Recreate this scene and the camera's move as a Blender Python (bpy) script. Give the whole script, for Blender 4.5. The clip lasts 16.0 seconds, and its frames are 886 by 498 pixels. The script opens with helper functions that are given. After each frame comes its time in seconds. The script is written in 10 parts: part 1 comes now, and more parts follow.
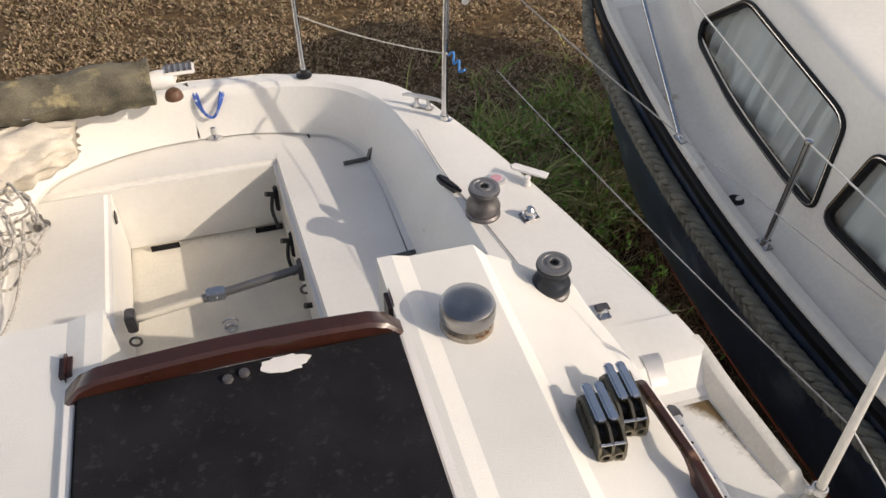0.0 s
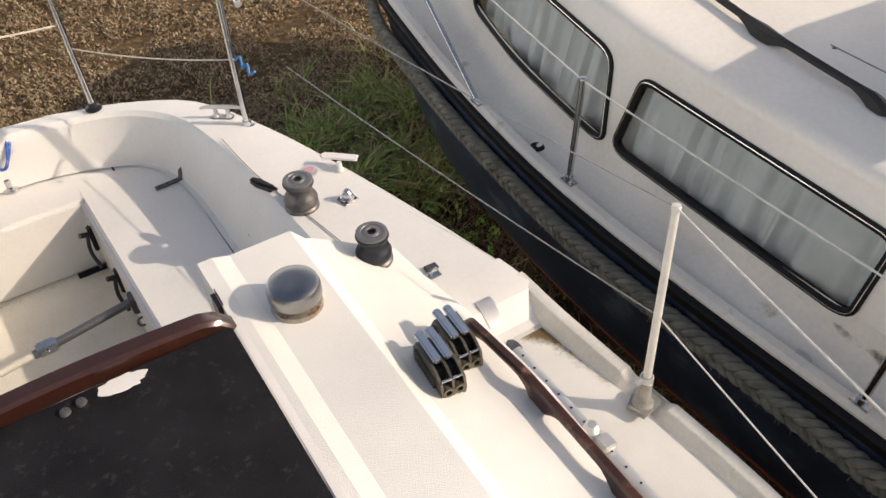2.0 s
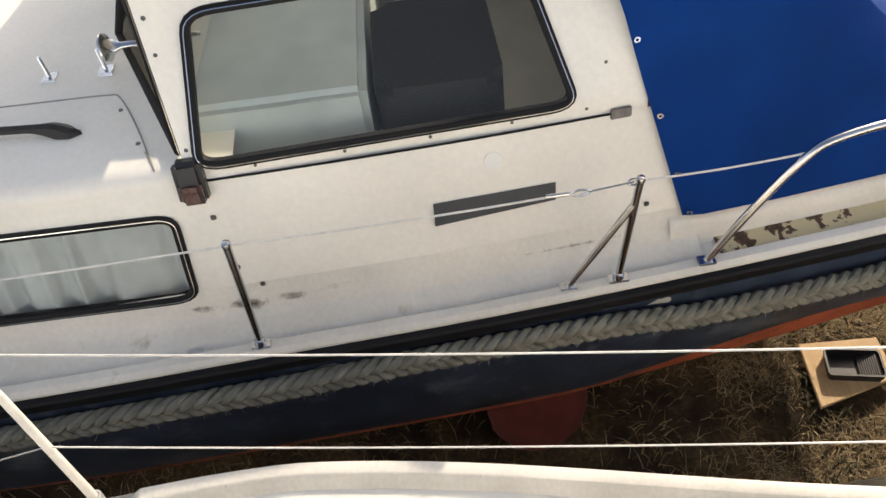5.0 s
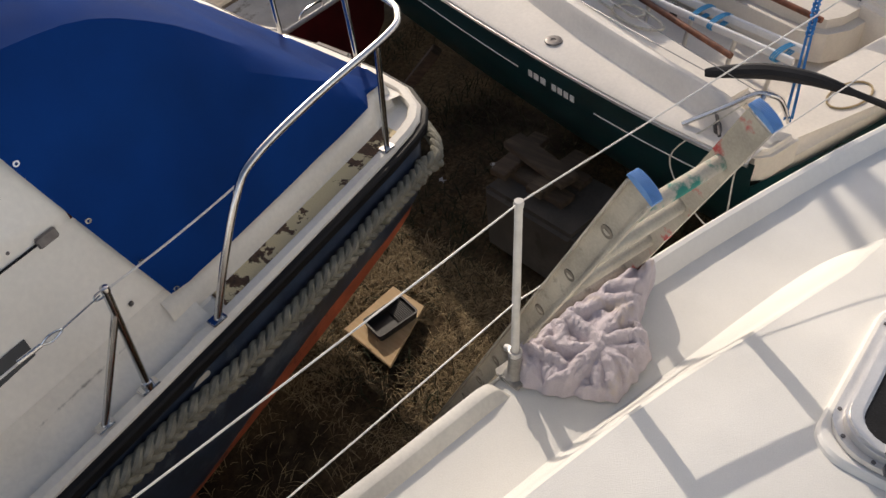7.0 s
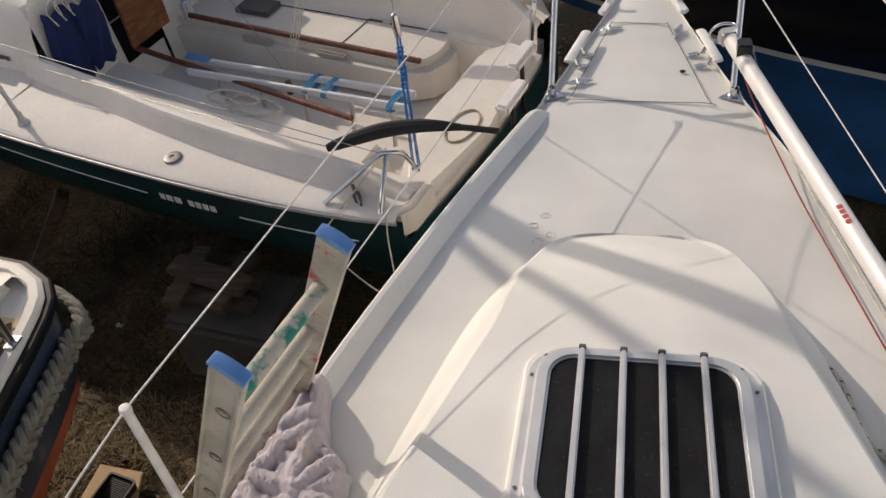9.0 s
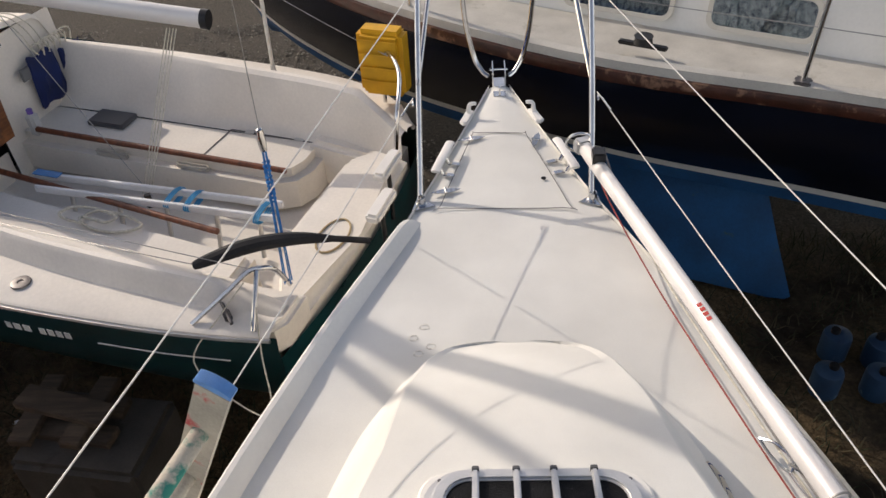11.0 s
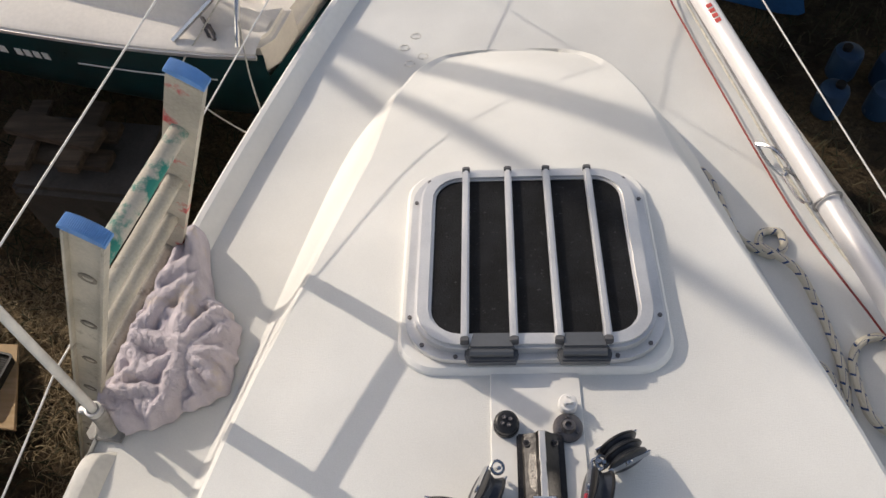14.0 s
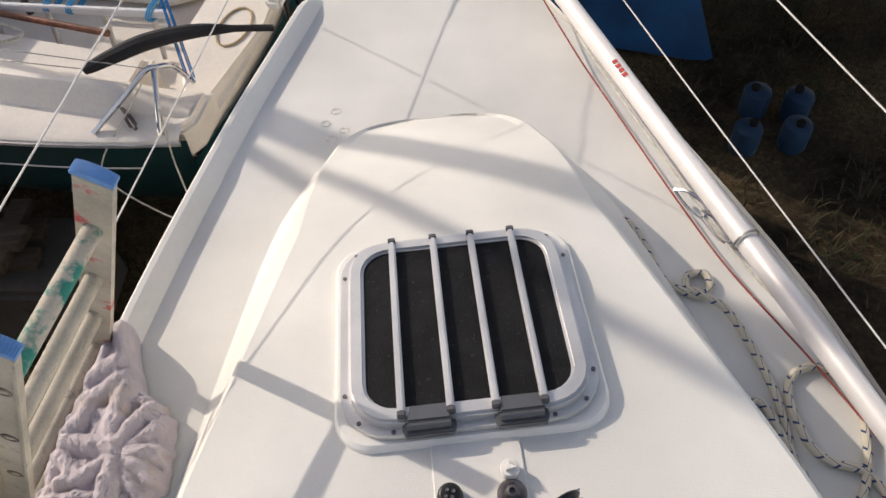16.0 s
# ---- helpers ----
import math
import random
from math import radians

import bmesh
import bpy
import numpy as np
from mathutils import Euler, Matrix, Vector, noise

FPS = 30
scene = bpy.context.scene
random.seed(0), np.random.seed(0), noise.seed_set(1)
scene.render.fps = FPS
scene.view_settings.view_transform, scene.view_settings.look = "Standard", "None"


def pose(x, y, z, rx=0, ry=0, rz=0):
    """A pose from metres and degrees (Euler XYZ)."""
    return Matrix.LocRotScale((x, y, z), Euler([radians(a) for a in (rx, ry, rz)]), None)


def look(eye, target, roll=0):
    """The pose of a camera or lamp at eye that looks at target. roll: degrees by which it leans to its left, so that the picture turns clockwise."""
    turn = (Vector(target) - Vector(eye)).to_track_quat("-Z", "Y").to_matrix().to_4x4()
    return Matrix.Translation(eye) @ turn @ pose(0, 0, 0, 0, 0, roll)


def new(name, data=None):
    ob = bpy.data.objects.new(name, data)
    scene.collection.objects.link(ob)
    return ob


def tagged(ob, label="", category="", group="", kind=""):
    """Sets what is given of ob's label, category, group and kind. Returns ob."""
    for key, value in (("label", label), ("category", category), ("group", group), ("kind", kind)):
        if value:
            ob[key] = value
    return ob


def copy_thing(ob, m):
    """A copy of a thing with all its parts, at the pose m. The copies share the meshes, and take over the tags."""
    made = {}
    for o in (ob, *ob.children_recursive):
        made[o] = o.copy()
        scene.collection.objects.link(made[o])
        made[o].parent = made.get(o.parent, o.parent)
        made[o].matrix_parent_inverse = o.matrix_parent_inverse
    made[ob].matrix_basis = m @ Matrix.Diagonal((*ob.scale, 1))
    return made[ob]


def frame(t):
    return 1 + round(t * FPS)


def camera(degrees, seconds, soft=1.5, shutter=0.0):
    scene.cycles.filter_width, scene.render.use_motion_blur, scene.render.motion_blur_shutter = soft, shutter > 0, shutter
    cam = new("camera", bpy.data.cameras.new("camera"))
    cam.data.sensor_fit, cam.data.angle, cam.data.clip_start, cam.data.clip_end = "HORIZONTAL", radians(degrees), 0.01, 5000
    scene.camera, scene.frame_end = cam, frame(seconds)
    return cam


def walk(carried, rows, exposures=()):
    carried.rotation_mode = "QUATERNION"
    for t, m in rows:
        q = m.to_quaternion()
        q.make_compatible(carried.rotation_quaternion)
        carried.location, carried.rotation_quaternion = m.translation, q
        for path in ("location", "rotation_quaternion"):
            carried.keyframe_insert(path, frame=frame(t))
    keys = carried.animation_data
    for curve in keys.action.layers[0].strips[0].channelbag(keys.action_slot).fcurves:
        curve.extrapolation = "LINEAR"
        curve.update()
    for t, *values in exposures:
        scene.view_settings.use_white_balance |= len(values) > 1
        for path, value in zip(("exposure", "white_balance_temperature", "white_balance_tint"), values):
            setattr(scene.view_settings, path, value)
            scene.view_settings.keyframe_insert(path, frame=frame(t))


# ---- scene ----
cam = camera(58.2, 16.0)
PATH = [
    (0, (0.067, 0.504, 3.471), (0.489, 1.901, 2.104), 0.7),
    (0.5, (0.073, 0.5, 3.467), (0.577, 1.859, 2.09), 0.2),
    (1, (0.089, 0.469, 3.461), (0.692, 1.779, 2.076), 0.2),
    (1.5, (0.089, 0.41, 3.467), (0.746, 1.702, 2.089), -0.7),
    (2, (0.1, 0.365, 3.475), (0.856, 1.613, 2.108), -2.1),
    (2.5, (0.132, 0.349, 3.471), (1.014, 1.523, 2.114), -2.9),
    (3, (0.161, 0.316, 3.47), (1.135, 1.417, 2.113), -3.9),
    (3.5, (0.19, 0.292, 3.467), (1.298, 1.217, 2.082), -5.6),
    (4, (0.234, 0.295, 3.459), (1.492, 0.931, 2.04), -7.2),
    (4.5, (0.212, 0.218, 3.462), (1.592, 0.568, 2.057), -8.9),
    (5, (0.206, 0.273, 3.467), (1.624, 0.284, 2.056), -7.8),
    (5.2, (0.205, 0.262, 3.457), (1.618, 0.151, 2.046), -7.9),
    (7.3, (0.197, 0.088, 3.462), (1.07, -1.012, 2.038), -8.4),
    (7.5, (0.187, 0.055, 3.456), (0.989, -1.106, 2.039), -8.7),
    (8, (0.127, -0.051, 3.476), (0.775, -1.31, 2.063), -9.4),
    (8.5, (0.074, -0.15, 3.482), (0.623, -1.463, 2.077), -10.1),
    (9, (0.062, -0.212, 3.479), (0.489, -1.562, 2.066), -9.9),
    (9.5, (0.093, -0.255, 3.488), (0.363, -1.675, 2.106), -7.8),
    (10, (0.085, -0.284, 3.517), (0.26, -1.793, 2.216), -5.6),
    (10.2, (0.094, -0.281, 3.532), (0.234, -1.822, 2.264), -4.8),
    (12.3, (0.1, -0.265, 3.474), (0.189, -1.767, 2.156), -3.6),
    (12.5, (0.098, -0.262, 3.463), (0.195, -1.707, 2.084), -3.8),
    (13, (0.094, -0.257, 3.445), (0.206, -1.56, 1.931), -4.1),
    (13.5, (0.086, -0.252, 3.428), (0.21, -1.418, 1.807), -5.2),
    (14, (0.08, -0.258, 3.412), (0.196, -1.309, 1.714), -6.3),
    (14.5, (0.081, -0.258, 3.405), (0.185, -1.25, 1.672), -6.7),
    (15, (0.087, -0.254, 3.413), (0.187, -1.261, 1.689), -6.7),
    (15.5, (0.062, -0.263, 3.416), (0.126, -1.328, 1.725), -5.4),
    (16, (0.034, -0.273, 3.423), (0.014, -1.444, 1.802), -5.5),
]
EXPOSURES = [(0, 0.25, 7100, 15), (2, 0.41, 7350, 16), (3, 0.46, 7500, 16), (4, 0.66, 7550, 17), (4.5, 0.78, 7550, 15), (5, 0.96, 7550, 13), (6.2, 0.5, 7300, 15), (7.5, -0.06, 7000, 15), (8.5, -0.17, 7000, 15), (9, -0.13, 7000, 15), (10, 0.1, 6900, 15), (12.5, 0.12, 6950, 15), (13.5, 0.06, 6850, 14), (14.5, 0.14, 6800, 13), (16, 0.16, 6900, 15)]
walk(cam, [(t, look(eye, target, roll)) for t, eye, target, roll in PATH], EXPOSURES)


# ---- light ----
SUN_TO = Vector((0.698, -0.514, 0.498)).normalized()
world = bpy.data.worlds.new("world")
scene.world = world
world.use_nodes = True
_nt = world.node_tree
_sky = _nt.nodes.new("ShaderNodeTexSky")
_sky.sky_type = "NISHITA"
_sky.sun_disc = False
_sky.sun_elevation = math.asin(SUN_TO.z)
_sky.sun_rotation = math.atan2(SUN_TO.x, SUN_TO.y)
# thin white haze all round, thickest at the horizon
_tc = _nt.nodes.new("ShaderNodeTexCoord")
_sx = _nt.nodes.new("ShaderNodeSeparateXYZ")
_nt.links.new(_tc.outputs["Generated"], _sx.inputs[0])
_ab = _nt.nodes.new("ShaderNodeMath")
_ab.operation = "ABSOLUTE"
_nt.links.new(_sx.outputs["Z"], _ab.inputs[0])
_in = _nt.nodes.new("ShaderNodeMath")
_in.operation = "SUBTRACT"
_in.inputs[0].default_value = 1.0
_nt.links.new(_ab.outputs[0], _in.inputs[1])
_pw = _nt.nodes.new("ShaderNodeMath")
_pw.operation = "POWER"
_pw.inputs[1].default_value = 3.0
_nt.links.new(_in.outputs[0], _pw.inputs[0])
_hz = _nt.nodes.new("ShaderNodeVectorMath")
_hz.operation = "SCALE"
_hz.inputs[0].default_value = (12.0, 11.6, 11.0)
_nt.links.new(_pw.outputs[0], _hz.inputs["Scale"])
_sm = _nt.nodes.new("ShaderNodeVectorMath")
_sm.operation = "ADD"
_nt.links.new(_sky.outputs[0], _sm.inputs[0])
_nt.links.new(_hz.outputs[0], _sm.inputs[1])
_nt.links.new(_sm.outputs[0], _nt.nodes["Background"].inputs[0])
_nt.nodes["Background"].inputs[1].default_value = 0.11
_sky.dust_density = 2.2
_sun = bpy.data.lights.new("sun", "SUN")
_sun.energy, _sun.angle, _sun.color = 2.5, radians(0.55), (1.0, 0.93, 0.82)
sun_lamp = new("sun", _sun)
sun_lamp.matrix_world = look(SUN_TO * 40, (0, 0, 0))


# ---- materials ----
def mat(name, base, rough=0.5, metal=0.0, var=0.08, scale=6.0, fine=120.0, bump=0.02, spots=None, spot_scale=9.0, spot_cut=0.62,
        coat=0.0, trans=0.0, ior=1.45, wave=None, spec=0.5, rand=0.0):
    """Plain paint, metal, wood or cloth: two scales of change in the colour, a fine relief, and stains where they are given."""
    m = bpy.data.materials.new(name)
    m.use_nodes = True
    nt = m.node_tree
    n, ln = nt.nodes, nt.links
    b = n["Principled BSDF"]
    co = n.new("ShaderNodeTexCoord")
    src = co.outputs["Object"]
    big = n.new("ShaderNodeTexNoise")
    big.inputs["Scale"].default_value, big.inputs["Detail"].default_value = scale, 6
    ln.new(src, big.inputs["Vector"])
    small = n.new("ShaderNodeTexNoise")
    small.inputs["Scale"].default_value, small.inputs["Detail"].default_value = fine, 3
    ln.new(src, small.inputs["Vector"])
    add = n.new("ShaderNodeMath")
    add.operation = "MULTIPLY_ADD"
    ln.new(small.outputs["Fac"], add.inputs[0])
    add.inputs[1].default_value = 0.35
    ln.new(big.outputs["Fac"], add.inputs[2])
    ramp = n.new("ShaderNodeValToRGB")
    lo = [c * (1 - var * 1.6) for c in base]
    hi = [min(1, c * (1 + var)) for c in base]
    ramp.color_ramp.elements[0].position, ramp.color_ramp.elements[1].position = 0.45, 0.9
    ramp.color_ramp.elements[0].color, ramp.color_ramp.elements[1].color = (*lo, 1), (*hi, 1)
    ln.new(add.outputs[0], ramp.inputs[0])
    col = ramp.outputs[0]
    if wave:
        wv = n.new("ShaderNodeTexNoise")
        mp = n.new("ShaderNodeMapping")
        mp.inputs["Scale"].default_value = wave[1]
        ln.new(src, mp.inputs[0])
        ln.new(mp.outputs[0], wv.inputs["Vector"])
        wv.inputs["Scale"].default_value, wv.inputs["Detail"].default_value = 1.0, 5
        r3 = n.new("ShaderNodeValToRGB")
        r3.color_ramp.elements[0].position, r3.color_ramp.elements[1].position = 0.4, 0.62
        ln.new(wv.outputs["Fac"], r3.inputs[0])
        mx = n.new("ShaderNodeMixRGB")
        ln.new(r3.outputs[0], mx.inputs[0])
        ln.new(col, mx.inputs[1])
        mx.inputs[2].default_value = (*wave[0], 1)
        col = mx.outputs[0]
    if spots:
        sp = n.new("ShaderNodeTexNoise")
        sp.inputs["Scale"].default_value, sp.inputs["Detail"].default_value, sp.inputs["Roughness"].default_value = spot_scale, 8, 0.65
        ln.new(src, sp.inputs["Vector"])
        r2 = n.new("ShaderNodeValToRGB")
        r2.color_ramp.elements[0].position, r2.color_ramp.elements[1].position = spot_cut, min(1, spot_cut + 0.09)
        ln.new(sp.outputs["Fac"], r2.inputs[0])
        mx = n.new("ShaderNodeMixRGB")
        ln.new(r2.outputs[0], mx.inputs[0])
        ln.new(col, mx.inputs[1])
        mx.inputs[2].default_value = (*spots, 1)
        col = mx.outputs[0]
    if rand:
        oi = n.new("ShaderNodeObjectInfo")
        hs = n.new("ShaderNodeHueSaturation")
        mm = n.new("ShaderNodeMapRange")
        mm.inputs["To Min"].default_value, mm.inputs["To Max"].default_value = 1 - rand, 1 + rand
        ln.new(oi.outputs["Random"], mm.inputs["Value"])
        ln.new(mm.outputs[0], hs.inputs["Value"])
        ln.new(col, hs.inputs["Color"])
        col = hs.outputs[0]
    ln.new(col, b.inputs["Base Color"])
    rr = n.new("ShaderNodeMapRange")
    rr.inputs["To Min"].default_value, rr.inputs["To Max"].default_value = max(0.02, rough * 0.8), min(1, rough * 1.2)
    ln.new(big.outputs["Fac"], rr.inputs["Value"])
    ln.new(rr.outputs[0], b.inputs["Roughness"])
    b.inputs["Metallic"].default_value = metal
    b.inputs["Coat Weight"].default_value = coat
    b.inputs["Transmission Weight"].default_value = trans
    b.inputs["IOR"].default_value = ior
    b.inputs["Specular IOR Level"].default_value = spec
    if bump:
        bp = n.new("ShaderNodeBump")
        bp.inputs["Strength"].default_value, bp.inputs["Distance"].default_value = min(1.0, bump * 10), 0.002
        ln.new(small.outputs["Fac"], bp.inputs["Height"])
        ln.new(bp.outputs[0], b.inputs["Normal"])
    return m


def glass(name, tint=(0.9, 0.95, 0.95), rough=0.02):
    m = bpy.data.materials.new(name)
    m.use_nodes = True
    nt = m.node_tree
    n, ln = nt.nodes, nt.links
    out = n["Material Output"]
    n.remove(n["Principled BSDF"])
    tr = n.new("ShaderNodeBsdfTransparent")
    tr.inputs[0].default_value = (*tint, 1)
    gl = n.new("ShaderNodeBsdfGlossy")
    gl.inputs["Roughness"].default_value = rough
    fr = n.new("ShaderNodeFresnel")
    fr.inputs[0].default_value = 1.5
    mx = n.new("ShaderNodeMixShader")
    ln.new(fr.outputs[0], mx.inputs[0])
    ln.new(tr.outputs[0], mx.inputs[1])
    ln.new(gl.outputs[0], mx.inputs[2])
    ln.new(mx.outputs[0], out.inputs[0])
    return m


GEL = mat("white_gelcoat", (0.77, 0.755, 0.71), 0.42, spec=0.4, var=0.05, scale=2.5, fine=60, bump=0.006, coat=0.1, spots=(0.50, 0.46, 0.38), spot_scale=70, spot_cut=0.72)
GRIP = mat("non_skid_gelcoat", (0.74, 0.73, 0.685), 0.72, spec=0.25, var=0.08, scale=2.6, fine=420, bump=0.05, spots=(0.40, 0.36, 0.29), spot_scale=60, spot_cut=0.735)
RAIL = mat("weathered_toe_rail", (0.66, 0.64, 0.58), 0.5, var=0.12, scale=4, fine=90, bump=0.02, spots=(0.36, 0.34, 0.30), spot_scale=14, spot_cut=0.66)
GRIME = mat("weathered_gelcoat", (0.74, 0.70, 0.60), 0.45, var=0.10, scale=3.0, fine=90, bump=0.02, spots=(0.42, 0.34, 0.2), spot_scale=5, spot_cut=0.68)
CRUISE = mat("cream_gelcoat", (0.83, 0.79, 0.71), 0.38, var=0.07, scale=1.6, fine=50, bump=0.006, spots=(0.58, 0.5, 0.38), spot_scale=3.5, spot_cut=0.7)
# the pale spots also stand in for sky sheen on the navy paint
NAVY = mat("navy_topsides", (0.034, 0.050, 0.085), 0.34, var=0.3, scale=5, fine=40, bump=0.01, spots=(0.10, 0.125, 0.16), spot_scale=4, spot_cut=0.55)
BLACKHULL = mat("dark_navy_topsides", (0.006, 0.008, 0.016), 0.22, var=0.2, scale=3, fine=40, bump=0.004)
GREEN = mat("dark_green_topsides", (0.004, 0.035, 0.04), 0.3, var=0.2, scale=4, fine=40, bump=0.005)
ANTIRED = mat("red_antifouling", (0.50, 0.12, 0.055), 0.8, var=0.2, scale=5, fine=60, bump=0.03, spots=(0.10, 0.03, 0.025), spot_cut=0.58)
ANTIBLUE = mat("blue_antifouling", (0.008, 0.075, 0.20), 0.75, var=0.2, scale=4, fine=60, bump=0.03, spots=(0.04, 0.09, 0.09), spot_cut=0.64)
RUBBER = mat("black_rubber", (0.008, 0.008, 0.009), 0.55, var=0.2, fine=200, bump=0.02, spec=0.25)
PLASTIC = mat("black_plastic", (0.016, 0.016, 0.017), 0.35, var=0.15, fine=200, bump=0.01)
STEEL = mat("stainless_steel", (0.62, 0.62, 0.62), 0.16, metal=1.0, var=0.1, scale=14, fine=300, bump=0.006)
ALU = mat("anodised_aluminium", (0.66, 0.65, 0.63), 0.42, metal=0.7, var=0.08, scale=10, fine=300, bump=0.01)
ALUPAINT = mat("silver_painted_spar", (0.72, 0.70, 0.68), 0.4, metal=0.15, var=0.05, scale=5, fine=200, bump=0.006)
STAN = mat("white_weathered_stanchion", (0.62, 0.60, 0.55), 0.4, var=0.1, scale=20, fine=200, bump=0.01)
BRONZE = mat("grey_bronze_winch", (0.16, 0.15, 0.148), 0.45, metal=0.7, var=0.2, scale=30, fine=300, bump=0.02)
DARKALU = mat("dark_anodised_drum", (0.035, 0.04, 0.05), 0.4, metal=0.6, var=0.2, scale=30, fine=300, bump=0.01)
WOOD = mat("varnished_teak", (0.042, 0.014, 0.009), 0.3, var=0.3, scale=10, fine=80, bump=0.02, coat=0.4, wave=((0.035, 0.012, 0.008), (60, 6, 60)))
OLDWOOD = mat("flaking_varnished_wood", (0.06, 0.02, 0.012), 0.35, var=0.3, scale=12, fine=90, bump=0.03, coat=0.2, spots=(0.24, 0.13, 0.08), spot_scale=9, spot_cut=0.57)
DECKBLACK = mat("black_non_skid", (0.0125, 0.0122, 0.0145), 0.85, var=0.35, scale=9, fine=500, bump=0.08, spots=(0.026, 0.026, 0.027), spot_scale=45, spot_cut=0.57, spec=0.2)
ROPEWHITE = mat("white_rope", (0.62, 0.58, 0.48), 0.85, var=0.2, scale=60, fine=400, bump=0.08)
WHITEPL = mat("white_plastic", (0.78, 0.76, 0.72), 0.4, var=0.05, fine=150, bump=0.01)
CANVAS = mat("blue_canvas", (0.002, 0.034, 0.17), 0.85, var=0.15, scale=3, fine=500, bump=0.05, spec=0.08)
GLASS = glass("window_glass")
SMOKED = glass("tinted_glass", (0.86, 0.9, 0.88))


# ---- building helpers ----
def thing(name, loc, label, category, group="", kind=""):
    ob = new(name)
    ob.location = loc
    ob.empty_display_size = 0.1
    return tagged(ob, label, category, group, kind)


def offset_of(ob):
    v = Vector((0, 0, 0))
    while ob is not None:
        v += ob.location
        ob = ob.parent
    return v


def push_from_camera(p):
    """Slides the cruiser's near upper works back and down the camera's sight lines, to fit its view."""
    # the lower roof lets sun onto the yacht's deck; the far side is mirrored
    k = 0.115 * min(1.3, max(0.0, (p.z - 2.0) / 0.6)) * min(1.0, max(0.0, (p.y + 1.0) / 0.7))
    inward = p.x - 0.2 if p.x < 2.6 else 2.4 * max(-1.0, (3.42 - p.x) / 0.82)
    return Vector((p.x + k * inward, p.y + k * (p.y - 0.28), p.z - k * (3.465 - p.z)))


def part(name, bm, material, parent=None, label="", smooth=True, angle=35):
    """Links a bmesh, given in world places, as one mesh object under its thing."""
    me = bpy.data.meshes.new(name)
    bmesh.ops.recalc_face_normals(bm, faces=bm.faces)
    if smooth:
        lim = radians(angle)
        for f in bm.faces:
            f.smooth = True
        for e in bm.edges:
            if len(e.link_faces) == 2 and e.calc_face_angle(0) > lim:
                e.smooth = False
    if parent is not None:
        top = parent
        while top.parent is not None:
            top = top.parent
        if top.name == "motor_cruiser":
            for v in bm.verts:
                v.co = push_from_camera(v.co)
        bmesh.ops.translate(bm, verts=bm.verts, vec=-offset_of(parent))
    bm.to_mesh(me)
    bm.free()
    for mt in material if isinstance(material, (list, tuple)) else [material]:
        me.materials.append(mt)
    ob = new(name, me)
    if parent is not None:
        ob.parent = parent
    if label:
        ob["label"] = label
    return ob


def box(bm, lo, hi, bev=0.0, m=None, seg=2):
    x0, y0, z0 = lo
    x1, y1, z1 = hi
    vs = [bm.verts.new(p) for p in ((x0, y0, z0), (x1, y0, z0), (x1, y1, z0), (x0, y1, z0), (x0, y0, z1), (x1, y0, z1), (x1, y1, z1), (x0, y1, z1))]
    fs = [bm.faces.new([vs[i] for i in q]) for q in ((3, 2, 1, 0), (4, 5, 6, 7), (0, 1, 5, 4), (1, 2, 6, 5), (2, 3, 7, 6), (3, 0, 4, 7))]
    if bev:
        es = {e for f in fs for e in f.edges}
        r = bmesh.ops.bevel(bm, geom=list(es), offset=bev, segments=seg, affect="EDGES", clamp_overlap=True)
        vs = list({v for v in vs if v.is_valid} | set(r["verts"]))
    if m is not None:
        bmesh.ops.transform(bm, matrix=m, verts=vs)
    return vs


def prism(bm, outline, z0, z1, bev=0.0, m=None, seg=2):
    """An outline in x, y drawn up from z0 to z1."""
    a = [bm.verts.new((x, y, z0)) for x, y in outline]
    b = [bm.verts.new((x, y, z1)) for x, y in outline]
    n = len(a)
    fs = [bm.faces.new(a[::-1]), bm.faces.new(b)]
    fs += [bm.faces.new((a[i], a[(i + 1) % n], b[(i + 1) % n], b[i])) for i in range(n)]
    vs = a + b
    if bev:
        es = list({e for e in fs[1].edges} | {e for e in fs[0].edges})
        r = bmesh.ops.bevel(bm, geom=es, offset=bev, segments=seg, affect="EDGES", clamp_overlap=True)
        vs = list({v for v in vs if v.is_valid} | set(r["verts"]))
    if m is not None:
        bmesh.ops.transform(bm, matrix=m, verts=vs)
    return vs


def spin(bm, prof, m=None, n=24):
    """A turned shape: (radius, height) pairs round the z axis."""
    rings = []
    for r, z in prof:
        if r < 1e-5:
            rings.append([bm.verts.new((0, 0, z))])
        else:
            rings.append([bm.verts.new((r * math.cos(2 * math.pi * k / n), r * math.sin(2 * math.pi * k / n), z)) for k in range(n)])
    for a, b in zip(rings, rings[1:]):
        for k in range(n):
            j = (k + 1) % n
            if len(a) == 1 and len(b) == 1:
                continue
            if len(a) == 1:
                bm.faces.new((a[0], b[j], b[k]))
            elif len(b) == 1:
                bm.faces.new((a[k], a[j], b[0]))
            else:
                bm.faces.new((a[k], a[j], b[j], b[k]))
    vs = [v for r in rings for v in r]
    if m is not None:
        bmesh.ops.transform(bm, matrix=m, verts=vs)
    return vs


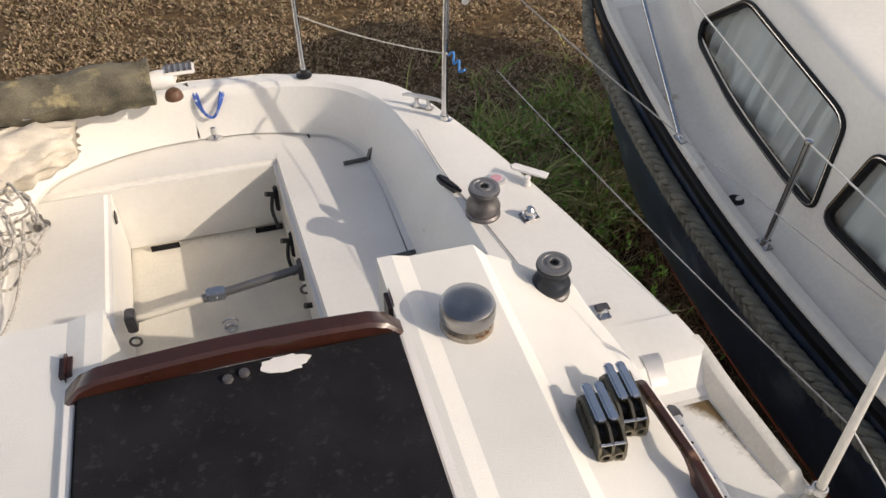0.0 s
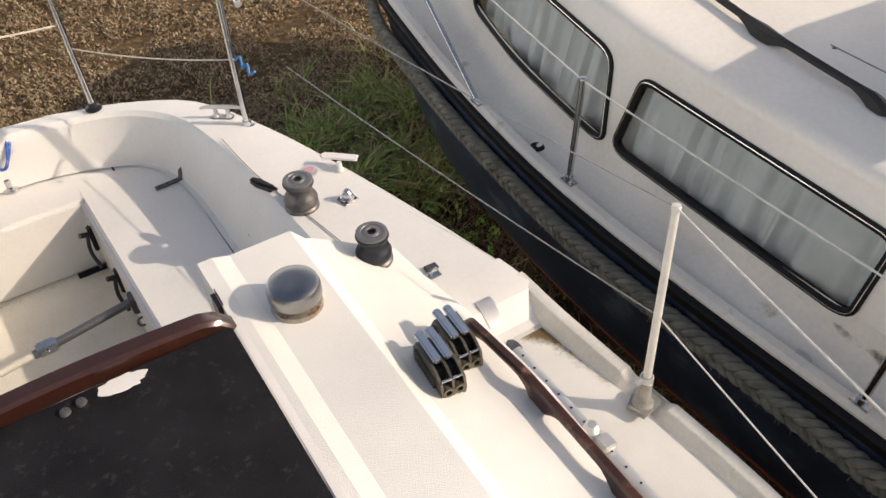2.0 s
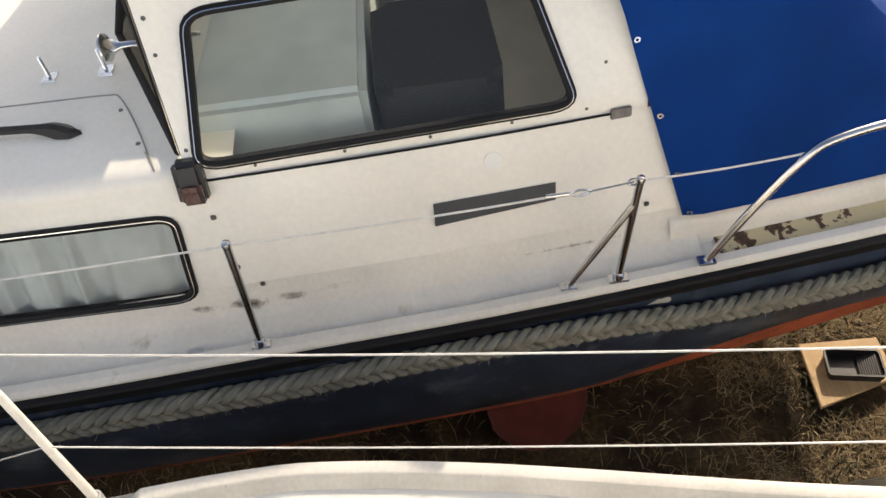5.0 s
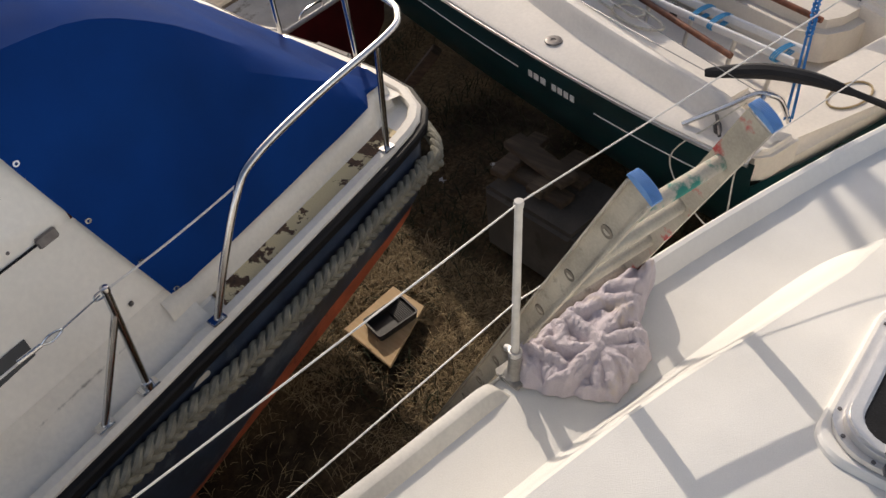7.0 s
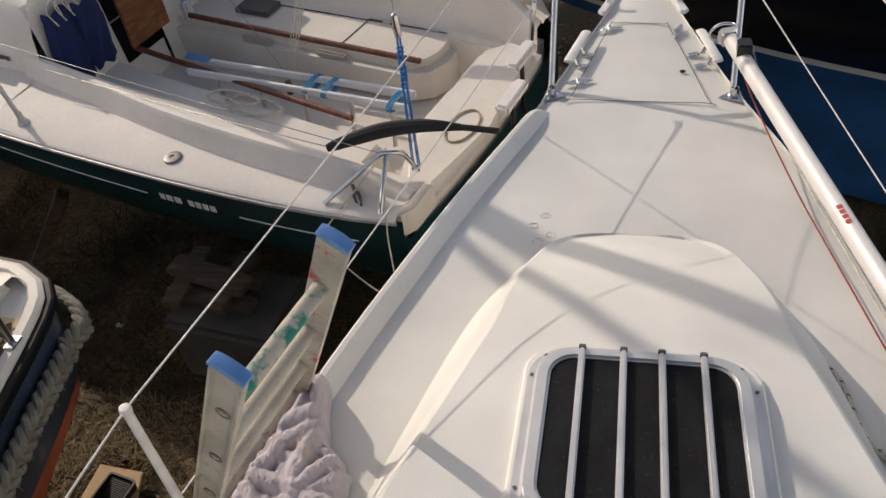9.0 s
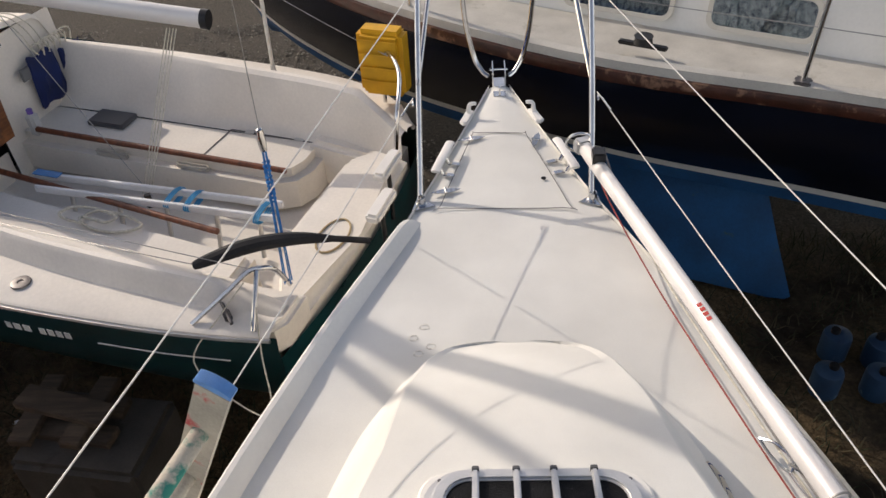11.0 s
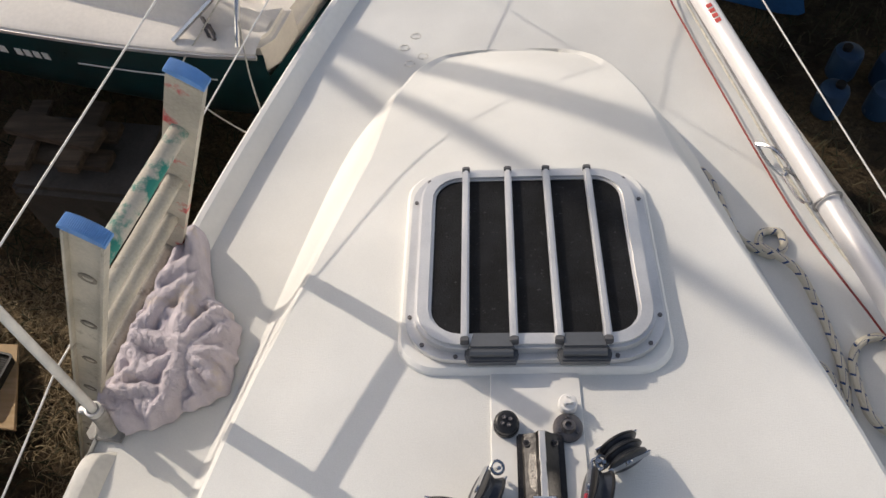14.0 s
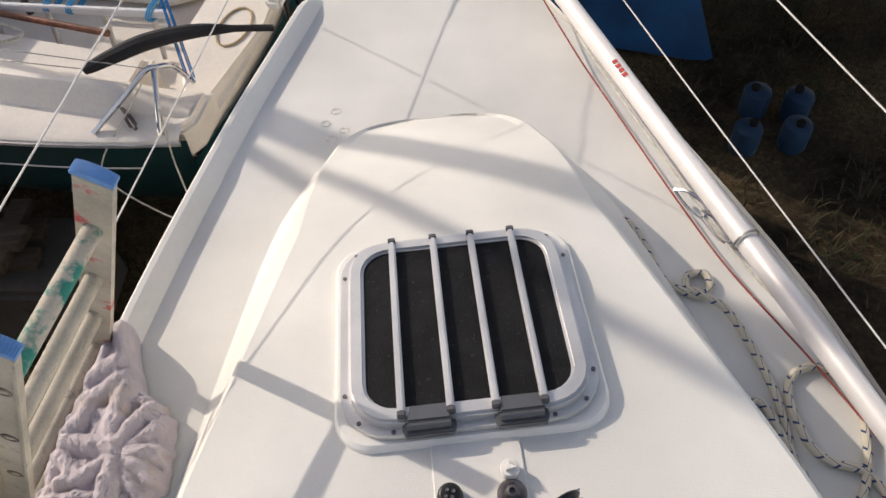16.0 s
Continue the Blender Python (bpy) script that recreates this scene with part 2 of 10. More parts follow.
def smooth_path(pts, n=6, closed=False):
    """A rounded line through the points (Catmull-Rom)."""
    P = [Vector(p) for p in pts]
    out = []
    k = len(P)
    for i in range(k if closed else k - 1):
        if closed:
            a, b, c, d = P[i - 1], P[i], P[(i + 1) % k], P[(i + 2) % k]
        else:
            a, b, c, d = P[max(i - 1, 0)], P[i], P[i + 1], P[min(i + 2, k - 1)]
        for j in range(n):
            t = j / n
            out.append(0.5 * ((2 * b) + (c - a) * t + (2 * a - 5 * b + 4 * c - d) * t * t + (3 * b - a - 3 * c + d) * t ** 3))
    if not closed:
        out.append(P[-1])
    return out


def sweep(bm, pts, r, n=8, closed=False, flat=None):
    """A tube along the points; r is a radius or a function of the share of the way."""
    P = [Vector(p) for p in pts]
    k = len(P)
    rings = []
    side = None
    for i, p in enumerate(P):
        d = (P[(i + 1) % k] - P[i - 1]) if closed else (P[min(i + 1, k - 1)] - P[max(i - 1, 0)])
        if d.length < 1e-9:
            d = Vector((0, 0, 1))
        d.normalize()
        if side is None:
            side = d.orthogonal().normalized() if flat is None else (Vector(flat).cross(d)).normalized()
        elif flat is not None:
            side = (Vector(flat).cross(d)).normalized()
        else:
            side = (side - d * side.dot(d)).normalized()
        up = d.cross(side)
        rad = r(i / max(1, k - 1)) if callable(r) else r
        if isinstance(rad, tuple):
            ra, rb = rad
        else:
            ra = rb = rad
        rings.append([bm.verts.new(p + side * (ra * math.cos(2 * math.pi * j / n)) + up * (rb * math.sin(2 * math.pi * j / n))) for j in range(n)])
    for a, b in zip(rings, rings[1:] + (rings[:1] if closed else [])):
        for j in range(n):
            bm.faces.new((a[j], a[(j + 1) % n], b[(j + 1) % n], b[j]))
    if not closed:
        bm.faces.new(rings[0][::-1])
        bm.faces.new(rings[-1])
    return [v for q in rings for v in q]


def skin(bm, rows, closed=False, cap=False, mats=None):
    """A skin over rows of points, all of the same length; mats gives a material for each strip between points."""
    V = [[bm.verts.new(p) for p in row] for row in rows]
    m = len(V[0])
    for a, b in zip(V, V[1:]):
        for j in range(m if closed else m - 1):
            q = [a[j], a[(j + 1) % m], b[(j + 1) % m], b[j]]
            co = {tuple(round(c, 5) for c in v.co) for v in q}
            if len(co) < 3:
                continue
            if len(co) == 3:
                seen, qq = set(), []
                for v in q:
                    key = tuple(round(c, 5) for c in v.co)
                    if key not in seen:
                        seen.add(key)
                        qq.append(v)
                q = qq
            f = bm.faces.new(q)
            if mats:
                f.material_index = mats[j]
    if cap:
        for row in (V[0], V[-1]):
            try:
                bm.faces.new(row)
            except ValueError:
                pass
    bmesh.ops.remove_doubles(bm, verts=[v for r in V for v in r], dist=1e-5)
    return V


def lerp_table(tab, x):
    """A smooth value from a table of (place, value)."""
    if x <= tab[0][0]:
        return tab[0][1]
    for i, ((a, va), (b, vb)) in enumerate(zip(tab, tab[1:])):
        if x <= b:
            t = (x - a) / (b - a)
            ma = (vb - tab[i - 1][1]) / (b - tab[i - 1][0]) if i else (vb - va) / (b - a)
            mb = (tab[i + 2][1] - va) / (tab[i + 2][0] - a) if i + 2 < len(tab) else (vb - va) / (b - a)
            h = b - a
            return (2 * t ** 3 - 3 * t * t + 1) * va + (t ** 3 - 2 * t * t + t) * h * ma + (3 * t * t - 2 * t ** 3) * vb + (t ** 3 - t * t) * h * mb
    return tab[-1][1]


def steps(a, b, n):
    return [a + (b - a) * i / n for i in range(n + 1)]


def round_rect(w, h, r, n=6):
    """A rounded rectangle round the origin, anticlockwise."""
    out = []
    for cx, cy, a0 in ((w / 2 - r, h / 2 - r, 0), (-w / 2 + r, h / 2 - r, 90), (-w / 2 + r, -h / 2 + r, 180), (w / 2 - r, -h / 2 + r, 270)):
        for k in range(n + 1):
            a = radians(a0 + 90 * k / n)
            out.append((cx + r * math.cos(a), cy + r * math.sin(a)))
    return out


def ring_prism(bm, outer, inner, z0, z1, m=None):
    """A flat ring between two outlines of the same number of points."""
    lay = [[bm.verts.new((x, y, z)) for x, y in o] for o, z in ((outer, z0), (outer, z1), (inner, z1), (inner, z0))]
    n = len(outer)
    for a, b in zip(lay, lay[1:] + lay[:1]):
        for j in range(n):
            bm.faces.new((a[j], a[(j + 1) % n], b[(j + 1) % n], b[j]))
    vs = [v for q in lay for v in q]
    if m is not None:
        bmesh.ops.transform(bm, matrix=m, verts=vs)
    return vs


def along(a, b):
    """The pose at a whose z axis points to b."""
    d = Vector(b) - Vector(a)
    return Matrix.Translation(a) @ d.to_track_quat("Z", "Y").to_matrix().to_4x4()


def rod(bm, a, b, r, n=10, r2=None):
    d = (Vector(b) - Vector(a)).length
    return spin(bm, [(0, 0), (r, 0), (r if r2 is None else r2, d), (0, d)], along(a, b), n)


# ---- the ground ----
def bank(y):
    """The marsh lies a little higher than the yard."""
    k = min(1.0, max(0.0, (y - 2.9) / 2.1))
    return 0.10 * k * k * (3 - 2 * k)


def ground_sheet():
    bm = bmesh.new()
    rows = []
    xs = [-900, -300, -120, -60, -30] + steps(-16, 20, 90) + [30, 60, 120, 300, 900]
    ys = [-900, -300, -120, -60, -30] + steps(-16, 22, 95) + [30, 60, 120, 300, 900]
    for y in ys:
        row = []
        for x in xs:
            d = max(0.0, 1 - max(abs(x), abs(y)) / 40)
            z = bank(y) - 0.03 + d * (0.05 * noise.noise((x * 0.7, y * 0.7, 0)) + 0.03 * noise.noise((x * 2.3, y * 2.3, 5)))
            row.append((x, y, z))
        rows.append(row)
    skin(bm, rows)
    m = bpy.data.materials.new("yard_ground")
    m.use_nodes = True
    nt = m.node_tree
    n, ln = nt.nodes, nt.links
    b = n["Principled BSDF"]
    b.inputs["Roughness"].default_value = 0.95
    b.inputs["Specular IOR Level"].default_value = 0.15
    geo = n.new("ShaderNodeNewGeometry")
    sep = n.new("ShaderNodeSeparateXYZ")
    ln.new(geo.outputs["Position"], sep.inputs[0])

    def tex(scale, detail=7, rough=0.6):
        t = n.new("ShaderNodeTexNoise")
        t.inputs["Scale"].default_value, t.inputs["Detail"].default_value, t.inputs["Roughness"].default_value = scale, detail, rough
        ln.new(geo.outputs["Position"], t.inputs["Vector"])
        return t.outputs["Fac"]

    def ramp(src, *stops):
        r = n.new("ShaderNodeValToRGB")
        while len(r.color_ramp.elements) < len(stops):
            r.color_ramp.elements.new(0.5)
        for e, (p, c) in zip(r.color_ramp.elements, stops):
            e.position, e.color = p, (*c, 1)
        ln.new(src, r.inputs[0])
        return r.outputs[0]

    def blend(fac, a, c):
        mx = n.new("ShaderNodeMixRGB")
        ln.new(fac, mx.inputs[0])
        ln.new(a, mx.inputs[1])
        ln.new(c, mx.inputs[2])
        return mx.outputs[0]

    def span(src, lo, hi):
        r = n.new("ShaderNodeMapRange")
        r.inputs["From Min"].default_value, r.inputs["From Max"].default_value = lo, hi
        ln.new(src, r.inputs["Value"])
        return r.outputs[0]

    def plus(a, k, c):
        q = n.new("ShaderNodeMath")
        q.operation = "MULTIPLY_ADD"
        ln.new(a, q.inputs[0])
        q.inputs[1].default_value = k
        ln.new(c, q.inputs[2])
        return q.outputs[0]

    soil = ramp(tex(9), (0.3, (0.018, 0.013, 0.009)), (0.55, (0.038, 0.029, 0.020)), (0.8, (0.09, 0.068, 0.043)))
    straw = ramp(tex(38, 8, 0.75), (0.35, (0.06, 0.04, 0.022)), (0.55, (0.17, 0.12, 0.065)), (0.75, (0.33, 0.25, 0.15)))
    marsh = ramp(tex(16, 9, 0.7), (0.35, (0.06, 0.04, 0.023)), (0.55, (0.17, 0.115, 0.06)), (0.75, (0.32, 0.23, 0.13)))
    gravel = ramp(tex(60, 4, 0.8), (0.35, (0.05, 0.045, 0.038)), (0.6, (0.13, 0.115, 0.095)), (0.75, (0.28, 0.25, 0.21)))
    wob = tex(1.1)
    base = blend(span(tex(0.9), 0.42, 0.6), soil, straw)
    base = blend(span(plus(wob, 2.2, sep.outputs["Y"]), 5.6, 6.4), base, marsh)
    base = blend(span(plus(wob, -2.0, sep.outputs["Y"]), -5.2, -5.9), base, gravel)
    ln.new(base, b.inputs["Base Color"])
    bp = n.new("ShaderNodeBump")
    bp.inputs["Strength"].default_value, bp.inputs["Distance"].default_value = 0.9, 0.03
    ln.new(tex(30, 8, 0.75), bp.inputs["Height"])
    ln.new(bp.outputs[0], b.inputs["Normal"])
    ob = part("ground", bm, m, None)
    tagged(ob, "bare brown boatyard earth with straw, gravel and marsh grass", "ground", kind="structure")


ground_sheet()


# ---- the sailing yacht that the camera stands on: x to port, y aft ----
DECK = 1.625
AFTDECK = 1.69
BEAM = [(-3.80, 0.05), (-3.55, 0.125), (-3.2, 0.235), (-2.75, 0.385), (-2.1, 0.645), (-1.35, 0.895), (-0.8, 1.02), (-0.43, 1.095), (0.26, 1.245), (0.69, 1.310), (0.91, 1.313),
        (1.17, 1.296), (1.4, 1.272), (1.58, 1.252), (1.8, 1.236), (2.13, 1.168), (2.56, 1.05), (2.9, 0.945)]


def beam(y):
    return lerp_table(BEAM, y)


def side_beam(s, y):
    """Half the beam; the starboard foredeck is 12 mm wider, fitted to the camera's view."""
    more = 0.012 * min(1.0, max(0.0, (y + 3.0) / 0.4)) * min(1.0, max(0.0, (-0.9 - y) / 0.4)) if s < 0 else 0.0
    return beam(y) + more


def mid(y):
    return 0.0 if y < 1.7 else -0.13 * min(1.0, (y - 1.7) / 1.6)


yacht = thing("sailing_yacht", (0, 0, 0.9), "white fibreglass sailing yacht standing ashore, weathered deck and fittings", "yacht")

FOOT = [(-2.08, 0.0), (-2.07, 0.13), (-2.04, 0.22), (-2.0, 0.285), (-1.92, 0.36), (-1.84, 0.41), (-1.72, 0.475), (-1.55, 0.535), (-1.34, 0.595), (-1.0, 0.69), (-0.74, 0.765), (0.0, 0.925), (0.7, 1.0), (1.4, 1.035), (1.88, 1.02)]
TOP = [(-2.08, 1.63), (-2.04, 1.66), (-1.95, 1.715), (-1.8, 1.79), (-1.6, 1.88), (-1.48, 1.918), (-1.36, 1.945), (-0.86, 2.02), (-0.3, 2.07), (0.4, 2.105), (1.2, 2.125), (1.88, 2.125)]


def roof_section(y):
    """Half of the coachroof's section, from the middle to the foot."""
    t, f = lerp_table(TOP, y), max(0.0, lerp_table(FOOT, y))
    aft = min(1.0, max(0.0, (y + 0.4) / 1.1))
    h = max(0.0, t - DECK)
    f -= 0.014 * (1 - aft) * min(1.0, f / 0.4)
    lean = (0.180 - 0.01 * aft) * min(1.0, h / 0.3)
    e = max(0.0, f - lean)
    drop = 0.02 + 0.085 * aft + 0.105 * min(1.0, max(0.0, (y - 1.2) / 0.6))
    k = min(0.56, 0.72 * e) if f > 0 else 0
    ez = max(DECK, t - drop * min(1, h / 0.2))
    r = min(0.006, h * 0.2, e * 0.3)
    bevel = 0.030 * aft + 0.012 * min(1.0, max(0.0, (y - 1.2) / 0.6))
    kw = min(0.036, 0.1 * e)
    pl = 0.012 * min(1.0, max(0.0, (y - 0.2) / 0.2))
    return [(0, t + pl), (0.352 * k / 0.56, t + pl), (0.395 * k / 0.56, t - 0.002), (k - 0.01 * (k > 0.1), t - 0.0035), (k, t - 0.004), (k + kw, t - 0.006 - bevel), (k + kw + 0.01 * (k > 0.1), t - 0.007 - bevel - 0.003 * aft), (e - r * 2.2, ez + 0.008), (e - r * 1.1, ez + 0.003), (e - r * 0.3, ez - r * 0.15),
            (e + 0.1 * r, ez - r), (e + 0.1 * r + (f - e) * 0.08, ez - r - (ez - DECK) * 0.08), (e + (f - e) * 0.6, DECK + (ez - DECK) * 0.36), (f - 0.012, DECK + 0.03 * min(1, h / 0.2)), (f, DECK + 0.010), (f + 0.012, DECK - 0.002)]


def yacht_shell():
    # hull, white, down to two bilge keels
    ys = steps(-3.8, 2.9, 40)
    bm = bmesh.new()
    for s in (1, -1):
        rows = []
        for y in ys:
            w, c = side_beam(s, y), mid(y)
            gz = DECK + 0.02 if y < 1.66 else AFTDECK - 0.01
            rows.append([(c + s * w, y, gz), (c + s * (w + 0.004), y, gz - 0.05), (c + s * w * 0.97, y + 0.02, 1.2), (c + s * w * 0.82, y + 0.06 * (y < -2), 0.75), (c + s * w * 0.5, y * 0.97, 0.55), (c, y * 0.95, 0.48)])
        # round the quarter to the middle of the transom
        for gx, gy in ((0.86, 3.14), (0.735, 3.37), (0.47, 3.55), (0.2, 3.63), (-0.13, 3.66)):
            w = gx + 0.13
            rows.append([(-0.13 + s * w, gy, AFTDECK - 0.03), (-0.13 + s * w, gy + 0.004, AFTDECK - 0.09), (-0.13 + s * w * 0.97, gy - 0.06, 1.2), (-0.13 + s * w * 0.85, gy - 0.2, 0.75), (-0.13 + s * w * 0.5, gy - 0.35, 0.55), (-0.13, gy - 0.4, 0.48)])
        skin(bm, rows)
    part("hull", bm, GEL, yacht, "white gelcoat hull")
    for s in (1, -1):
        bm = bmesh.new()
        m = Matrix.Translation((s * 0.5, 0.3, 0)) @ Matrix.Rotation(radians(-8 * s), 4, "Y")
        prism(bm, [(-0.05, -0.7), (0, -0.8), (0.05, -0.7), (0.06, 0.6), (0, 0.8), (-0.06, 0.6)], 0.0, 0.75, 0.01, m)
        part("bilge_keel", bm, ANTIRED, yacht, "dull red bilge keel")

    # fore and side decks: from the coachroof's foot (or the middle) to the gunwale
    bm = bmesh.new()
    for s in (1, -1):
        rows = []
        for y in steps(-3.8, 1.62, 66):
            w = side_beam(s, y)
            f = max(0.0, lerp_table(FOOT, y)) if y > -1.95 else 0.0
            z = lambda x: DECK + (0.015 * (1 - (x / max(w, 0.01)) ** 2) if y < -1.95 else 0.0)  # noqa: E731
            a = max(0.0, min(f, w - 0.03) - 0.03)
            xs = [a + (w - a) * q for q in (0, 0.25, 0.5, 0.75, 1)]
            rows.append([(s * x, y, z(x)) for x in xs])
        skin(bm, rows)
    part("deck", bm, GRIP, yacht, "off-white non-skid deck moulding")

    # raised bulwarks along the gunwale, with gaps at the stanchions
    def bulwark(s, y0, y1, name="toe_rail"):
        bm = bmesh.new()
        rows = []
        n = max(6, int((y1 - y0) / 0.06))
        ends = [y0, y0 + 0.008, y0 + 0.025, y0 + 0.05] + sorted(steps(y0 + 0.08, y1 - 0.08, n) + [q for q in (1.14, 1.155, 1.17, 1.19, 1.26, 1.28, 1.295, 1.31) if y0 < q < y1]) + [y1 - 0.05, y1 - 0.025, y1 - 0.008, y1]
        for y in ends:
            q = min(1.0, min(y - y0, (y1 - y) if y1 < 1.7 else 1.0) / (0.11 if y < -0.9 else 0.06))
            h = (0.056 if y < -0.9 else lerp_table([(-0.82, 0.036), (1.3, 0.034), (1.5, 0.046), (1.76, 0.064)], y)) * math.sqrt(max(0, 1 - (1 - q) ** 2)) - 0.003
            if y > 0:
                h *= 1 - 0.72 * min(1.0, max(0.0, (0.085 - abs(y - 1.225)) / 0.03))
            w = side_beam(s, y)
            prof = [(-0.066, 0.0), (-0.056, 0.12), (-0.044, 0.40), (-0.031, 0.78), (-0.021, 0.96), (-0.006, 1.0), (0.004, 0.86), (0.006, 0.3), (0.006, -0.2)]
            if y > -0.9:
                prof = [(-0.064, 0.0), (-0.06, 0.06), (-0.036, 0.86), (-0.032, 0.96), (-0.027, 1.0), (-0.004, 1.0), (0.003, 0.95), (0.006, 0.3), (0.006, -0.2)]
            if s < 0 and y < -0.9:
                prof = [(a * 0.55 if a < 0 else a, b * 0.7) for a, b in prof]
            rows.append([(s * (w + a), y, DECK + max(-0.01, h * b if b > 0 else -0.01)) for a, b in prof])
        skin(bm, rows, cap=True)
        part(name, bm, GEL if y1 < -0.9 else RAIL, yacht, "moulded white toe rail with grey scuffs", angle=24)

    bulwark(1, -2.74, -1.33)
    for s in (1, -1):
        bulwark(s, -0.82, 1.77)

    # coachroof
    bm = bmesh.new()
    ys = [-2.08, -2.077, -2.07, -2.06, -2.04, -2.02, -2.0, -1.97, -1.94, -1.9, -1.85, -1.78, -1.72, -1.65, -1.55, -1.45, -1.36] + steps(-1.2, 1.66, 24)
    rows = []
    for y in ys:
        h = roof_section(y)
        rows.append([(-x, y, z) for x, z in h[::-1]] + [(x, y, z) for x, z in h[1:]])
    skin(bm, rows)
    # two arms that go on aft of the companionway
    for s in (1, -1):
        rows = []
        for y in steps(1.66, 1.88, 4):
            h = [(max(x, 0.315), z) for x, z in roof_section(y)]
            rows.append([(s * 0.315, y, 1.2)] + [(s * x, y, z) for x, z in h] + [(s * 0.95, y, 1.45)])
        last = [(x, y + 0.006, z - 0.006 if z > 1.9 else z) for x, y, z in rows[-1]]
        rows.append(last)
        skin(bm, rows, cap=True)
    part("coachroof", bm, GRIP, yacht, "white cabin top with a fine non-skid grain", angle=14)

    # aft side decks, rounded coamings and the inside of the transom, in one moulding a side
    for s in (1, -1):
        I = smooth_path([(0.575, 1.86, 1.435), (0.572, 2.3, 1.435), (0.565, 2.75, 1.435), (0.55, 3.12, 1.435), (0.47, 3.36, 1.435), (0.33, 3.46, 1.435), (0.1, 3.53, 1.435), (-0.13, 3.545, 1.435)], 4)
        J = smooth_path([(0.75, 1.86, 1.672), (0.735, 2.22, 1.672), (0.71, 2.6, 1.672), (0.672, 2.99, 1.672), (0.60, 3.27, 1.665), (0.43, 3.46, 1.655), (0.15, 3.555, 1.64), (-0.13, 3.575, 1.635)], 4)
        K = smooth_path([(0.79, 1.86, AFTDECK), (0.775, 2.22, AFTDECK), (0.75, 2.6, AFTDECK), (0.71, 2.99, AFTDECK - 0.002), (0.63, 3.31, AFTDECK - 0.01), (0.45, 3.495, AFTDECK - 0.02), (0.17, 3.59, AFTDECK - 0.03), (-0.13, 3.61, AFTDECK - 0.03)], 4)
        G = smooth_path([(1.224, 1.86, AFTDECK - 0.012), (1.14, 2.22, AFTDECK - 0.012), (1.038, 2.6, AFTDECK - 0.012), (0.91, 3.0, AFTDECK - 0.014), (0.74, 3.36, AFTDECK - 0.02), (0.47, 3.552, AFTDECK - 0.03), (0.2, 3.63, AFTDECK - 0.035), (-0.13, 3.662, AFTDECK - 0.035)], 4)
        bm = bmesh.new()
        rows = []
        for i, j, k, g in zip(I, J, K, G):
            def mx(p):
                return Vector((-0.13 + s * (p.x + 0.13), p.y, p.z)) if s < 0 else p
            m1 = i.lerp(j, 0.08) + Vector((0.012, 0.004, -0.016)) * (1 if i.x > 0.3 else 0.4)
            q = [i, m1, i.lerp(j, 0.35), i.lerp(j, 0.7), j, j.lerp(k, 0.5) + Vector((0, 0, 0.008)), k, k.lerp(g, 0.5) + Vector((0, 0, 0.004)), g + Vector((-0.012, 0, 0)), g + Vector((0, 0, -0.02))]
            row = [mx(p) for p in q]
            if s < 0:
                for n, p in ((-3, k.lerp(g, 0.5)), (-2, g + Vector((-0.012, 0, 0))), (-1, g)):
                    c = 2 * mid(p.y)
                    row[n] = Vector((min(row[-4].x - 0.02 * (4 + n), c - p.x) if n == -3 else c - p.x, p.y, row[n].z))
            rows.append(row)
        skin(bm, rows)
        part("coaming", bm, GEL, yacht, "rounded white cockpit coaming and aft side deck")
        # forward part of the raised aft deck, with its sloping step down to the side deck
        bm = bmesh.new()
        rows = []
        for y, up in ((1.60, 0.0), (1.63, 0.08), (1.70, 0.88), (1.725, 1.0), (1.80, 1.0), (1.861, 1.0)):
            w = beam(y)
            a = 0.76 if y > 1.8 else 0.99
            rows.append([(s * x, y, DECK + 0.004 + (AFTDECK - DECK - 0.006) * up + dz) for x, dz in ((a, 0.0), (a + (w - a) * 0.5, 0.002), (w - 0.03, 0.0), (w - 0.008, -0.004), (w + 0.003, -0.022))])
        skin(bm, rows)
        part("deck_step", bm, GEL, yacht, "moulded white step up to the aft deck", angle=18)

    # cockpit floor, seats and footwell
    c = -0.145
    bm = bmesh.new()
    box(bm, (c - 0.36, 1.80, 1.02), (c + 0.34, 3.36, 1.075))
    part("cockpit_sole", bm, GRIME, yacht, "stained cream cockpit sole")
    for s, x0, x1 in ((1, 0.185, 0.585), (-1, -0.485, -0.86)):
        lo, hi = min(x0, x1), max(x0, x1)
        bm = bmesh.new()
        inner0, inner1 = (0.225, 0.15) if s > 0 else (-0.47, -0.505)
        if s > 0:
            prism(bm, [(inner0, 1.84), (x1, 1.84), (x1, 3.40), (inner1, 3.40)], 1.07, 1.43, 0.022, seg=3)
        else:
            prism(bm, [(inner0, 1.84), (inner1, 3.30), (x1, 3.30), (x1, 1.84)], 1.07, 1.43, 0.022, seg=3)
        part("cockpit_seat", bm, GEL, yacht, "white moulded cockpit seat")
    bm = bmesh.new()
    box(bm, (-0.80, 3.31, 1.07), (0.55, 3.60, 1.428), 0.018)
    part("aft_bench", bm, GEL, yacht, "white moulded bench across the stern")
    bm = bmesh.new()
    box(bm, (-0.37, 1.0, 1.0), (0.315, 1.03, 2.0))
    part("bulkhead", bm, GEL, yacht)


yacht_shell()


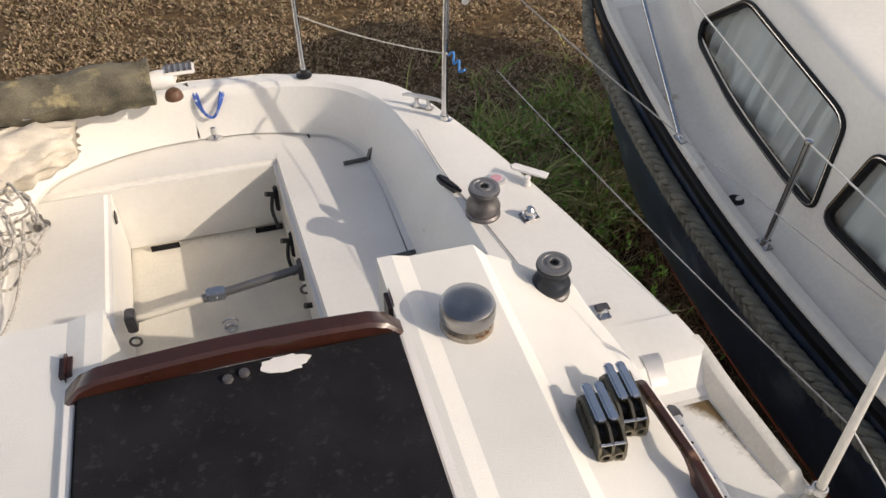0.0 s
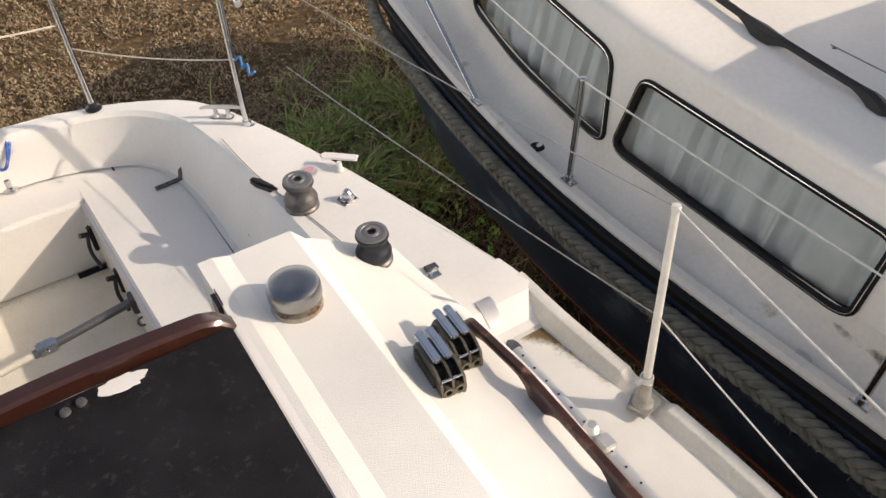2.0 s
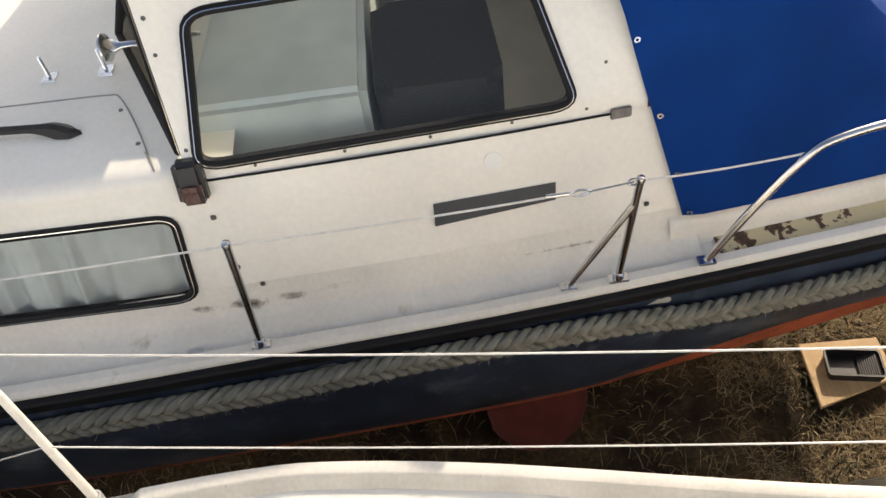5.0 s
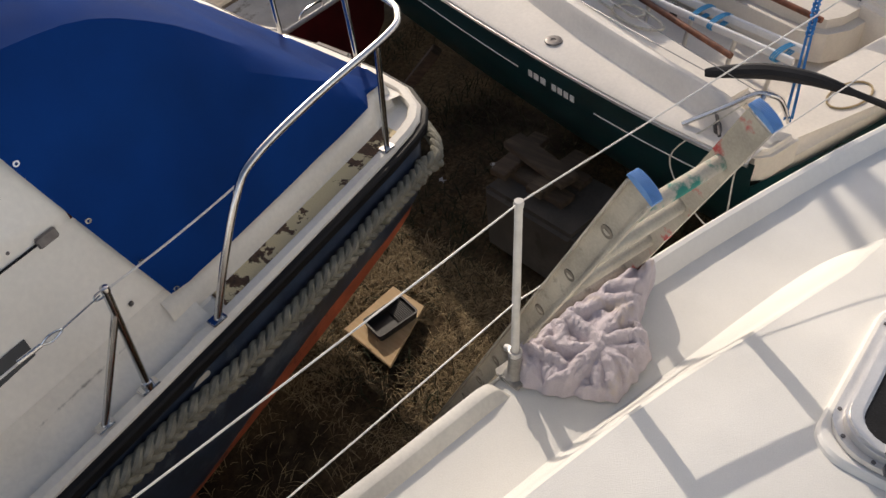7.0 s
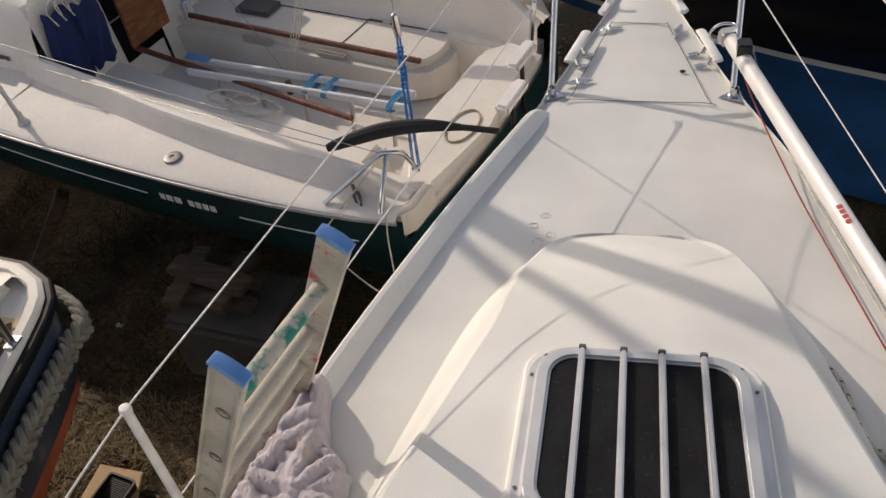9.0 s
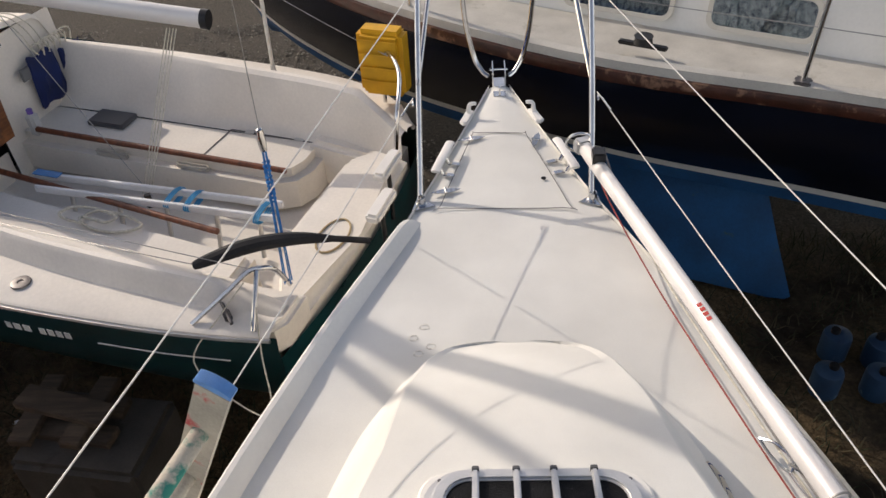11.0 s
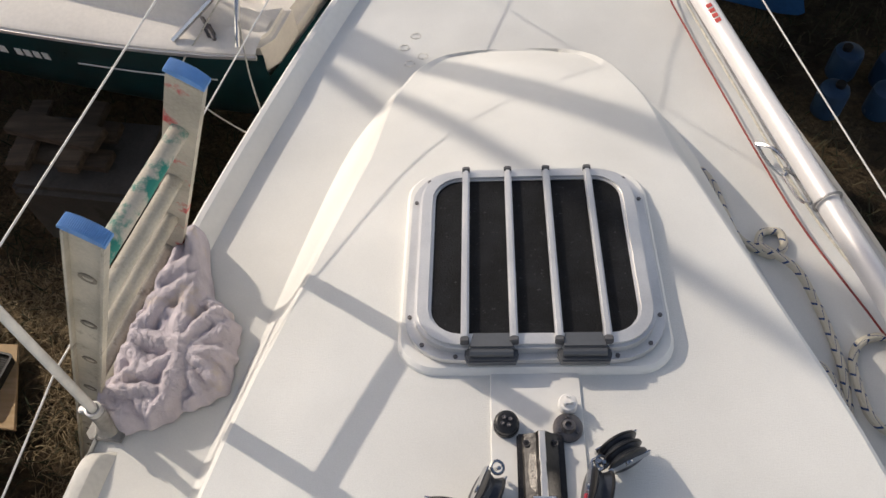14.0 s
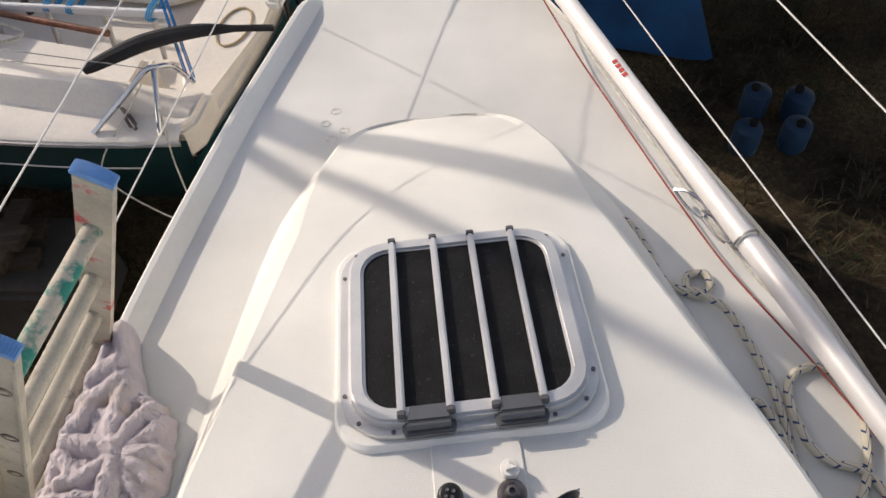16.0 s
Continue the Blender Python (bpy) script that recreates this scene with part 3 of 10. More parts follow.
def sliding_hatch():
    bm = bmesh.new()
    box(bm, (-0.362, 0.42, 2.128), (0.308, 1.635, 2.152), 0.006)
    hatch = part("sliding_hatch", bm, DECKBLACK, yacht, "black sliding companionway hatch with worn coating")
    for s, x in ((1, 0.322), (-1, -0.376)):
        bm = bmesh.new()
        box(bm, (x - 0.012, 0.3, 2.115), (x + 0.012, 1.66, 2.139), 0.003)
        part("runner", bm, WHITEPL, hatch, "white hatch runner")
    # curved wooden grip along the aft edge
    bm = bmesh.new()
    rows = []
    for t in steps(0, 1, 20):
        x = -0.385 + 0.705 * t
        e = min(1.0, min(t, 1 - t) / 0.09)
        h = 0.012 + 0.045 * math.sin(min(1, e) * math.pi / 2)
        y = 1.652 + 0.018 * math.sin(math.pi * t)
        w = 0.026
        rows.append([(x, y - w, 2.128), (x, y - w, 2.128 + h - 0.008), (x, y - w + 0.008, 2.128 + h), (x, y + w - 0.01, 2.128 + h), (x, y + w, 2.128 + h - 0.01), (x, y + w, 2.128)])
    skin(bm, rows, closed=True, cap=True)
    part("wooden_grip", bm, WOOD, hatch, "dark varnished wooden grip")
    for x in (0.318, -0.388):
        bm = bmesh.new()
        box(bm, (x - 0.014, 1.70, 1.6), (x + 0.012, 1.775, 2.148), 0.012)
        part("door_post", bm, WOOD, yacht, "dark varnished companionway post")


sliding_hatch()


def fore_hatch():
    tilt = math.atan2(0.075, 0.5)
    m = Matrix.Translation((-0.003, -1.100, 1.9895)) @ Matrix.Rotation(tilt, 4, "X")
    bm = bmesh.new()
    rows = []
    for gx, gz in ((0.0, -0.03), (0.004, 0.004), (0.010, 0.011), (0.06, 0.011)):
        rows.append([(x, y, gz) for x, y in round_rect(0.532 - 2 * gx, 0.532 - 2 * gx, 0.075 - gx * 0.5, 6)])
    rows.append([(x * 0.3, y * 0.3, 0.010) for x, y in round_rect(0.48, 0.42, 0.07, 6)])
    skin(bm, rows, closed=True, cap=True)
    bmesh.ops.transform(bm, matrix=m, verts=bm.verts)
    part("hatch_plinth", bm, GEL, yacht, "raised white moulding round the fore hatch")
    hatch = thing("fore_hatch", (0, -1.105, 2.0), "", "")
    for k in ("label", "category"):
        if k in hatch:
            del hatch[k]
    hatch.parent = yacht
    hatch.location = Vector((0, -1.105, 2.0)) - offset_of(yacht)
    CAPGREY = mat("dark_grey_cap", (0.09, 0.09, 0.092), 0.5)
    bm = bmesh.new()
    ring_prism(bm, round_rect(0.496, 0.500, 0.10), round_rect(0.44, 0.444, 0.08), 0.014, 0.026, m)
    part("outer_flange", bm, ALU, hatch, "satin aluminium flange with screws")
    bm = bmesh.new()
    ring_prism(bm, round_rect(0.460, 0.470, 0.088), round_rect(0.393, 0.403, 0.056), 0.02, 0.048, m)
    bmesh.ops.bevel(bm, geom=[e for e in bm.edges if abs((m.inverted() @ e.verts[0].co).z - 0.048) < 1e-4 and abs((m.inverted() @ e.verts[1].co).z - 0.048) < 1e-4 and len(e.link_faces) == 2], offset=0.006, segments=2, affect="EDGES")
    part("lid_frame", bm, ALU, hatch, "satin aluminium lid frame")
    bm = bmesh.new()
    prism(bm, round_rect(0.399, 0.409, 0.056), 0.028, 0.04, 0, m)
    part("lid_pane", bm, mat("black_coated_pane", (0.009, 0.0095, 0.011), 0.7, var=0.5, scale=20, fine=260, bump=0.09, spots=(0.075, 0.078, 0.082), spot_scale=110, spot_cut=0.63, spec=0.2), hatch, "black coated hatch pane")
    for x in (-0.132, -0.043, 0.040, 0.131):
        bm = bmesh.new()
        box(bm, (x - 0.0077, -0.220, 0.047), (x + 0.0077, 0.222, 0.060), 0.0035, m)
        bar = part("grip_bar", bm, ALU, hatch, "ribbed aluminium grip bar")
        for yy in (-0.223, 0.225):
            bm = bmesh.new()
            box(bm, (x - 0.0082, yy - 0.006, 0.045), (x + 0.0082, yy + 0.006, 0.0612), 0.002, m)
            part("end_cap", bm, CAPGREY, hatch, "dark grey end cap")
    for x in (0.082, -0.088):
        bm = bmesh.new()
        prism(bm, [(x - 0.048, 0.234), (x + 0.048, 0.234), (x + 0.05, 0.246), (x + 0.044, 0.262), (x - 0.044, 0.262), (x - 0.05, 0.246)], 0.024, 0.040, 0.003, m)
        prism(bm, [(x - 0.034, 0.208), (x + 0.034, 0.208), (x + 0.034, 0.226), (x + 0.044, 0.242), (x - 0.044, 0.242), (x - 0.034, 0.226)], 0.046, 0.056, 0.003, m)
        rod(bm, m @ Vector((x - 0.04, 0.245, 0.044)), m @ Vector((x + 0.04, 0.245, 0.044)), 0.0085)
        part("hinge", bm, mat("grey_hinge", (0.12, 0.125, 0.13), 0.4, metal=0.4), hatch, "grey moulded hinge")
    for x, y in round_rect(0.478, 0.485, 0.09, 2):
        bm = bmesh.new()
        spin(bm, [(0.0045, 0.026), (0.0045, 0.0285), (0, 0.0285)], m @ Matrix.Translation((x, y, 0)), 8)
        part("screw", bm, BRONZE, hatch)


fore_hatch()


# ---- the motor cruiser alongside ----
CG = [(-1.75, 2.135), (-1.59, 2.108), (-0.6, 1.995), (0.2, 1.92), (0.93, 1.872), (1.6, 1.832), (2.24, 1.818), (2.94, 1.85), (3.6, 1.925), (4.14, 2.03), (4.75, 2.33), (5.05, 2.65), (5.25, 3.0), (5.36, 3.36)]
CMID = 3.42


def cg(y):
    return lerp_table(CG, y)


def csheer(y):
    return lerp_table([(-2.0, 1.42), (0.0, 1.42), (1.0, 1.425), (2.3, 1.43), (3.0, 1.47), (4.0, 1.55), (5.0, 1.60), (6.1, 1.62)], y)


cruiser = thing("motor_cruiser", (CMID, 1.5, 0.3), "cream motor cruiser ashore with navy topsides and red antifouling", "motorboat")


SIDEDECK = mat("dirty_cream_gelcoat", (0.74, 0.695, 0.61), 0.5, spec=0.3, var=0.10, scale=2.2, fine=60, bump=0.01, spots=(0.50, 0.43, 0.33), spot_scale=4.5, spot_cut=0.64)


def cruiser_outline(n=44):
    """Gunwale from the middle of the transom round the near side to the stem, then the far side."""
    near = [(CMID, -2.0), (3.0, -2.03), (2.6, -2.02), (2.36, -1.985), (2.22, -1.91), (2.16, -1.83)]
    near += [(cg(y), y) for y in steps(-1.75, 5.36, n)]
    return near


def cruiser_hull():
    near = cruiser_outline()
    bm = bmesh.new()
    mats = [0, 0, 0, 0, 1, 1, 1, 1]
    for s in (1, -1):
        rows = []
        for x, y in near + [(CMID, 5.42)]:
            w = CMID - x
            g = csheer(y)
            yk = min(y, 5.3 + 0.2 * w)
            ys = y if y > -1.6 else y + 0.02
            def P(f, z, dy=0.0):
                lift = 0.0 if z > 1.0 else 0.55 * min(1.0, max(0.0, (-0.2 - y) / 1.5)) * (1.0 - z)
                return (CMID - s * w * f, (ys if y < 3 else ys - (y - 3) * (1.55 - z) * 0.32) + dy, z + lift)
            a = min(1.0, max(0.0, (-0.35 - y) / 0.8))
            rows.append([P(1.0, g - 0.005), P(1.0, g - 0.09), P(0.985, 1.15), P(0.95, 0.9 + 0.04 * a), P(0.90 + 0.018 * a, 0.66 + 0.14 * a), P(0.86 + 0.028 * a, 0.55 + 0.03 * a), P(0.70, 0.38), P(0.35, 0.24), P(0.0, 0.2)])
        skin(bm, rows, mats=mats)
    part("hull", bm, [NAVY, ANTIRED], cruiser, "scuffed navy blue topsides, sky sheen put into pale spots, above red antifouling")
    # bulges of the bilge keels and the long keel
    for y in (-0.05,):
        bm = bmesh.new()
        spin(bm, [(0, -0.02), (0.14, 0.0), (0.2, 0.12), (0.22, 0.3), (0.2, 0.5), (0, 0.6)], Matrix.Translation((2.32, y, 0)) @ Matrix.Diagonal((0.7, 1.1, 1, 1)), 18)
        # darker copy of the antifouling red, for the shade between the hulls
        part("bilge_keel", bm, mat("shaded_red_keel", (0.13, 0.028, 0.024), 0.8, var=0.25, scale=8, bump=0.03), cruiser, "rounded red bilge keel, darkened for the shade between the hulls")
    bm = bmesh.new()
    box(bm, (CMID - 0.12, -0.7, 0.0), (CMID + 0.12, 3.8, 0.35), 0.03)
    part("keel", bm, ANTIRED, cruiser)
    # white gunwale strip and black rubbing strake, both all round
    for name, prof, mt, lab in (("gunwale", [(-0.052, -0.03), (-0.052, 0.012), (-0.044, 0.02), (-0.012, 0.018), (0.004, 0.004), (0.004, -0.03)], SIDEDECK, "white painted gunwale strip"),
                                ("rubbing_strake", [(0.0, -0.006), (0.026, -0.008), (0.033, -0.016), (0.033, -0.046), (0.025, -0.058), (0.0, -0.062)], RUBBER, "black rubber rubbing strake")):
        bm = bmesh.new()
        for s in (1, -1):
            pts = [Vector((x, y, csheer(y))) for x, y in near] + [Vector((CMID, 5.42, 1.62))]
            rows = []
            for i, p in enumerate(pts):
                d = pts[min(i + 1, len(pts) - 1)] - pts[max(i - 1, 0)]
                nn = Vector((-d.y, d.x, 0)).normalized()
                if i == 0:
                    nn = Vector((0, -1, 0))
                if i == len(pts) - 1:
                    nn = Vector((0, 1, 0))
                if nn.dot(p - Vector((CMID, 1.5, 0))) < 0:
                    nn = -nn
                row = []
                for a, b in prof:
                    q = p + nn * a + Vector((0, 0, b))
                    row.append((CMID - s * (CMID - q.x), q.y, q.z))
                rows.append(row)
            skin(bm, rows, closed=True)
        part(name, bm, mt, cruiser, lab)


cruiser_hull()


def side_section(y):
    """The near side of the superstructure at y: side deck, fold, wall, roof edge; x from the gunwale inwards."""
    g, z = cg(y), csheer(y)
    f = g + lerp_table([(-0.6, 0.16), (0.2, 0.165), (1.3, 0.185), (2.3, 0.21), (3.2, 0.26), (4.2, 0.4)], y)
    top = lerp_table([(-0.6, 1.93), (0.5, 1.935), (1.0, 1.94), (2.0, 1.97), (2.7, 2.03), (3.4, 2.06), (4.2, 2.0)], y)
    tx = f + 0.13
    return g, z, f, top, tx


def round_poly(pts, r, n=5):
    """A closed outline with its corners rounded."""
    out = []
    k = len(pts)
    for i in range(k):
        p, a, b = Vector(pts[i]), Vector(pts[i - 1]), Vector(pts[(i + 1) % k])
        rr = min(r, (a - p).length * 0.45, (b - p).length * 0.45)
        s, e = p + (a - p).normalized() * rr, p + (b - p).normalized() * rr
        for j in range(n + 1):
            t = j / n
            out.append((1 - t) ** 2 * s + 2 * t * (1 - t) * p + t * t * e)
    return out


def wall_at(y, v):
    """A place on the near cabin side: y along the boat, v from the fold (0) to the roof edge (1)."""
    g, z, f, top, tx = side_section(y)
    fz = z + 0.03
    return Vector((f + 0.012 + (tx - f - 0.012) * max(0.0, v) ** 1.15, y, fz + (top - fz) * v))


def house_at(y, v):
    """A place on the near side of the wheelhouse."""
    g, z, f, top, tx = side_section(max(-0.45, min(y, 1.1)))
    return Vector((tx + 0.004 + 0.10 * v, y, 1.945 + 0.655 * v))


def holed(bm, at, y0, y1, hole, v0=0.0, v1=1.0):
    """A piece of wall between y0 and y1 with one opening; hole is an outline in (y, v)."""
    c = sum(hole, Vector((0, 0))) / len(hole)
    outer = []
    for p in hole:
        d = p - c
        k = min(((y1 - c.x) if d.x > 0 else (y0 - c.x)) / d.x if abs(d.x) > 1e-9 else 1e9, ((v1 - c.y) if d.y > 0 else (v0 - c.y)) / d.y if abs(d.y) > 1e-9 else 1e9)
        outer.append(c + d * k)
    for corner in ((y0, v0), (y0, v1), (y1, v0), (y1, v1)):
        i = min(range(len(outer)), key=lambda j: (outer[j] - Vector(corner)).length)
        outer[i] = Vector(corner)
    rows = [[at(*(p.lerp(o, t))) for p, o in zip(hole, outer)] for t in steps(0, 1, 5)]
    skin(bm, rows, closed=True)


def window_on(at, hole, parent, name, pane_mat, label):
    c = sum(hole, Vector((0, 0))) / len(hole)
    h = (at(c.x, c.y + 0.1) - at(c.x, c.y - 0.1)).length / 0.2
    nrm = (at(c.x + 0.1, c.y) - at(c.x - 0.1, c.y)).cross(at(c.x, c.y + 0.1) - at(c.x, c.y - 0.1)).normalized()
    if nrm.x > 0:
        nrm = -nrm
    k = len(hole)

    def loop(grow, off):
        out = []
        for i, p in enumerate(hole):
            a, b = hole[i - 1], hole[(i + 1) % k]
            t = Vector(((b.x - a.x), (b.y - a.y) * h))
            nn = Vector((t.y, -t.x)).normalized()
            if nn.dot(Vector((p.x - c.x, (p.y - c.y) * h))) < 0:
                nn = -nn
            out.append(at(p.x + nn.x * grow, p.y + nn.y * grow / h) + nrm * off)
        return out
    bm = bmesh.new()
    skin(bm, [loop(0.016, 0.001), loop(0.016, 0.009), loop(0.009, 0.013), loop(-0.004, 0.012), loop(-0.012, 0.006), loop(-0.012, -0.02)], closed=True)
    fr = part(name, bm, RUBBER, parent, label)
    bm = bmesh.new()
    skin(bm, [loop(0.0065, 0.0125), loop(0.0065, 0.0155), loop(0.003, 0.016), loop(0.003, 0.0125)], closed=True)
    part("bright_trim", bm, STEEL, fr, "thin bright filler strip")
    bm = bmesh.new()
    q = loop(-0.011, -0.002)
    vs = [bm.verts.new(p) for p in q]
    ctr = bm.verts.new(sum(q, Vector()) / k)
    for i in range(k):
        bm.faces.new((vs[i], vs[(i + 1) % k], ctr))
    pn = part("pane", bm, pane_mat, fr, "window pane")
    if pn.data.polygons[0].normal.dot(nrm) < 0:
        pn.data.flip_normals()
    pn.visible_shadow = False
    return fr


CURTAIN = mat("white_net_curtain", (0.74, 0.74, 0.73), 0.9, var=0.08, scale=8, fine=300, bump=0.03)
INSIDE = mat("cabin_lining", (0.46, 0.43, 0.375), 0.7, var=0.1, scale=4, bump=0.01)
HOLE_A = round_poly([(2.385, 0.775), (2.30, 0.17), (2.45, 0.165), (2.95, 0.155), (3.46, 0.16), (3.50, 0.30), (3.20, 0.775)], 0.09)
HOLE_B = round_poly([(2.19, 0.785), (2.235, 0.20), (1.132, 0.18), (1.125, 0.785)], 0.075)
HOLE_C = round_poly([(0.905, 0.775), (1.0, 0.065), (-0.185, 0.065), (-0.03, 0.775)], 0.08)


def cruiser_cabin():
    bm = bmesh.new()
    rows = []
    for y in steps(-0.6, 4.0, 40):
        g, z, f, top, tx = side_section(min(y, 4.2))
        g = cg(y)
        f = g + (f - cg(min(y, 4.2)))
        rows.append([(g + 0.06, y, z - 0.01), (g + 0.075, y, z - 0.004), (f - 0.075, y, z + 0.006), (f - 0.035, y, z + 0.020), (f - 0.012, y, z + 0.042), (f + 0.004, y, z + 0.068), (f + 0.018, y, z + 0.10), (f + 0.032, y, z + 0.135)])
    skin(bm, rows)
    part("side_deck", bm, SIDEDECK, cruiser, "narrow cream side deck with a dirt line")
    bm = bmesh.new()
    holed(bm, wall_at, 2.262, 3.62, HOLE_A)
    holed(bm, wall_at, 1.04, 2.262, HOLE_B)
    skin(bm, [[wall_at(y, v) for v in steps(0, 1, 6)] for y in steps(3.62, 3.75, 3)])
    skin(bm, [[wall_at(y, v) for v in steps(0, 1, 6)] for y in steps(-0.55, 1.04, 10)])
    part("cabin_side", bm, CRUISE, cruiser, "cream cabin side with stains below the windows")
    for hole in (HOLE_A, HOLE_B):
        window_on(wall_at, hole, cruiser, "cabin_window", GLASS, "black rubber seal round a curtained window")
        lo, hi = min(p.x for p in hole), max(p.x for p in hole)
        # pleated curtain behind the pane, gathered in folds of uneven width
        bm = bmesh.new()
        rows = []
        n = 150
        for i in range(n + 1):
            y = lo - 0.03 + (hi - lo + (0.06 if lo < 2 else 0.26)) * i / n
            ph = y * 46 + 2.2 * math.sin(y * 7.0) + 1.1 * math.sin(y * 17)
            wob = 0.020 * math.sin(ph) + 0.008 * math.sin(2.3 * ph + 1)
            rows.append([wall_at(y, v) + Vector((0.055 + wob * (1.25 - v), 0.012 * math.sin(ph * 0.5) * (0.7 - v), 0)) for v in (0.02, 0.28, 0.55, 0.83)])
        skin(bm, rows)
        part("curtain", bm, CURTAIN, cruiser, "pleated white net curtain")
    # dark cabin inside behind the curtains
    bm = bmesh.new()
    skin(bm, [[(side_section(y)[4] + 0.18, y, z) for z in (1.2, 1.6, 2.0)] for y in steps(1.04, 3.72, 6)])
    part("cabin_shade", bm, INSIDE, cruiser)
    bm = bmesh.new()
    box(bm, (side_section(3.74)[4] - 0.08, 3.72, 1.45), (2 * CMID - side_section(3.74)[4], 3.75, 2.1))
    part("cabin_front", bm, CRUISE, cruiser, "cream front of the cabin")
    # roof of the fore cabin
    bm = bmesh.new()
    rows = []
    for y in steps(0.9, 3.75, 28):
        g, z, f, top, tx = side_section(y)
        c = CMID - tx
        prof = [(0, 0), (0.004, 0.012), (0.012, 0.024), (0.028, 0.036), (0.05, 0.043), (0.085, 0.048), (0.3 * c, 0.085), (0.65 * c, 0.12), (c, 0.135)]
        half = [(tx + a, y, top + b) for a, b in prof]
        rows.append(half + [(2 * CMID - x, yy, zz) for x, yy, zz in half[-2::-1]])
    last = rows[-1]
    for k, yy in ((0.97, 3.85), (0.9, 3.95), (0.8, 4.02)):
        rows.append([(CMID + (x - CMID) * k, yy, zz - (1 - k) * 2.4) for x, _, zz in last])
    skin(bm, rows)
    part("cabin_roof", bm, CRUISE, cruiser, "pale cabin roof moulding")
    bm = bmesh.new()
    rows = []
    for y in steps(3.6, 5.33, 12):
        g = cg(y) + 0.05
        rows.append([(g, y, csheer(y) - 0.005), (CMID, y, csheer(y) + 0.05), (2 * CMID - g, y, csheer(y) - 0.005)])
    skin(bm, rows)
    part("foredeck", bm, CRUISE, cruiser, "cream foredeck moulding")
    bm = bmesh.new()
    rows = []
    for y in steps(-0.6, 3.75, 20):
        g, z, f, top, tx = side_section(y)
        rows.append([(2 * CMID - g - 0.06, y, z), (2 * CMID - f, y, z), (2 * CMID - tx, y, top)])
    skin(bm, rows)
    part("far_side", bm, CRUISE, cruiser, "cream cabin side")


cruiser_cabin()


def wheelhouse():
    """Raised wheelhouse: sides with a large window, raked windscreen, roof."""
    at = house_at
    bm = bmesh.new()
    holed(bm, at, -0.42, 1.04, HOLE_C, v0=-0.05)
    part("wheelhouse_side", bm, CRUISE, cruiser, "cream wheelhouse side")
    window_on(at, HOLE_C, cruiser, "wheelhouse_window", SMOKED, "black rubber seal round the large side window")
    far = 2 * CMID
    # joint with its dark sealant and screws between cabin side and wheelhouse
    bm = bmesh.new()
    sweep(bm, [wall_at(y, 1.0) + Vector((-0.004, 0, 0.002)) for y in steps(-0.36, 1.02, 14)], 0.004, 6)
    part("sealed_joint", bm, RUBBER, cruiser, "dark sealant joint")
    # roof round an opening: full width over the windscreen, side strips behind it
    # the opening is unseen, added to let sun onto the yacht's side deck
    bm = bmesh.new()
    rows = []
    for y in steps(0.72, 1.2, 4):
        rows.append([(at(y, 1).x - 0.05, y, 2.60), (at(y, 1).x - 0.055, y, 2.635), (at(y, 1).x - 0.03, y, 2.655), (CMID, y, 2.74), (far - at(y, 1).x + 0.03, y, 2.655), (far - at(y, 1).x + 0.05, y, 2.60)])
    skin(bm, rows, closed=True, cap=True)
    rows, wide = [], []
    for y in steps(-0.5, 0.72, 6):
        e = at(y, 1).x
        rows.append([(e - 0.05, y, 2.60), (e - 0.055, y, 2.635), (e - 0.03, y, 2.655), (2.57, y, 2.69), (2.57, y, 2.655)])
        wide.append([(2.93, y, 2.68), (2.93, y, 2.715), (CMID, y, 2.74), (far - e + 0.03, y, 2.655), (far - e + 0.05, y, 2.60)])
    skin(bm, rows, closed=True, cap=True)
    skin(bm, wide, closed=True, cap=True)
    part("wheelhouse_roof", bm, CRUISE, cruiser, "cream wheelhouse roof with an overhang and an added opening for the sun")
    a0, a1 = at(1.04, 0), at(1.04, 1)
    foot = [Vector((a0.x + 0.005, 1.045, 1.98)), Vector((CMID - 0.5, 1.36, 2.09)), Vector((CMID + 0.5, 1.36, 2.09)), Vector((far - a0.x, 1.045, 1.98))]
    head = [Vector((a1.x, 1.045, 2.60)), Vector((CMID - 0.48, 1.12, 2.62)), Vector((CMID + 0.48, 1.12, 2.62)), Vector((far - a1.x, 1.045, 2.60))]
    bm = bmesh.new()
    for i in range(3):
        q = [foot[i], foot[i + 1], head[i + 1], head[i]]
        ctr = sum(q, Vector()) / 4
        inner2 = [ctr + (p - ctr) * 0.86 for p in q]
        for j in range(4):
            bm.faces.new([bm.verts.new(p) for p in (q[j], q[(j + 1) % 4], inner2[(j + 1) % 4], inner2[j])])
    part("windscreen_frame", bm, CRUISE, cruiser, "cream windscreen frame")
    for i in range(3):
        q = [foot[i], foot[i + 1], head[i + 1], head[i]]
        ctr = sum(q, Vector()) / 4
        q = [ctr + (p - ctr) * 0.88 for p in q]
        bm = bmesh.new()
        bm.faces.new([bm.verts.new(p) for p in q])
        p1 = part("windscreen_pane", bm, SMOKED, cruiser, "tinted windscreen pane")
        if p1.data.polygons[0].normal.y < 0:
            p1.data.flip_normals()
        p1.visible_shadow = False
        bm = bmesh.new()
        sweep(bm, q, 0.014, 6, closed=True)
        part("windscreen_seal", bm, RUBBER, cruiser, "black windscreen seal")
    # inside: floor, far side, bulkhead, dash, seat
    bm = bmesh.new()
    box(bm, (2.42, -0.4, 1.35), (4.5, 1.0, 1.37))
    part("cabin_floor", bm, INSIDE, cruiser)
    bm = bmesh.new()
    box(bm, (4.45, -0.4, 1.4), (4.48, 1.0, 2.12))
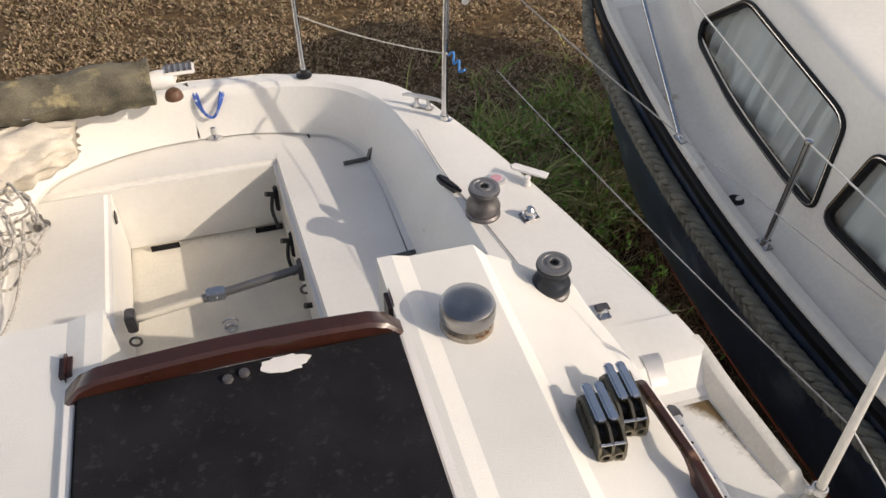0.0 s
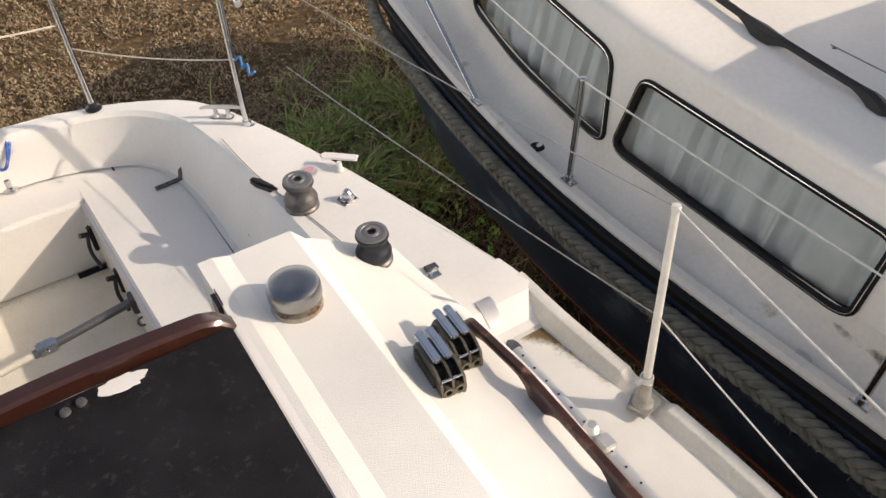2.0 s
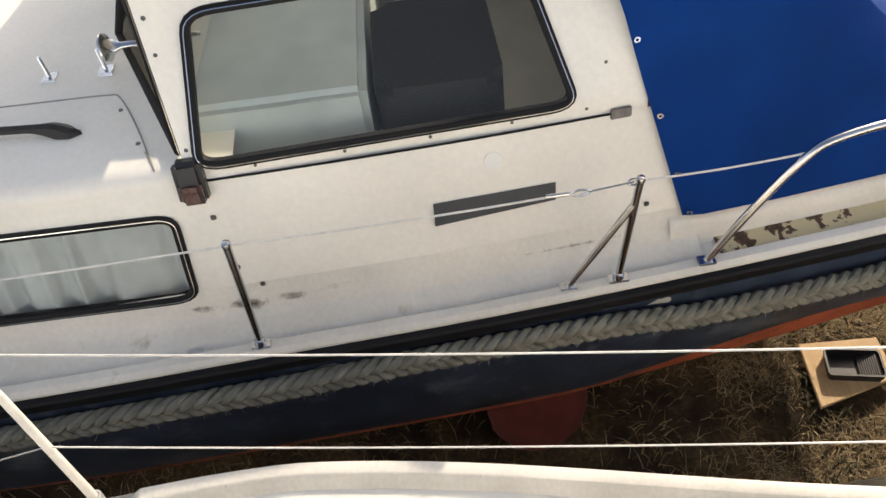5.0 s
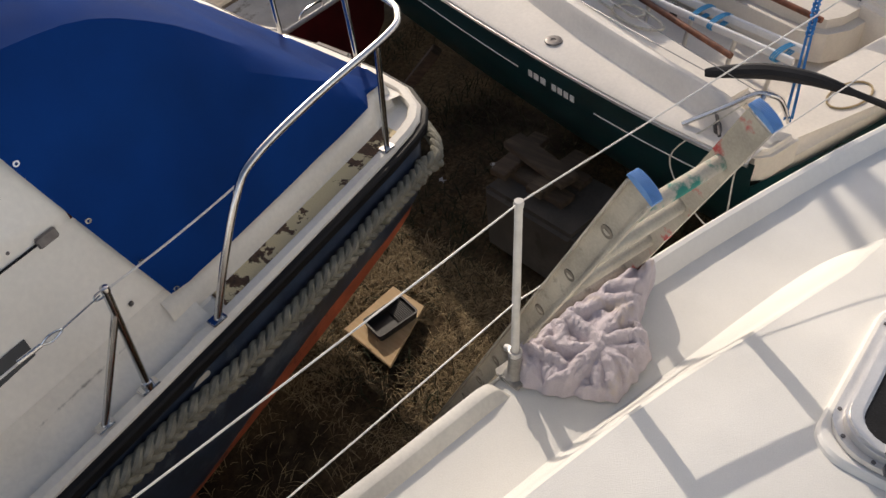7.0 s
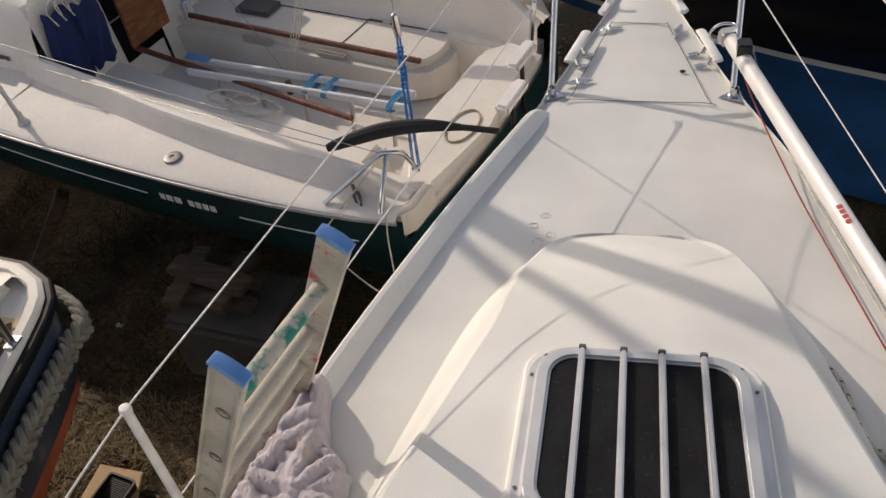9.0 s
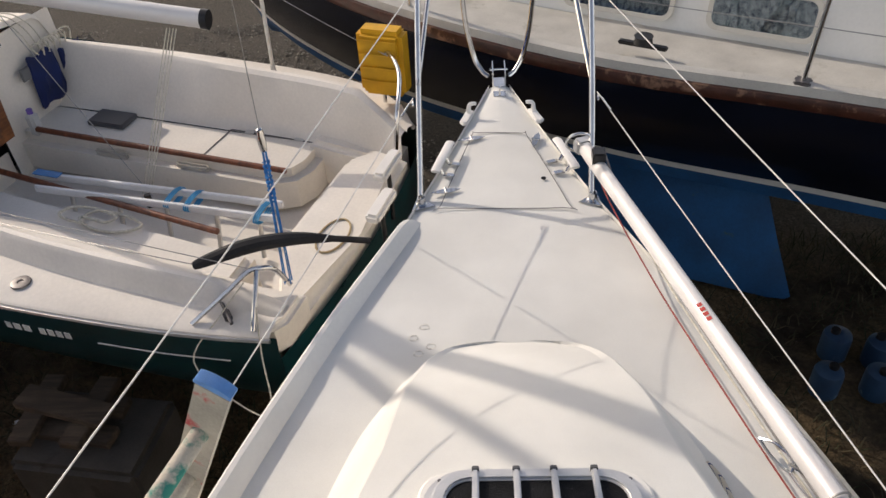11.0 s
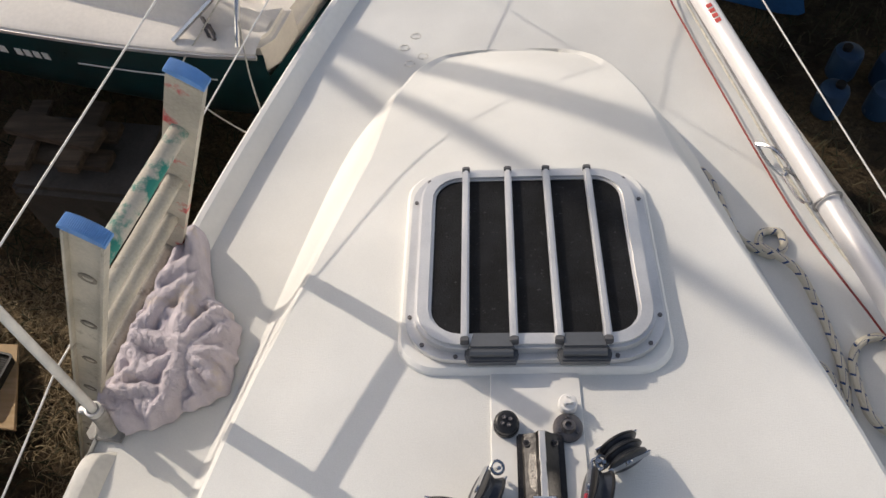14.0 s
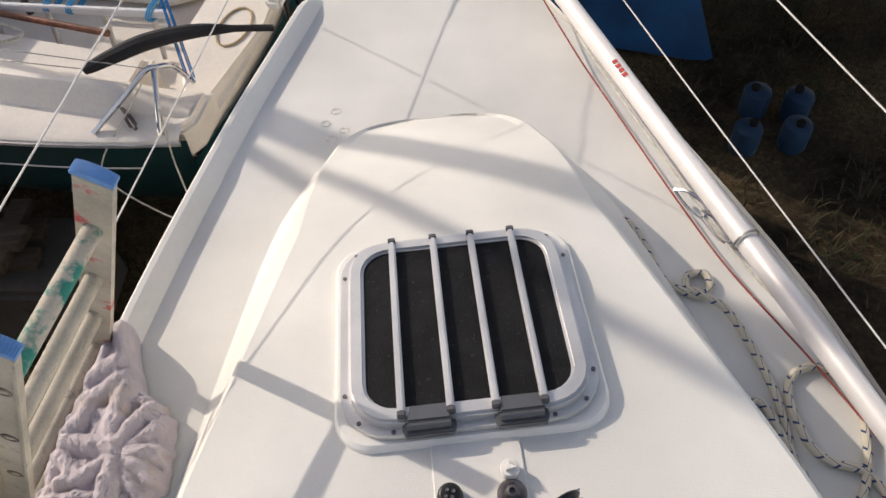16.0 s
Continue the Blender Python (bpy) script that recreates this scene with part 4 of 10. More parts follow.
    part("inner_lining", bm, INSIDE, cruiser)
    bm = bmesh.new()
    box(bm, (2.42, -0.42, 1.4), (4.45, -0.38, 2.6))
    part("after_bulkhead", bm, INSIDE, cruiser)
    bm = bmesh.new()
    box(bm, (2.325, 0.46, 1.4), (4.4, 1.03, 2.10), 0.025)
    part("dashboard", bm, mat("pale_dash", (0.60, 0.66, 0.66), 0.5, var=0.08), cruiser, "pale dashboard under the windscreen")
    bm = bmesh.new()
    prism(bm, [tuple(q) for q in round_poly([(2.36, 0.02), (2.95, 0.02), (2.95, 0.44), (2.36, 0.44)], 0.06)], 1.38, 2.06, 0.03)
    part("helm_seat", bm, mat("black_vinyl", (0.045, 0.045, 0.047), 0.9, var=0.02, scale=4, bump=0.0, spec=0.02), cruiser, "dark helm seat seen through the window")


wheelhouse()


def canopy():
    """Blue canvas over the after cockpit: high at the wheelhouse, low at the stern, hanging to the coaming."""
    bm = bmesh.new()
    rows = []
    for t in steps(0, 1, 18):
        top = lerp_table([(-1.83, 1.53), (-1.7, 1.62), (-1.28, 2.03), (-0.99, 2.29), (-0.7, 2.45), (-0.245, 2.52)], -0.245 - 1.56 * t)
        yb, ym, yt = -0.545 - 1.27 * t, -0.40 - 1.41 * t, -0.245 - 1.56 * t
        g = cg(max(ym, -1.75)) + (0.0 if ym > -1.7 else 0.06)
        sag = 0.015 * math.sin(t * 9)
        x0 = wall_at(-0.5, 0.12).x - 0.008 if t < 0.04 else g + 0.168
        low = 1.535
        a = Vector((x0, yb, low))
        b = Vector((g + 0.19 + 0.11 * (1 - t), ym, max(low + 0.45 * (top - low), top - 0.50 + sag)))
        c = Vector((g + 0.29 + 0.08 * t, yt, top - 0.03 * min(1, (top - low) / 0.3)))
        half = [a, a.lerp(b, 0.33) + Vector((-0.010, 0, 0)), a.lerp(b, 0.66) + Vector((-0.012, 0, 0)), b, b.lerp(c, 0.5) + Vector((-0.018, 0, 0.012)), c, Vector((c.x + 0.1, yt, top)), Vector((CMID - 0.4, yt, top + 0.06)), Vector((CMID, yt, top + 0.08))]
        rows.append([tuple(p) for p in half] + [(2 * CMID - p.x, p.y, p.z) for p in half[-2::-1]])
    rows.append([(CMID + (x - CMID) * 0.985, -1.87, min(z, 1.56) if 0 < i < len(rows[-1]) - 1 else 1.52) for i, (x, y, z) in enumerate(rows[-1])])
    rows.append([(CMID + (x - CMID) * 0.98, -1.885, 1.50) for i, (x, y, z) in enumerate(rows[-1])])
    skin(bm, rows)
    bmesh.ops.subdivide_edges(bm, edges=bm.edges[:], cuts=1, use_grid_fill=True)
    for v in bm.verts:
        v.co.x += 0.006 * noise.noise(v.co * 4.0)
        v.co.z += 0.006 * noise.noise(v.co * 5.0 + Vector((3, 1, 2)))
    cv = part("canopy", bm, CANVAS, cruiser, "dark blue canvas cockpit cover with eyelets", angle=22)
    for t in (0.04, 0.2, 0.42, 0.68, 0.9):
        p = Vector((wall_at(-0.5, 0.12).x - 0.02, -0.545, 1.52)).lerp(Vector((house_at(-0.3, 0.9).x - 0.02, -0.262, 2.5)), t)
        p = Vector((p.x - 0.012, -0.575 + 0.31 * t, p.z))
        bm = bmesh.new()
        ring_prism(bm, [(0.010 * math.cos(a), 0.010 * math.sin(a)) for a in steps(0, 2 * math.pi, 14)[:-1]], [(0.005 * math.cos(a), 0.005 * math.sin(a)) for a in steps(0, 2 * math.pi, 14)[:-1]], 0, 0.004, Matrix.Translation(p) @ Matrix.Rotation(radians(-90), 4, "Y"))
        part("eyelet", bm, STEEL, cv, "bright eyelet")
    bm = bmesh.new()
    rows = []
    for y in steps(-1.86, -0.50, 14):
        g = cg(max(y, -1.75)) + (0.0 if y > -1.7 else 0.06)
        rows.append([(g + 0.06, y, 1.415), (g + 0.09, y, 1.418), (g + 0.128, y, 1.422), (g + 0.138, y, 1.432), (g + 0.142, y, 1.455), (g + 0.148, y, 1.485), (g + 0.160, y, 1.508), (g + 0.180, y, 1.525), (g + 0.21, y, 1.532), (g + 0.26, y, 1.535)])
    skin(bm, rows)
    part("after_coaming", bm, SIDEDECK, cruiser, "cream coaming under the canvas")
    bm = bmesh.new()
    rows = [[(x, -1.96, 1.42), (x, -1.90, 1.44), (x, -1.88, 1.47), (x, -1.8, 1.49)] for x in steps(2.3, 4.5, 10)]
    skin(bm, rows)
    part("stern_coaming", bm, CRUISE, cruiser, "cream stern coaming")
    bm = bmesh.new()
    rows = []
    for x, y in [(CMID, -2.0), (3.0, -2.03), (2.6, -2.02), (2.36, -1.985), (2.22, -1.91), (2.16, -1.83), (cg(-1.7), -1.7), (cg(-1.5), -1.5)]:
        q = Vector((CMID, -0.9)) - Vector((x, y))
        q.normalize()
        rows.append([(x + q.x * d, y + q.y * d, z) for d, z in ((0.04, 1.412), (0.09, 1.4195), (0.30, 1.421))])
    skin(bm, rows)
    part("stern_deck", bm, CRUISE, cruiser, "narrow cream deck round the stern")


canopy()



# ---- fittings of the yacht ----
def at_z(x, y, z, turn=0.0):
    return Matrix.Translation((x, y, z)) @ Matrix.Rotation(radians(turn), 4, "Z")


def roof_z(x, y):
    """Height of the coachroof at a place."""
    h = roof_section(y)
    x = abs(x)
    for (a, za), (b, zb) in zip(h, h[1:]):
        if a <= x <= b:
            return za + (zb - za) * (x - a) / max(1e-6, b - a)
    return DECK


def mushroom_vent(x, y):
    z = roof_z(x, y)
    bm = bmesh.new()
    spin(bm, [(0.05, -0.01), (0.062, 0.0), (0.06, 0.012), (0.046, 0.016), (0.044, 0.03), (0.0, 0.03)], at_z(x, y, z), 32)
    v = part("ventilator", bm, mat("rusty_vent_base", (0.4, 0.36, 0.3), 0.4, metal=0.7, var=0.3, spots=(0.2, 0.09, 0.04), spot_scale=20, spot_cut=0.5), yacht, "stainless mushroom ventilator with a rusty rim")
    bm = bmesh.new()
    spin(bm, [(0.0, 0.079), (0.03, 0.0785), (0.052, 0.076), (0.0595, 0.071), (0.0625, 0.062), (0.063, 0.036), (0.0605, 0.031), (0.056, 0.033), (0.0, 0.034)], at_z(x, y, z), 48)
    part("cap", bm, mat("dulled_steel", (0.34, 0.335, 0.33), 0.30, metal=1.0, var=0.08, scale=20, fine=300, bump=0.01), v, "polished domed steel cap")


def winch(x, y, z, drum_mat, s=1.0):
    m = at_z(x, y, z) @ Matrix.Diagonal((s, s, s, 1))
    bm = bmesh.new()
    spin(bm, [(0.05, -0.004), (0.053, 0.0), (0.053, 0.01), (0.048, 0.016), (0.03, 0.02), (0, 0.02)], m, 32)
    w = part("winch", bm, BRONZE, yacht, "worn grey sheet winch")
    bm = bmesh.new()
    spin(bm, [(0.047, 0.016), (0.051, 0.022), (0.052, 0.036), (0.046, 0.05), (0.038, 0.06), (0.0365, 0.072), (0.040, 0.082), (0.046, 0.088), (0.0475, 0.093), (0.0465, 0.098), (0.042, 0.1005), (0.0, 0.1005)], m, 36)
    d = part("drum", bm, drum_mat, w, "waisted winch drum")
    bm = bmesh.new()
    spin(bm, [(0.045, 0.1), (0.045, 0.1045), (0.040, 0.107), (0.032, 0.106), (0.0305, 0.104), (0.022, 0.1045), (0.02, 0.108), (0.014, 0.109), (0.0125, 0.107), (0.0118, 0.098), (0, 0.097)], m, 36)
    part("top_ring", bm, mat("grey_winch_top", (0.2, 0.2, 0.2), 0.42, metal=0.5, var=0.15, fine=300, bump=0.02), w, "grey top with a handle socket")
    bm = bmesh.new()
    for k in range(8):
        a = k * math.pi / 4
        rod(bm, m @ Vector((0.0085 * math.cos(a), 0.0085 * math.sin(a), 0.101)), m @ Vector((0.0085 * math.cos(a), 0.0085 * math.sin(a), 0.1075)), 0.0022, 5)
    sk = part("socket", bm, PLASTIC, w, "black star socket")
    sk["kind"] = "stuff"


def clutch_bank(x, y, z, turn):
    """Two rope clutches side by side with chrome levers."""
    m = at_z(x, y, z, turn) @ Matrix.Diagonal((1.12, 1.12, 1.12, 1))
    BODY = CLUTCH
    out = [(-0.062, 0.0), (0.062, 0.0), (0.066, 0.02), (0.06, 0.048), (0.03, 0.062), (-0.05, 0.058), (-0.064, 0.03)]
    first = None
    for k, xx in enumerate((-0.024, 0.0, 0.024)):
        bm = bmesh.new()
        q = [(xx - 0.0028, a, b) for a, b in out]
        r = [(xx + 0.0028, a, b) for a, b in out]
        skin(bm, [q, r], closed=True, cap=True)
        bmesh.ops.transform(bm, matrix=m, verts=bm.verts)
        if first is None:
            first = part("rope_clutch", bm, BODY, yacht, "double rope clutch, dark plates with chrome levers")
        else:
            part("side_plate", bm, BODY, first)
    for xx in (-0.012, 0.012):
        bm = bmesh.new()
        box(bm, (xx - 0.0085, -0.055, 0.004), (xx + 0.0085, 0.035, 0.05), 0.004, m)
        part("cam_body", bm, PLASTIC, first)
        bm = bmesh.new()
        box(bm, (xx - 0.0092, -0.066, 0.058), (xx + 0.0092, 0.03, 0.072), 0.004, m @ Matrix.Rotation(radians(7), 4, "X"))
        part("lever", bm, CHROME, first, "chromed lever")
        bm = bmesh.new()
        ring = [(0.0125 * math.cos(a), 0.0125 * math.sin(a)) for a in steps(0, 2 * math.pi, 16)[:-1]]
        rin = [(0.007 * math.cos(a), 0.007 * math.sin(a)) for a in steps(0, 2 * math.pi, 16)[:-1]]
        mm = m @ Matrix.Translation((xx, 0.06, 0.022)) @ Matrix.Rotation(radians(90), 4, "X")
        ring_prism(bm, ring, rin, -0.006, 0.006, mm)
        part("rope_bush", bm, BODY, first)
        bm = bmesh.new()
        rod(bm, m @ Vector((xx - 0.011, 0.056, 0.05)), m @ Vector((xx + 0.011, 0.056, 0.05)), 0.0035, 8)
        part("pin", bm, STEEL, first)
    bm = bmesh.new()
    for k in range(12):
        yy = -0.05 + 0.0075 * k
        box(bm, (0.0265, yy, 0.004), (0.031, yy + 0.004, 0.042), 0.0, m)
    r = part("ribs", bm, BODY, first)
    r["kind"] = "stuff"


CLUTCH = mat("dark_bronze_plate", (0.19, 0.17, 0.125), 0.34, metal=0.75, var=0.2, scale=30, fine=200, bump=0.02)
CHROME = mat("chrome", (0.62, 0.65, 0.68), 0.08, metal=1.0, var=0.06, scale=30, bump=0.0)


def handrail():
    """Scalloped wooden grab rail along the coachroof's edge."""
    n = 120
    y0, y1 = 1.445, -0.30
    feet = 0.278
    bm = bmesh.new()
    rows = []
    for i in range(n + 1):
        t = i / n
        y = y0 + (y1 - y0) * t
        d = (y0 - y - 0.30) / feet
        near = abs(d - round(d)) * feet
        clear = 0.036 * max(0.0, min(1.0, (near - 0.032) / 0.04)) ** 0.6 if 0.05 < t * (y0 - y1) else 0.0
        if t * (y0 - y1) < 0.27:
            q = t * (y0 - y1)
            clear = 0.036 * min(1, max(0, (q - 0.02) / 0.08)) ** 0.5 * min(1, max(0, (0.285 - q) / 0.06)) ** 0.6
        x = 0.806 - 0.055 * max(0, (0.7 - y)) ** 1.2
        z = roof_z(x, y)
        top = 0.052 * min(1, (t * (y0 - y1) + 0.004) / 0.03) ** 0.5
        w = 0.0125
        lo = min(clear, top - 0.012)
        rows.append([(x - w, y, z + lo), (x - w, y, z + top - 0.008), (x - w * 0.6, y, z + top - 0.001), (x + w * 0.6, y, z + top - 0.001), (x + w, y, z + top - 0.008), (x + w, y, z + lo)])
    skin(bm, rows, closed=True, cap=True)
    part("grab_rail", bm, OLDWOOD, yacht, "dark wooden grab rail with flaking varnish")


def genoa_track():
    bm = bmesh.new()
    x = 1.052
    y0, y1 = 1.56, -0.35
    prof = [(-0.016, 0), (-0.016, 0.004), (-0.007, 0.005), (-0.012, 0.012), (-0.014, 0.016), (-0.008, 0.018), (0.008, 0.018), (0.014, 0.016), (0.012, 0.012), (0.007, 0.005), (0.016, 0.004), (0.016, 0)]

    def px(y):
        return x - 0.10 * max(0, 0.5 - y) ** 1.4
    skin(bm, [[(px(y) + a, y, DECK + 0.016 + b) for a, b in prof] for y in steps(y0, y1, 20)], closed=True, cap=True)
    tr = part("genoa_track", bm, ALU, yacht, "weathered aluminium sheet track with holes")
    
    # black discs laid on the track for the shade in its pin holes
    y = y0 - 0.05
    while y > y1 + 0.05:
        bm = bmesh.new()
        spin(bm, [(0.0038, 0.0), (0.0038, 0.0012), (0, 0.0012)], Matrix.Translation((px(y), y, DECK + 0.034)), 8)
        part("pin_hole_shade", bm, PLASTIC, tr)
        y -= 0.055
    bm = bmesh.new()
    prism(bm, [(-0.02, 0), (-0.014, 0.016), (0, 0.024), (0.014, 0.016), (0.02, 0), (0.02, -0.02), (-0.02, -0.02)], 0, 0.026, 0.004, Matrix.Translation((x, y0, DECK + 0.01)))
    part("end_stop", bm, BRONZE, tr, "rounded end stop")
    bm = bmesh.new()
    m = Matrix.Translation((1.05, 1.17, DECK + 0.034))
    box(bm, (-0.02, -0.045, 0.002), (0.02, 0.0, 0.024), 0.004, m)
    box(bm, (-0.018, 0.004, 0.0), (0.018, 0.055, 0.012), 0.004, m)
    spin(bm, [(0.0, 0.0), (0.018, 0.0), (0.022, 0.006), (0.014, 0.012), (0.02, 0.02), (0.012, 0.026), (0, 0.026)], m @ Matrix.Translation((-0.006, 0.03, 0.01)), 16)
    part("track_car", bm, ALU, tr, "aluminium track slider with a fairlead")
    # dark sealing line beside the track
    bm = bmesh.new()
    skin(bm, [[(px(y) - 0.028, y, DECK + 0.0205), (px(y) - 0.019, y, DECK + 0.0205)] for y in steps(y0 - 0.03, y1, 20)])
    part("sealant", bm, mat("grey_sealant", (0.2, 0.19, 0.17), 0.7), tr)


def stanchion(base, top, mt=None, clamp=True, foot_turn=0):
    """A deck stanchion in its cast foot, with wire holes and a hose clip."""
    base, top = Vector(base), Vector(top)
    m = along(base, top)
    L = (top - base).length
    bm = bmesh.new()
    spin(bm, [(0.0, 0.03), (0.0120, 0.03), (0.0096, L - 0.02), (0.0112, L - 0.018), (0.0125, L - 0.008), (0.0105, L), (0, L + 0.001)], m, 18)
    st = part("stanchion", bm, mt or STAN, yacht, "weathered white stanchion tube")
    bm = bmesh.new()
    f = at_z(base.x, base.y, base.z, foot_turn)
    prism(bm, [(-0.045, -0.028), (0.03, -0.04), (0.045, -0.03), (0.045, 0.03), (0.03, 0.04), (-0.045, 0.028)], -0.003, 0.010, 0.003, f)
    spin(bm, [(0.032, 0.008), (0.022, 0.02), (0.0185, 0.05), (0.0185, 0.085), (0.015, 0.088)], m, 16)
    part("stanchion_foot", bm, mat("grey_cast_foot", (0.33, 0.315, 0.285), 0.45, metal=0.3, var=0.15, scale=30), st, "grey cast stanchion foot")
    if clamp:
        bm = bmesh.new()
        spin(bm, [(0.0145, 0.09), (0.019, 0.091), (0.019, 0.108), (0.0145, 0.109)], m, 18)
        box(bm, (0.014, -0.008, 0.09), (0.034, 0.008, 0.108), 0.003, m @ Matrix.Rotation(radians(20), 4, "Z"))
        part("hose_clip", bm, ALU, st, "bright worm-drive clip")
    return st


def wire(a, b, r=0.0022, sag=0.01, parent=None, mt=None, name="lifeline", label="white coated lifeline wire", n=10):
    a, b = Vector(a), Vector(b)
    pts = [a.lerp(b, t) - Vector((0, 0, sag * 4 * t * (1 - t))) for t in steps(0, 1, n)]
    bm = bmesh.new()
    sweep(bm, pts, r, 6)
    return part(name, bm, mt or WIRE, parent or yacht, label)


WIRE = mat("white_coated_wire", (0.66, 0.64, 0.6), 0.35, var=0.1, scale=30, bump=0.01)
GREYWIRE = mat("bare_rigging_wire", (0.35, 0.34, 0.33), 0.4, metal=0.8, var=0.15, scale=40, fine=600, bump=0.05)


def cleat(x, y, z, turn, s=1.0, mt=None):
    m = at_z(x, y, z, turn) @ Matrix.Diagonal((s, s, s, 1))
    bm = bmesh.new()
    sweep(bm, [m @ Vector(p) for p in smooth_path([(0, -0.075, 0.036), (0, -0.05, 0.042), (0, 0, 0.042), (0, 0.05, 0.042), (0, 0.075, 0.036)], 4)], lambda t: 0.0055 + 0.0035 * math.sin(math.pi * t), 10)
    for yy in (-0.022, 0.022):
        spin(bm, [(0.014, 0.0), (0.013, 0.006), (0.0075, 0.016), (0.0075, 0.042)], m @ Matrix.Translation((0, yy, 0)), 12)
    box(bm, (-0.014, -0.04, 0), (0.014, 0.04, 0.006), 0.003, m)
    part("mooring_cleat", bm, mt or ALU, yacht, "grey horn cleat")


def yacht_fittings():
    mushroom_vent(0.466, 1.632)
    winch(0.800, 2.462, AFTDECK - 0.004, BRONZE, 1.14)
    winch(0.754, 1.806, roof_z(0.754, 1.806) - 0.004, DARKALU, 0.96)
    clutch_bank(0.655, 1.315, roof_z(0.66, 1.32) - 0.002, 174)
    clutch_bank(0.737, 1.372, roof_z(0.735, 1.37) - 0.004, 174)
    handrail()
    genoa_track()
    stanchion((1.232, 1.20, DECK + 0.018), (1.267, 1.262, 2.30), foot_turn=20)
    stanchion((0.985, -0.878, DECK + 0.006), (0.972, -0.915, 2.262), foot_turn=-15)
    stanchion((-1.232, 1.20, DECK + 0.018), (-1.26, 1.25, 2.30), foot_turn=160)
    stanchion((-0.985, -0.878, DECK + 0.006), (-0.99, -0.9, 2.262), foot_turn=195)
    # jam cleat, filler cap, fairlead, turning block, pad eye
    bm = bmesh.new()
    m = at_z(0.722, 2.63, AFTDECK + 0.002, 25)
    prism(bm, [(-0.012, -0.05), (0.012, -0.05), (0.016, 0.02), (0.008, 0.05), (-0.008, 0.05), (-0.016, 0.02)], 0, 0.03, 0.006, m)
    box(bm, (-0.006, -0.075, 0.018), (0.006, -0.04, 0.03), 0.004, m)
    part("jam_cleat", bm, PLASTIC, yacht, "black plastic jam cleat")
    bm = bmesh.new()
    spin(bm, [(0.034, 0), (0.034, 0.004), (0.03, 0.006), (0.0, 0.006)], at_z(0.905, 2.625, AFTDECK), 28)
    cap = part("deck_filler", bm, ALU, yacht, "round deck filler cap")
    bm = bmesh.new()
    spin(bm, [(0.02, 0.0065), (0.019, 0.009), (0.0, 0.009)], at_z(0.905, 2.625, AFTDECK), 20)
    d = part("filler_disc", bm, mat("pink_disc", (0.62, 0.33, 0.38), 0.5), cap, "faded pink filler disc")
    bm = bmesh.new()
    prism(bm, [(-0.018, -0.07), (0.018, -0.07), (0.02, 0.06), (0.0, 0.075), (-0.02, 0.06)], 0.03, 0.038, 0.003, at_z(1.02, 2.60, AFTDECK, 48))
    spin(bm, [(0.016, 0), (0.01, 0.01), (0.01, 0.034), (0, 0.034)], at_z(1.006, 2.575, AFTDECK - 0.004), 12)
    part("fairlead", bm, WHITEPL, yacht, "grey-white plastic fairlead arm")
    bm = bmesh.new()
    m = at_z(0.947, 2.40, AFTDECK - 0.002, 10)
    box(bm, (-0.03, -0.028, 0), (0.03, 0.028, 0.007), 0.003, m)
    spin(bm, [(0.026, 0.006), (0.026, 0.014), (0.018, 0.02), (0.018, 0.034), (0.01, 0.044), (0, 0.045)], m, 18)
    bk = part("swivel_base", bm, STEEL, yacht, "stainless swivel block base")
    for k in range(4):
        bm = bmesh.new()
        spin(bm, [(0.0035, 0.0), (0.0035, 0.003), (0, 0.003)], m @ Matrix.Translation((0.021 * (1 if k % 2 else -1), 0.02 * (1 if k < 2 else -1), 0.007)), 8)
        part("screw", bm, PLASTIC, bk)
    cleat(0.775, 3.16, AFTDECK - 0.006, 55, 1.15)
    bm = bmesh.new()
    sweep(bm, [(1.0 + 0.014 * math.cos(a), 1.905, AFTDECK + 0.004 + 0.028 * abs(math.sin(a))) for a in steps(0, math.pi, 10)], 0.0035, 8)
    box(bm, (0.98, 1.893, AFTDECK), (1.02, 1.917, AFTDECK + 0.005), 0.002)
    part("pad_eye", bm, STEEL, yacht, "small steel pad eye")
    bm = bmesh.new()
    box(bm, (0.985, 1.925, AFTDECK), (1.03, 1.955, AFTDECK + 0.008), 0.003)
    part("rope_clip", bm, BRONZE, yacht)
    # aluminium wear plate folded over the step
    bm = bmesh.new()
    skin(bm, [[(1.035, 1.735, AFTDECK + 0.003), (1.09, 1.735, AFTDECK + 0.003)], [(1.035, 1.713, AFTDECK + 0.003), (1.09, 1.713, AFTDECK + 0.003)], [(1.037, 1.652, DECK + 0.028), (1.087, 1.652, DECK + 0.028)]])
    bmesh.ops.solidify(bm, geom=bm.faces[:], thickness=-0.003)
    part("wear_plate", bm, ALU, yacht, "bent aluminium wear plate")
    # line along the aft side deck
    bm = bmesh.new()
    sweep(bm, smooth_path([(0.71, 3.0, AFTDECK + 0.006), (0.735, 2.7, AFTDECK + 0.004), (0.80, 2.35, AFTDECK + 0.004), (0.85, 2.05, AFTDECK + 0.004), (0.86, 1.9, AFTDECK + 0.004)], 5), 0.0022, 6)
    part("thin_line", bm, GREYWIRE, yacht, "thin grey line along the side deck")

    # seat: hinged lid with dark joints and two strap hinges
    bm = bmesh.new()
    for a, b in (((0.533, 3.42), (0.556, 3.21)), ((0.556, 3.21), (0.60, 2.62)), ((0.60, 2.62), (0.60, 1.9)), ((0.317, 3.60), (0.333, 3.43))):
        d = (Vector((*b, 0)) - Vector((*a, 0))).normalized()
        nn = Vector((-d.y, d.x, 0)) * 0.004
